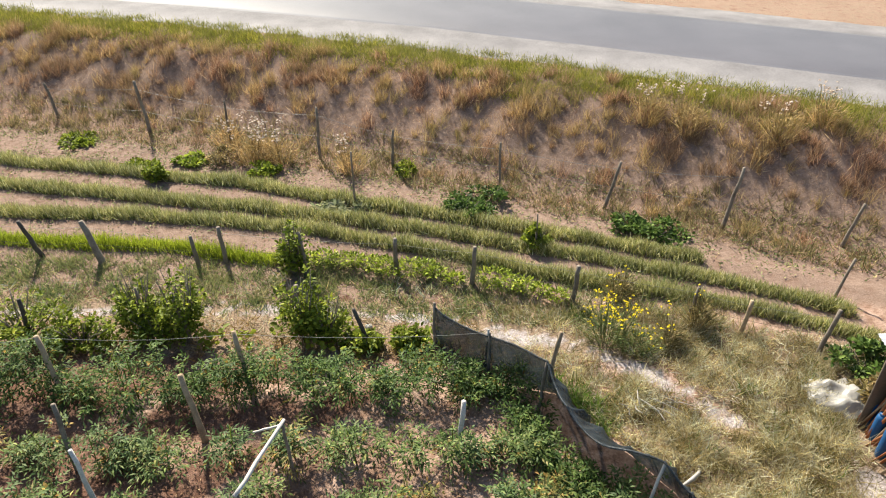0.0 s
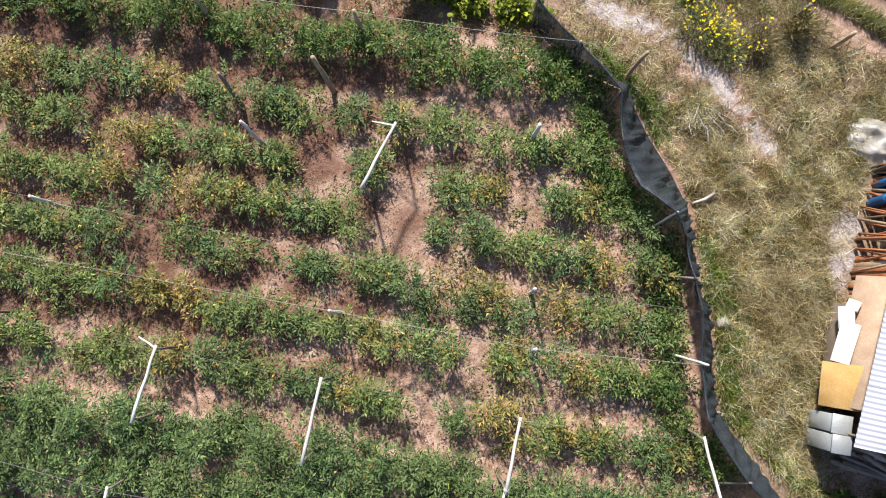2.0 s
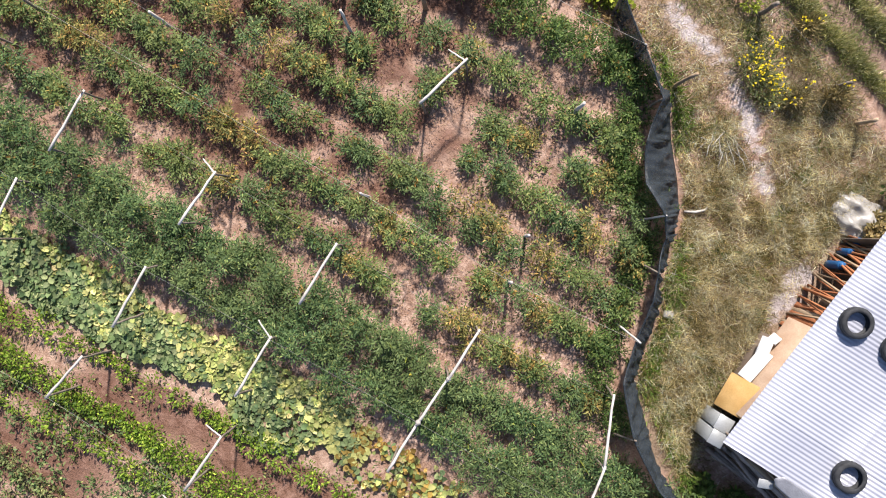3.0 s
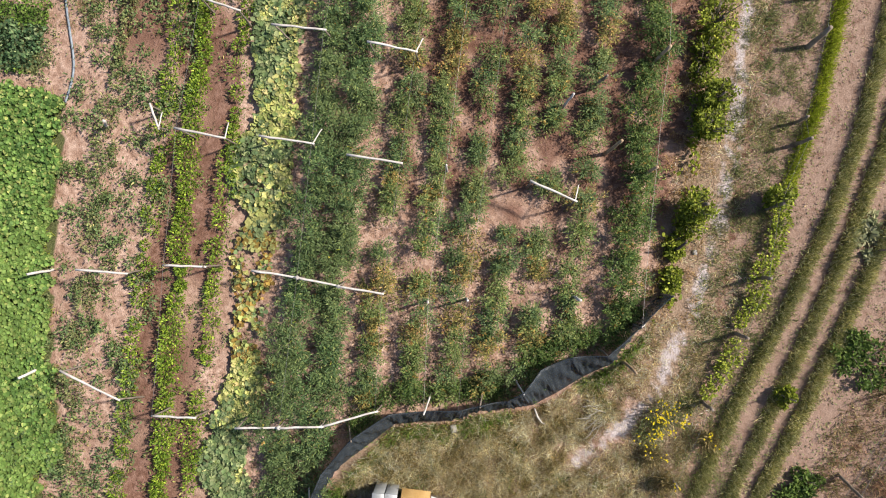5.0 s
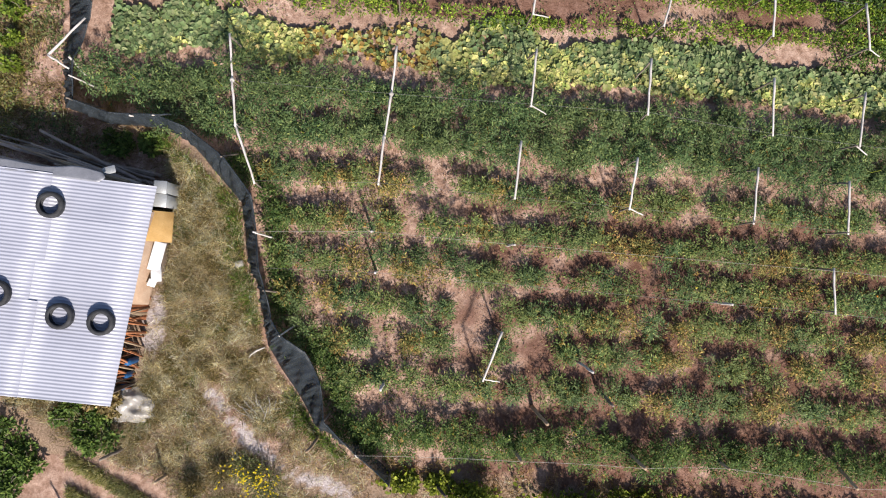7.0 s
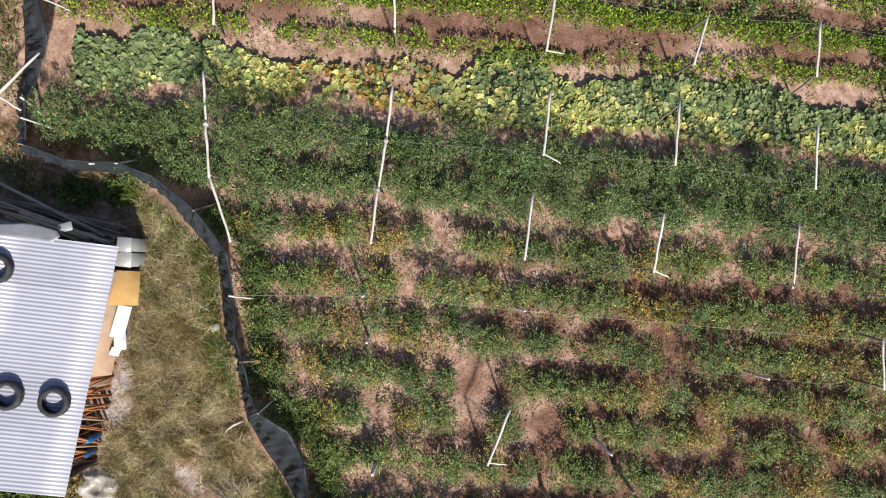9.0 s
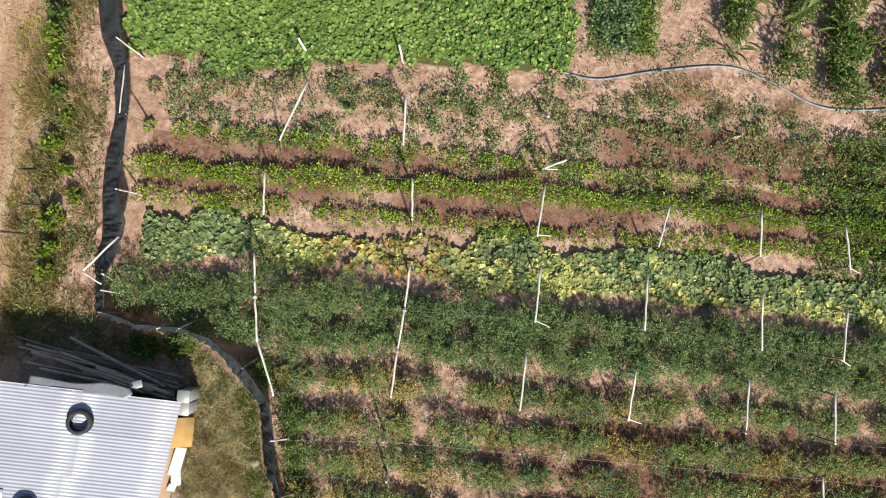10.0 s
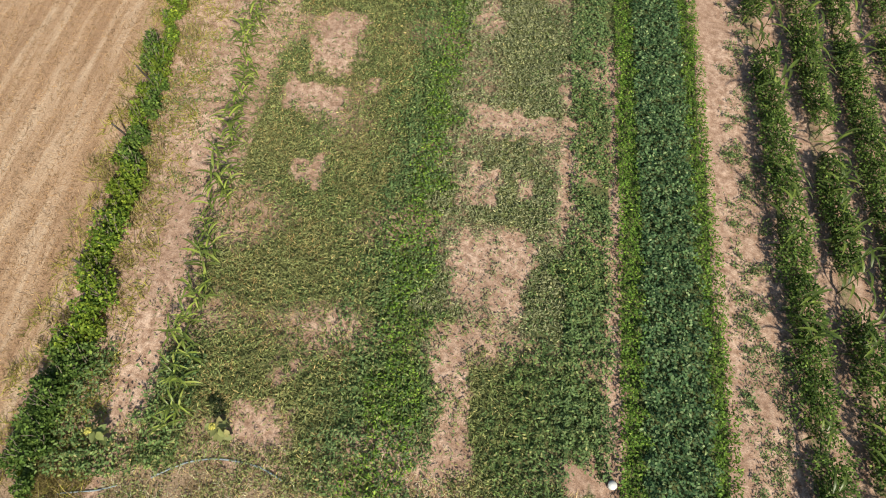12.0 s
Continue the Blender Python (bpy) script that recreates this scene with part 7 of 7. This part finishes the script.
for i, (y, top) in enumerate([(y, 0.045 + 0.085 * k) for y, hi in LOG_COLS for k in range(int(hi / 0.085))]):
    x = 5.72 + 0.15 * rgp.random() + 1.6 * rgp.random() * (i % 3 > 0)
    ln, turn = 0.9 + 1.5 * rgp.random(), rgp.normal(-0.14, 0.08)
    y = y - 0.15 * (x - 5.74) + rgp.normal(0, 0.03)
    solo("log", post_mesh((x, y, top), (x + ln, y + ln * turn, top + rgp.normal(0.0, 0.03)), 0.026 + 0.028 * rgp.random(), 960 + i, 5), (M_LOG, M_TAN_WOOD, M_LOG, M_WOOD, M_LOG)[i % 5], "grey-brown weathered log in a pile by the shed", "log", "log pile")


def bent_tin(x0, x1, y0, y1, seed, label):
    """Scrap roofing tin, crumpled, lying over the eaves and the logs."""
    n, m = 26, 8
    u, v = np.meshgrid(np.linspace(0, 1, n), np.linspace(0, 1, m), indexing="ij")
    X = x0 + (x1 - x0) * u + 0.05 * waves(u, v, seed, 0.8)
    edge = y0 + 0.04 * waves(u, u * 0, seed + 1, 0.5)
    Y = edge + (y1 - edge) * v
    Zs = ROOF_Z(X, y1) + 0.02 - 0.25 * (1 - v) * (y1 - y0) + 0.004 * waves(u * 2, v, seed + 2, 0.5)
    V = np.stack([X, Y, Zs], -1).reshape(-1, 3)
    i, j = np.meshgrid(np.arange(n - 1), np.arange(m - 1), indexing="ij")
    F = np.stack([i * m + j, (i + 1) * m + j, (i + 1) * m + j + 1, i * m + j + 1], -1).reshape(-1, 4)
    ob = solo("tin_sheet", (V, [F]), M_TIN, label, "tin sheet", "scrap tin")
    mod = ob.modifiers.new("thickness", "SOLIDIFY")
    mod.thickness = 0.004
    return ob


bent_tin(6.4, 8.5, 3.17, 3.40, 981, "crumpled grey tin sheet over the eaves and logs")
solo("grey_tin_sheet", box(6.36, 3.12, 1.30, 0.26, 0.16, 0.012, 0.4, 0.12), M_GREYBOX, "bent scrap of grey tin lying on the logs", "tin sheet")


def crumpled_sheet(x, y, r, h, seed):
    n = 22
    u, v = np.meshgrid(np.linspace(-1, 1, n), np.linspace(-1, 1, n), indexing="ij")
    d = np.hypot(u, v)
    X, Y = x + u * r * (1 + 0.15 * waves(u, v, seed, 1.1)), y + v * r * 0.8 * (1 + 0.15 * waves(u, v, seed + 1, 1.1))
    Zs = h * np.clip(1 - d ** 2, 0, 1) * (0.8 + 0.35 * waves(u, v, seed + 2, 0.8)) + 0.05 + 0.035 * np.abs(waves(u, v, seed + 3, 0.5))
    V = np.stack([X, Y, Zs + height(X, Y)], -1).reshape(-1, 3)
    i, j = np.meshgrid(np.arange(n - 1), np.arange(n - 1), indexing="ij")
    F = np.stack([i * n + j, (i + 1) * n + j, (i + 1) * n + j + 1, i * n + j + 1], -1).reshape(-1, 4)
    k = (d[:-1, :-1] < 1.12 + 0.12 * waves(u, v, seed + 4, 0.8)[:-1, :-1]).ravel()
    ob = solo("plastic_sheet", (V, [F[k]]), M_PLASTIC, "crumpled translucent plastic sheet over a mound in dry grass", "plastic sheet", smooth=True)
    mod = ob.modifiers.new("thickness", "SOLIDIFY")
    mod.thickness = 0.003
    return ob


crumpled_sheet(5.72, 8.15, 0.46, 0.20, 971)


def stone(x, y, r, seed, label="pale squared stone block in the dry grass"):
    v, f = box(x, y, float(height(x, y)) + r * 0.3, r * 1.3, r * 1.1, r * 0.8, 0.3, 0.05, r * 0.2)
    rg = np.random.default_rng(seed)
    v = v + rg.normal(0, r * 0.03, v.shape)
    return solo("stone", (v, f), M_STONE, label, "stone", "stones")


stone(3.8, 4.75, 0.15, 1)
for i, (x, y) in enumerate(((8.3, 1.95), (-1.2, 9.6))):
    stone(x, y, 0.09, 2 + i, "small pale stone lying on the earth")
solo("dead_branch", tube([(3.36, 6.92, 0.03), (3.30, 6.74, 0.10), (3.18, 6.62, 0.12), (3.01, 6.53, 0.06)], [0.014, 0.022, 0.026, 0.018], 7, 0.15, 4), M_STRING, "bleached bent branch lying in the dry grass", "branch", smooth=True)
heap = thing("dead_branch_heap", (2.95, 8.0, 0), "small heap of bleached dead twigs", "twigs")
for i in range(14):
    a = -1.4 + rgp.normal(0, 0.5)
    ox_, oy_ = 2.98 + rgp.normal(0, 0.12), 8.15 + rgp.normal(0, 0.10)
    part("twig", tube(bent((ox_, oy_, 0.05), (ox_ + 0.6 * math.cos(a), oy_ + 0.6 * math.sin(a), 0.08 + 0.22 * rgp.random()), 0, 4, 0.05, i), [0.014, 0.011, 0.008, 0.004], 4), M_STRING, heap)


def hose(points, label, r=0.02):
    q = np.array([points[0], *points, points[-1]], float)
    p = []
    for i in range(1, len(q) - 2):
        for f in np.arange(8) / 8:
            a, b, c, d = q[i - 1:i + 3]
            p.append(0.5 * (2 * b + (c - a) * f + (2 * a - 5 * b + 4 * c - d) * f * f + (3 * b - a - 3 * c + d) * f ** 3))
    p = np.array(p + [q[-1]])
    z = height(p[:, 0], p[:, 1]) + r + 0.01
    return solo("hose", tube(np.concatenate([p, z[:, None]], 1), r, 6), M_HOSE, label, "hose", "hoses", smooth=True)


hose([(-11.5, -6.05), (-11.1, -5.98), (-9.07, -5.68), (-7.5, -6.16), (-6.39, -6.37), (-4.7, -6.02), (-3.19, -5.57), (-2.26, -5.62)], "grey-blue irrigation hose lying across bare earth", 0.028)
hose([(-2.26, -5.62), (-2.3, -7.0), (-2.2, -8.74), (-2.05, -10.4), (-1.85, -10.9), (-1.11, -11.13)], "thin grey irrigation hose beside the bean bed", 0.014)
hose([(-1.11, -11.13), (-0.26, -10.92), (0.72, -10.68), (1.56, -10.54), (2.15, -10.6)], "grey-blue irrigation hose lying across bare earth")
hose([(7.95, -10.2), (7.65, -10.42), (7.28, -10.64), (6.81, -10.78), (6.24, -10.81), (5.71, -10.74), (5.23, -10.55)], "dark blue-grey hose curving over the earth")
hose([(9.7, -9.6), (9.35, -9.69), (8.95, -9.79), (8.58, -9.95)], "dark blue-grey hose curving over the earth", 0.016)
bucket = thing("bucket", (-1.72, -11.58, 0), "small white plastic bucket on bare earth", "bucket")
part("body", tube([(-1.72, -11.58, 0.0), (-1.72, -11.58, 0.16)], [0.075, 0.095], 14), M_BUCKET, bucket, smooth=True)
part("rim", tube([(-1.72, -11.58, 0.162), (-1.72, -11.58, 0.18)], 0.1, 14), M_BUCKET, bucket)
for i, (x, y, dx, dy) in enumerate(((9.96, -1.43, -0.1, 0.2), (9.88, 0.17, 0.25, 0.05), (10.71, -8.18, -0.15, 0.15), (9.67, -0.57, 0.1, 0.1), (10.9, -14.6, 0.1, 0.2), (11.5, -18.6, 0.1, 0.3), (11.6, -20.6, 0.1, 0.3), (11.0, -16.0, 0.1, 0.2))):
    post("fence_post", (x, y), gz(x + dx, y + dy, 0.95), 0.035, M_DARKWOOD, "dark thin wooden post in the field hedge", "hedge posts", 980 + i)
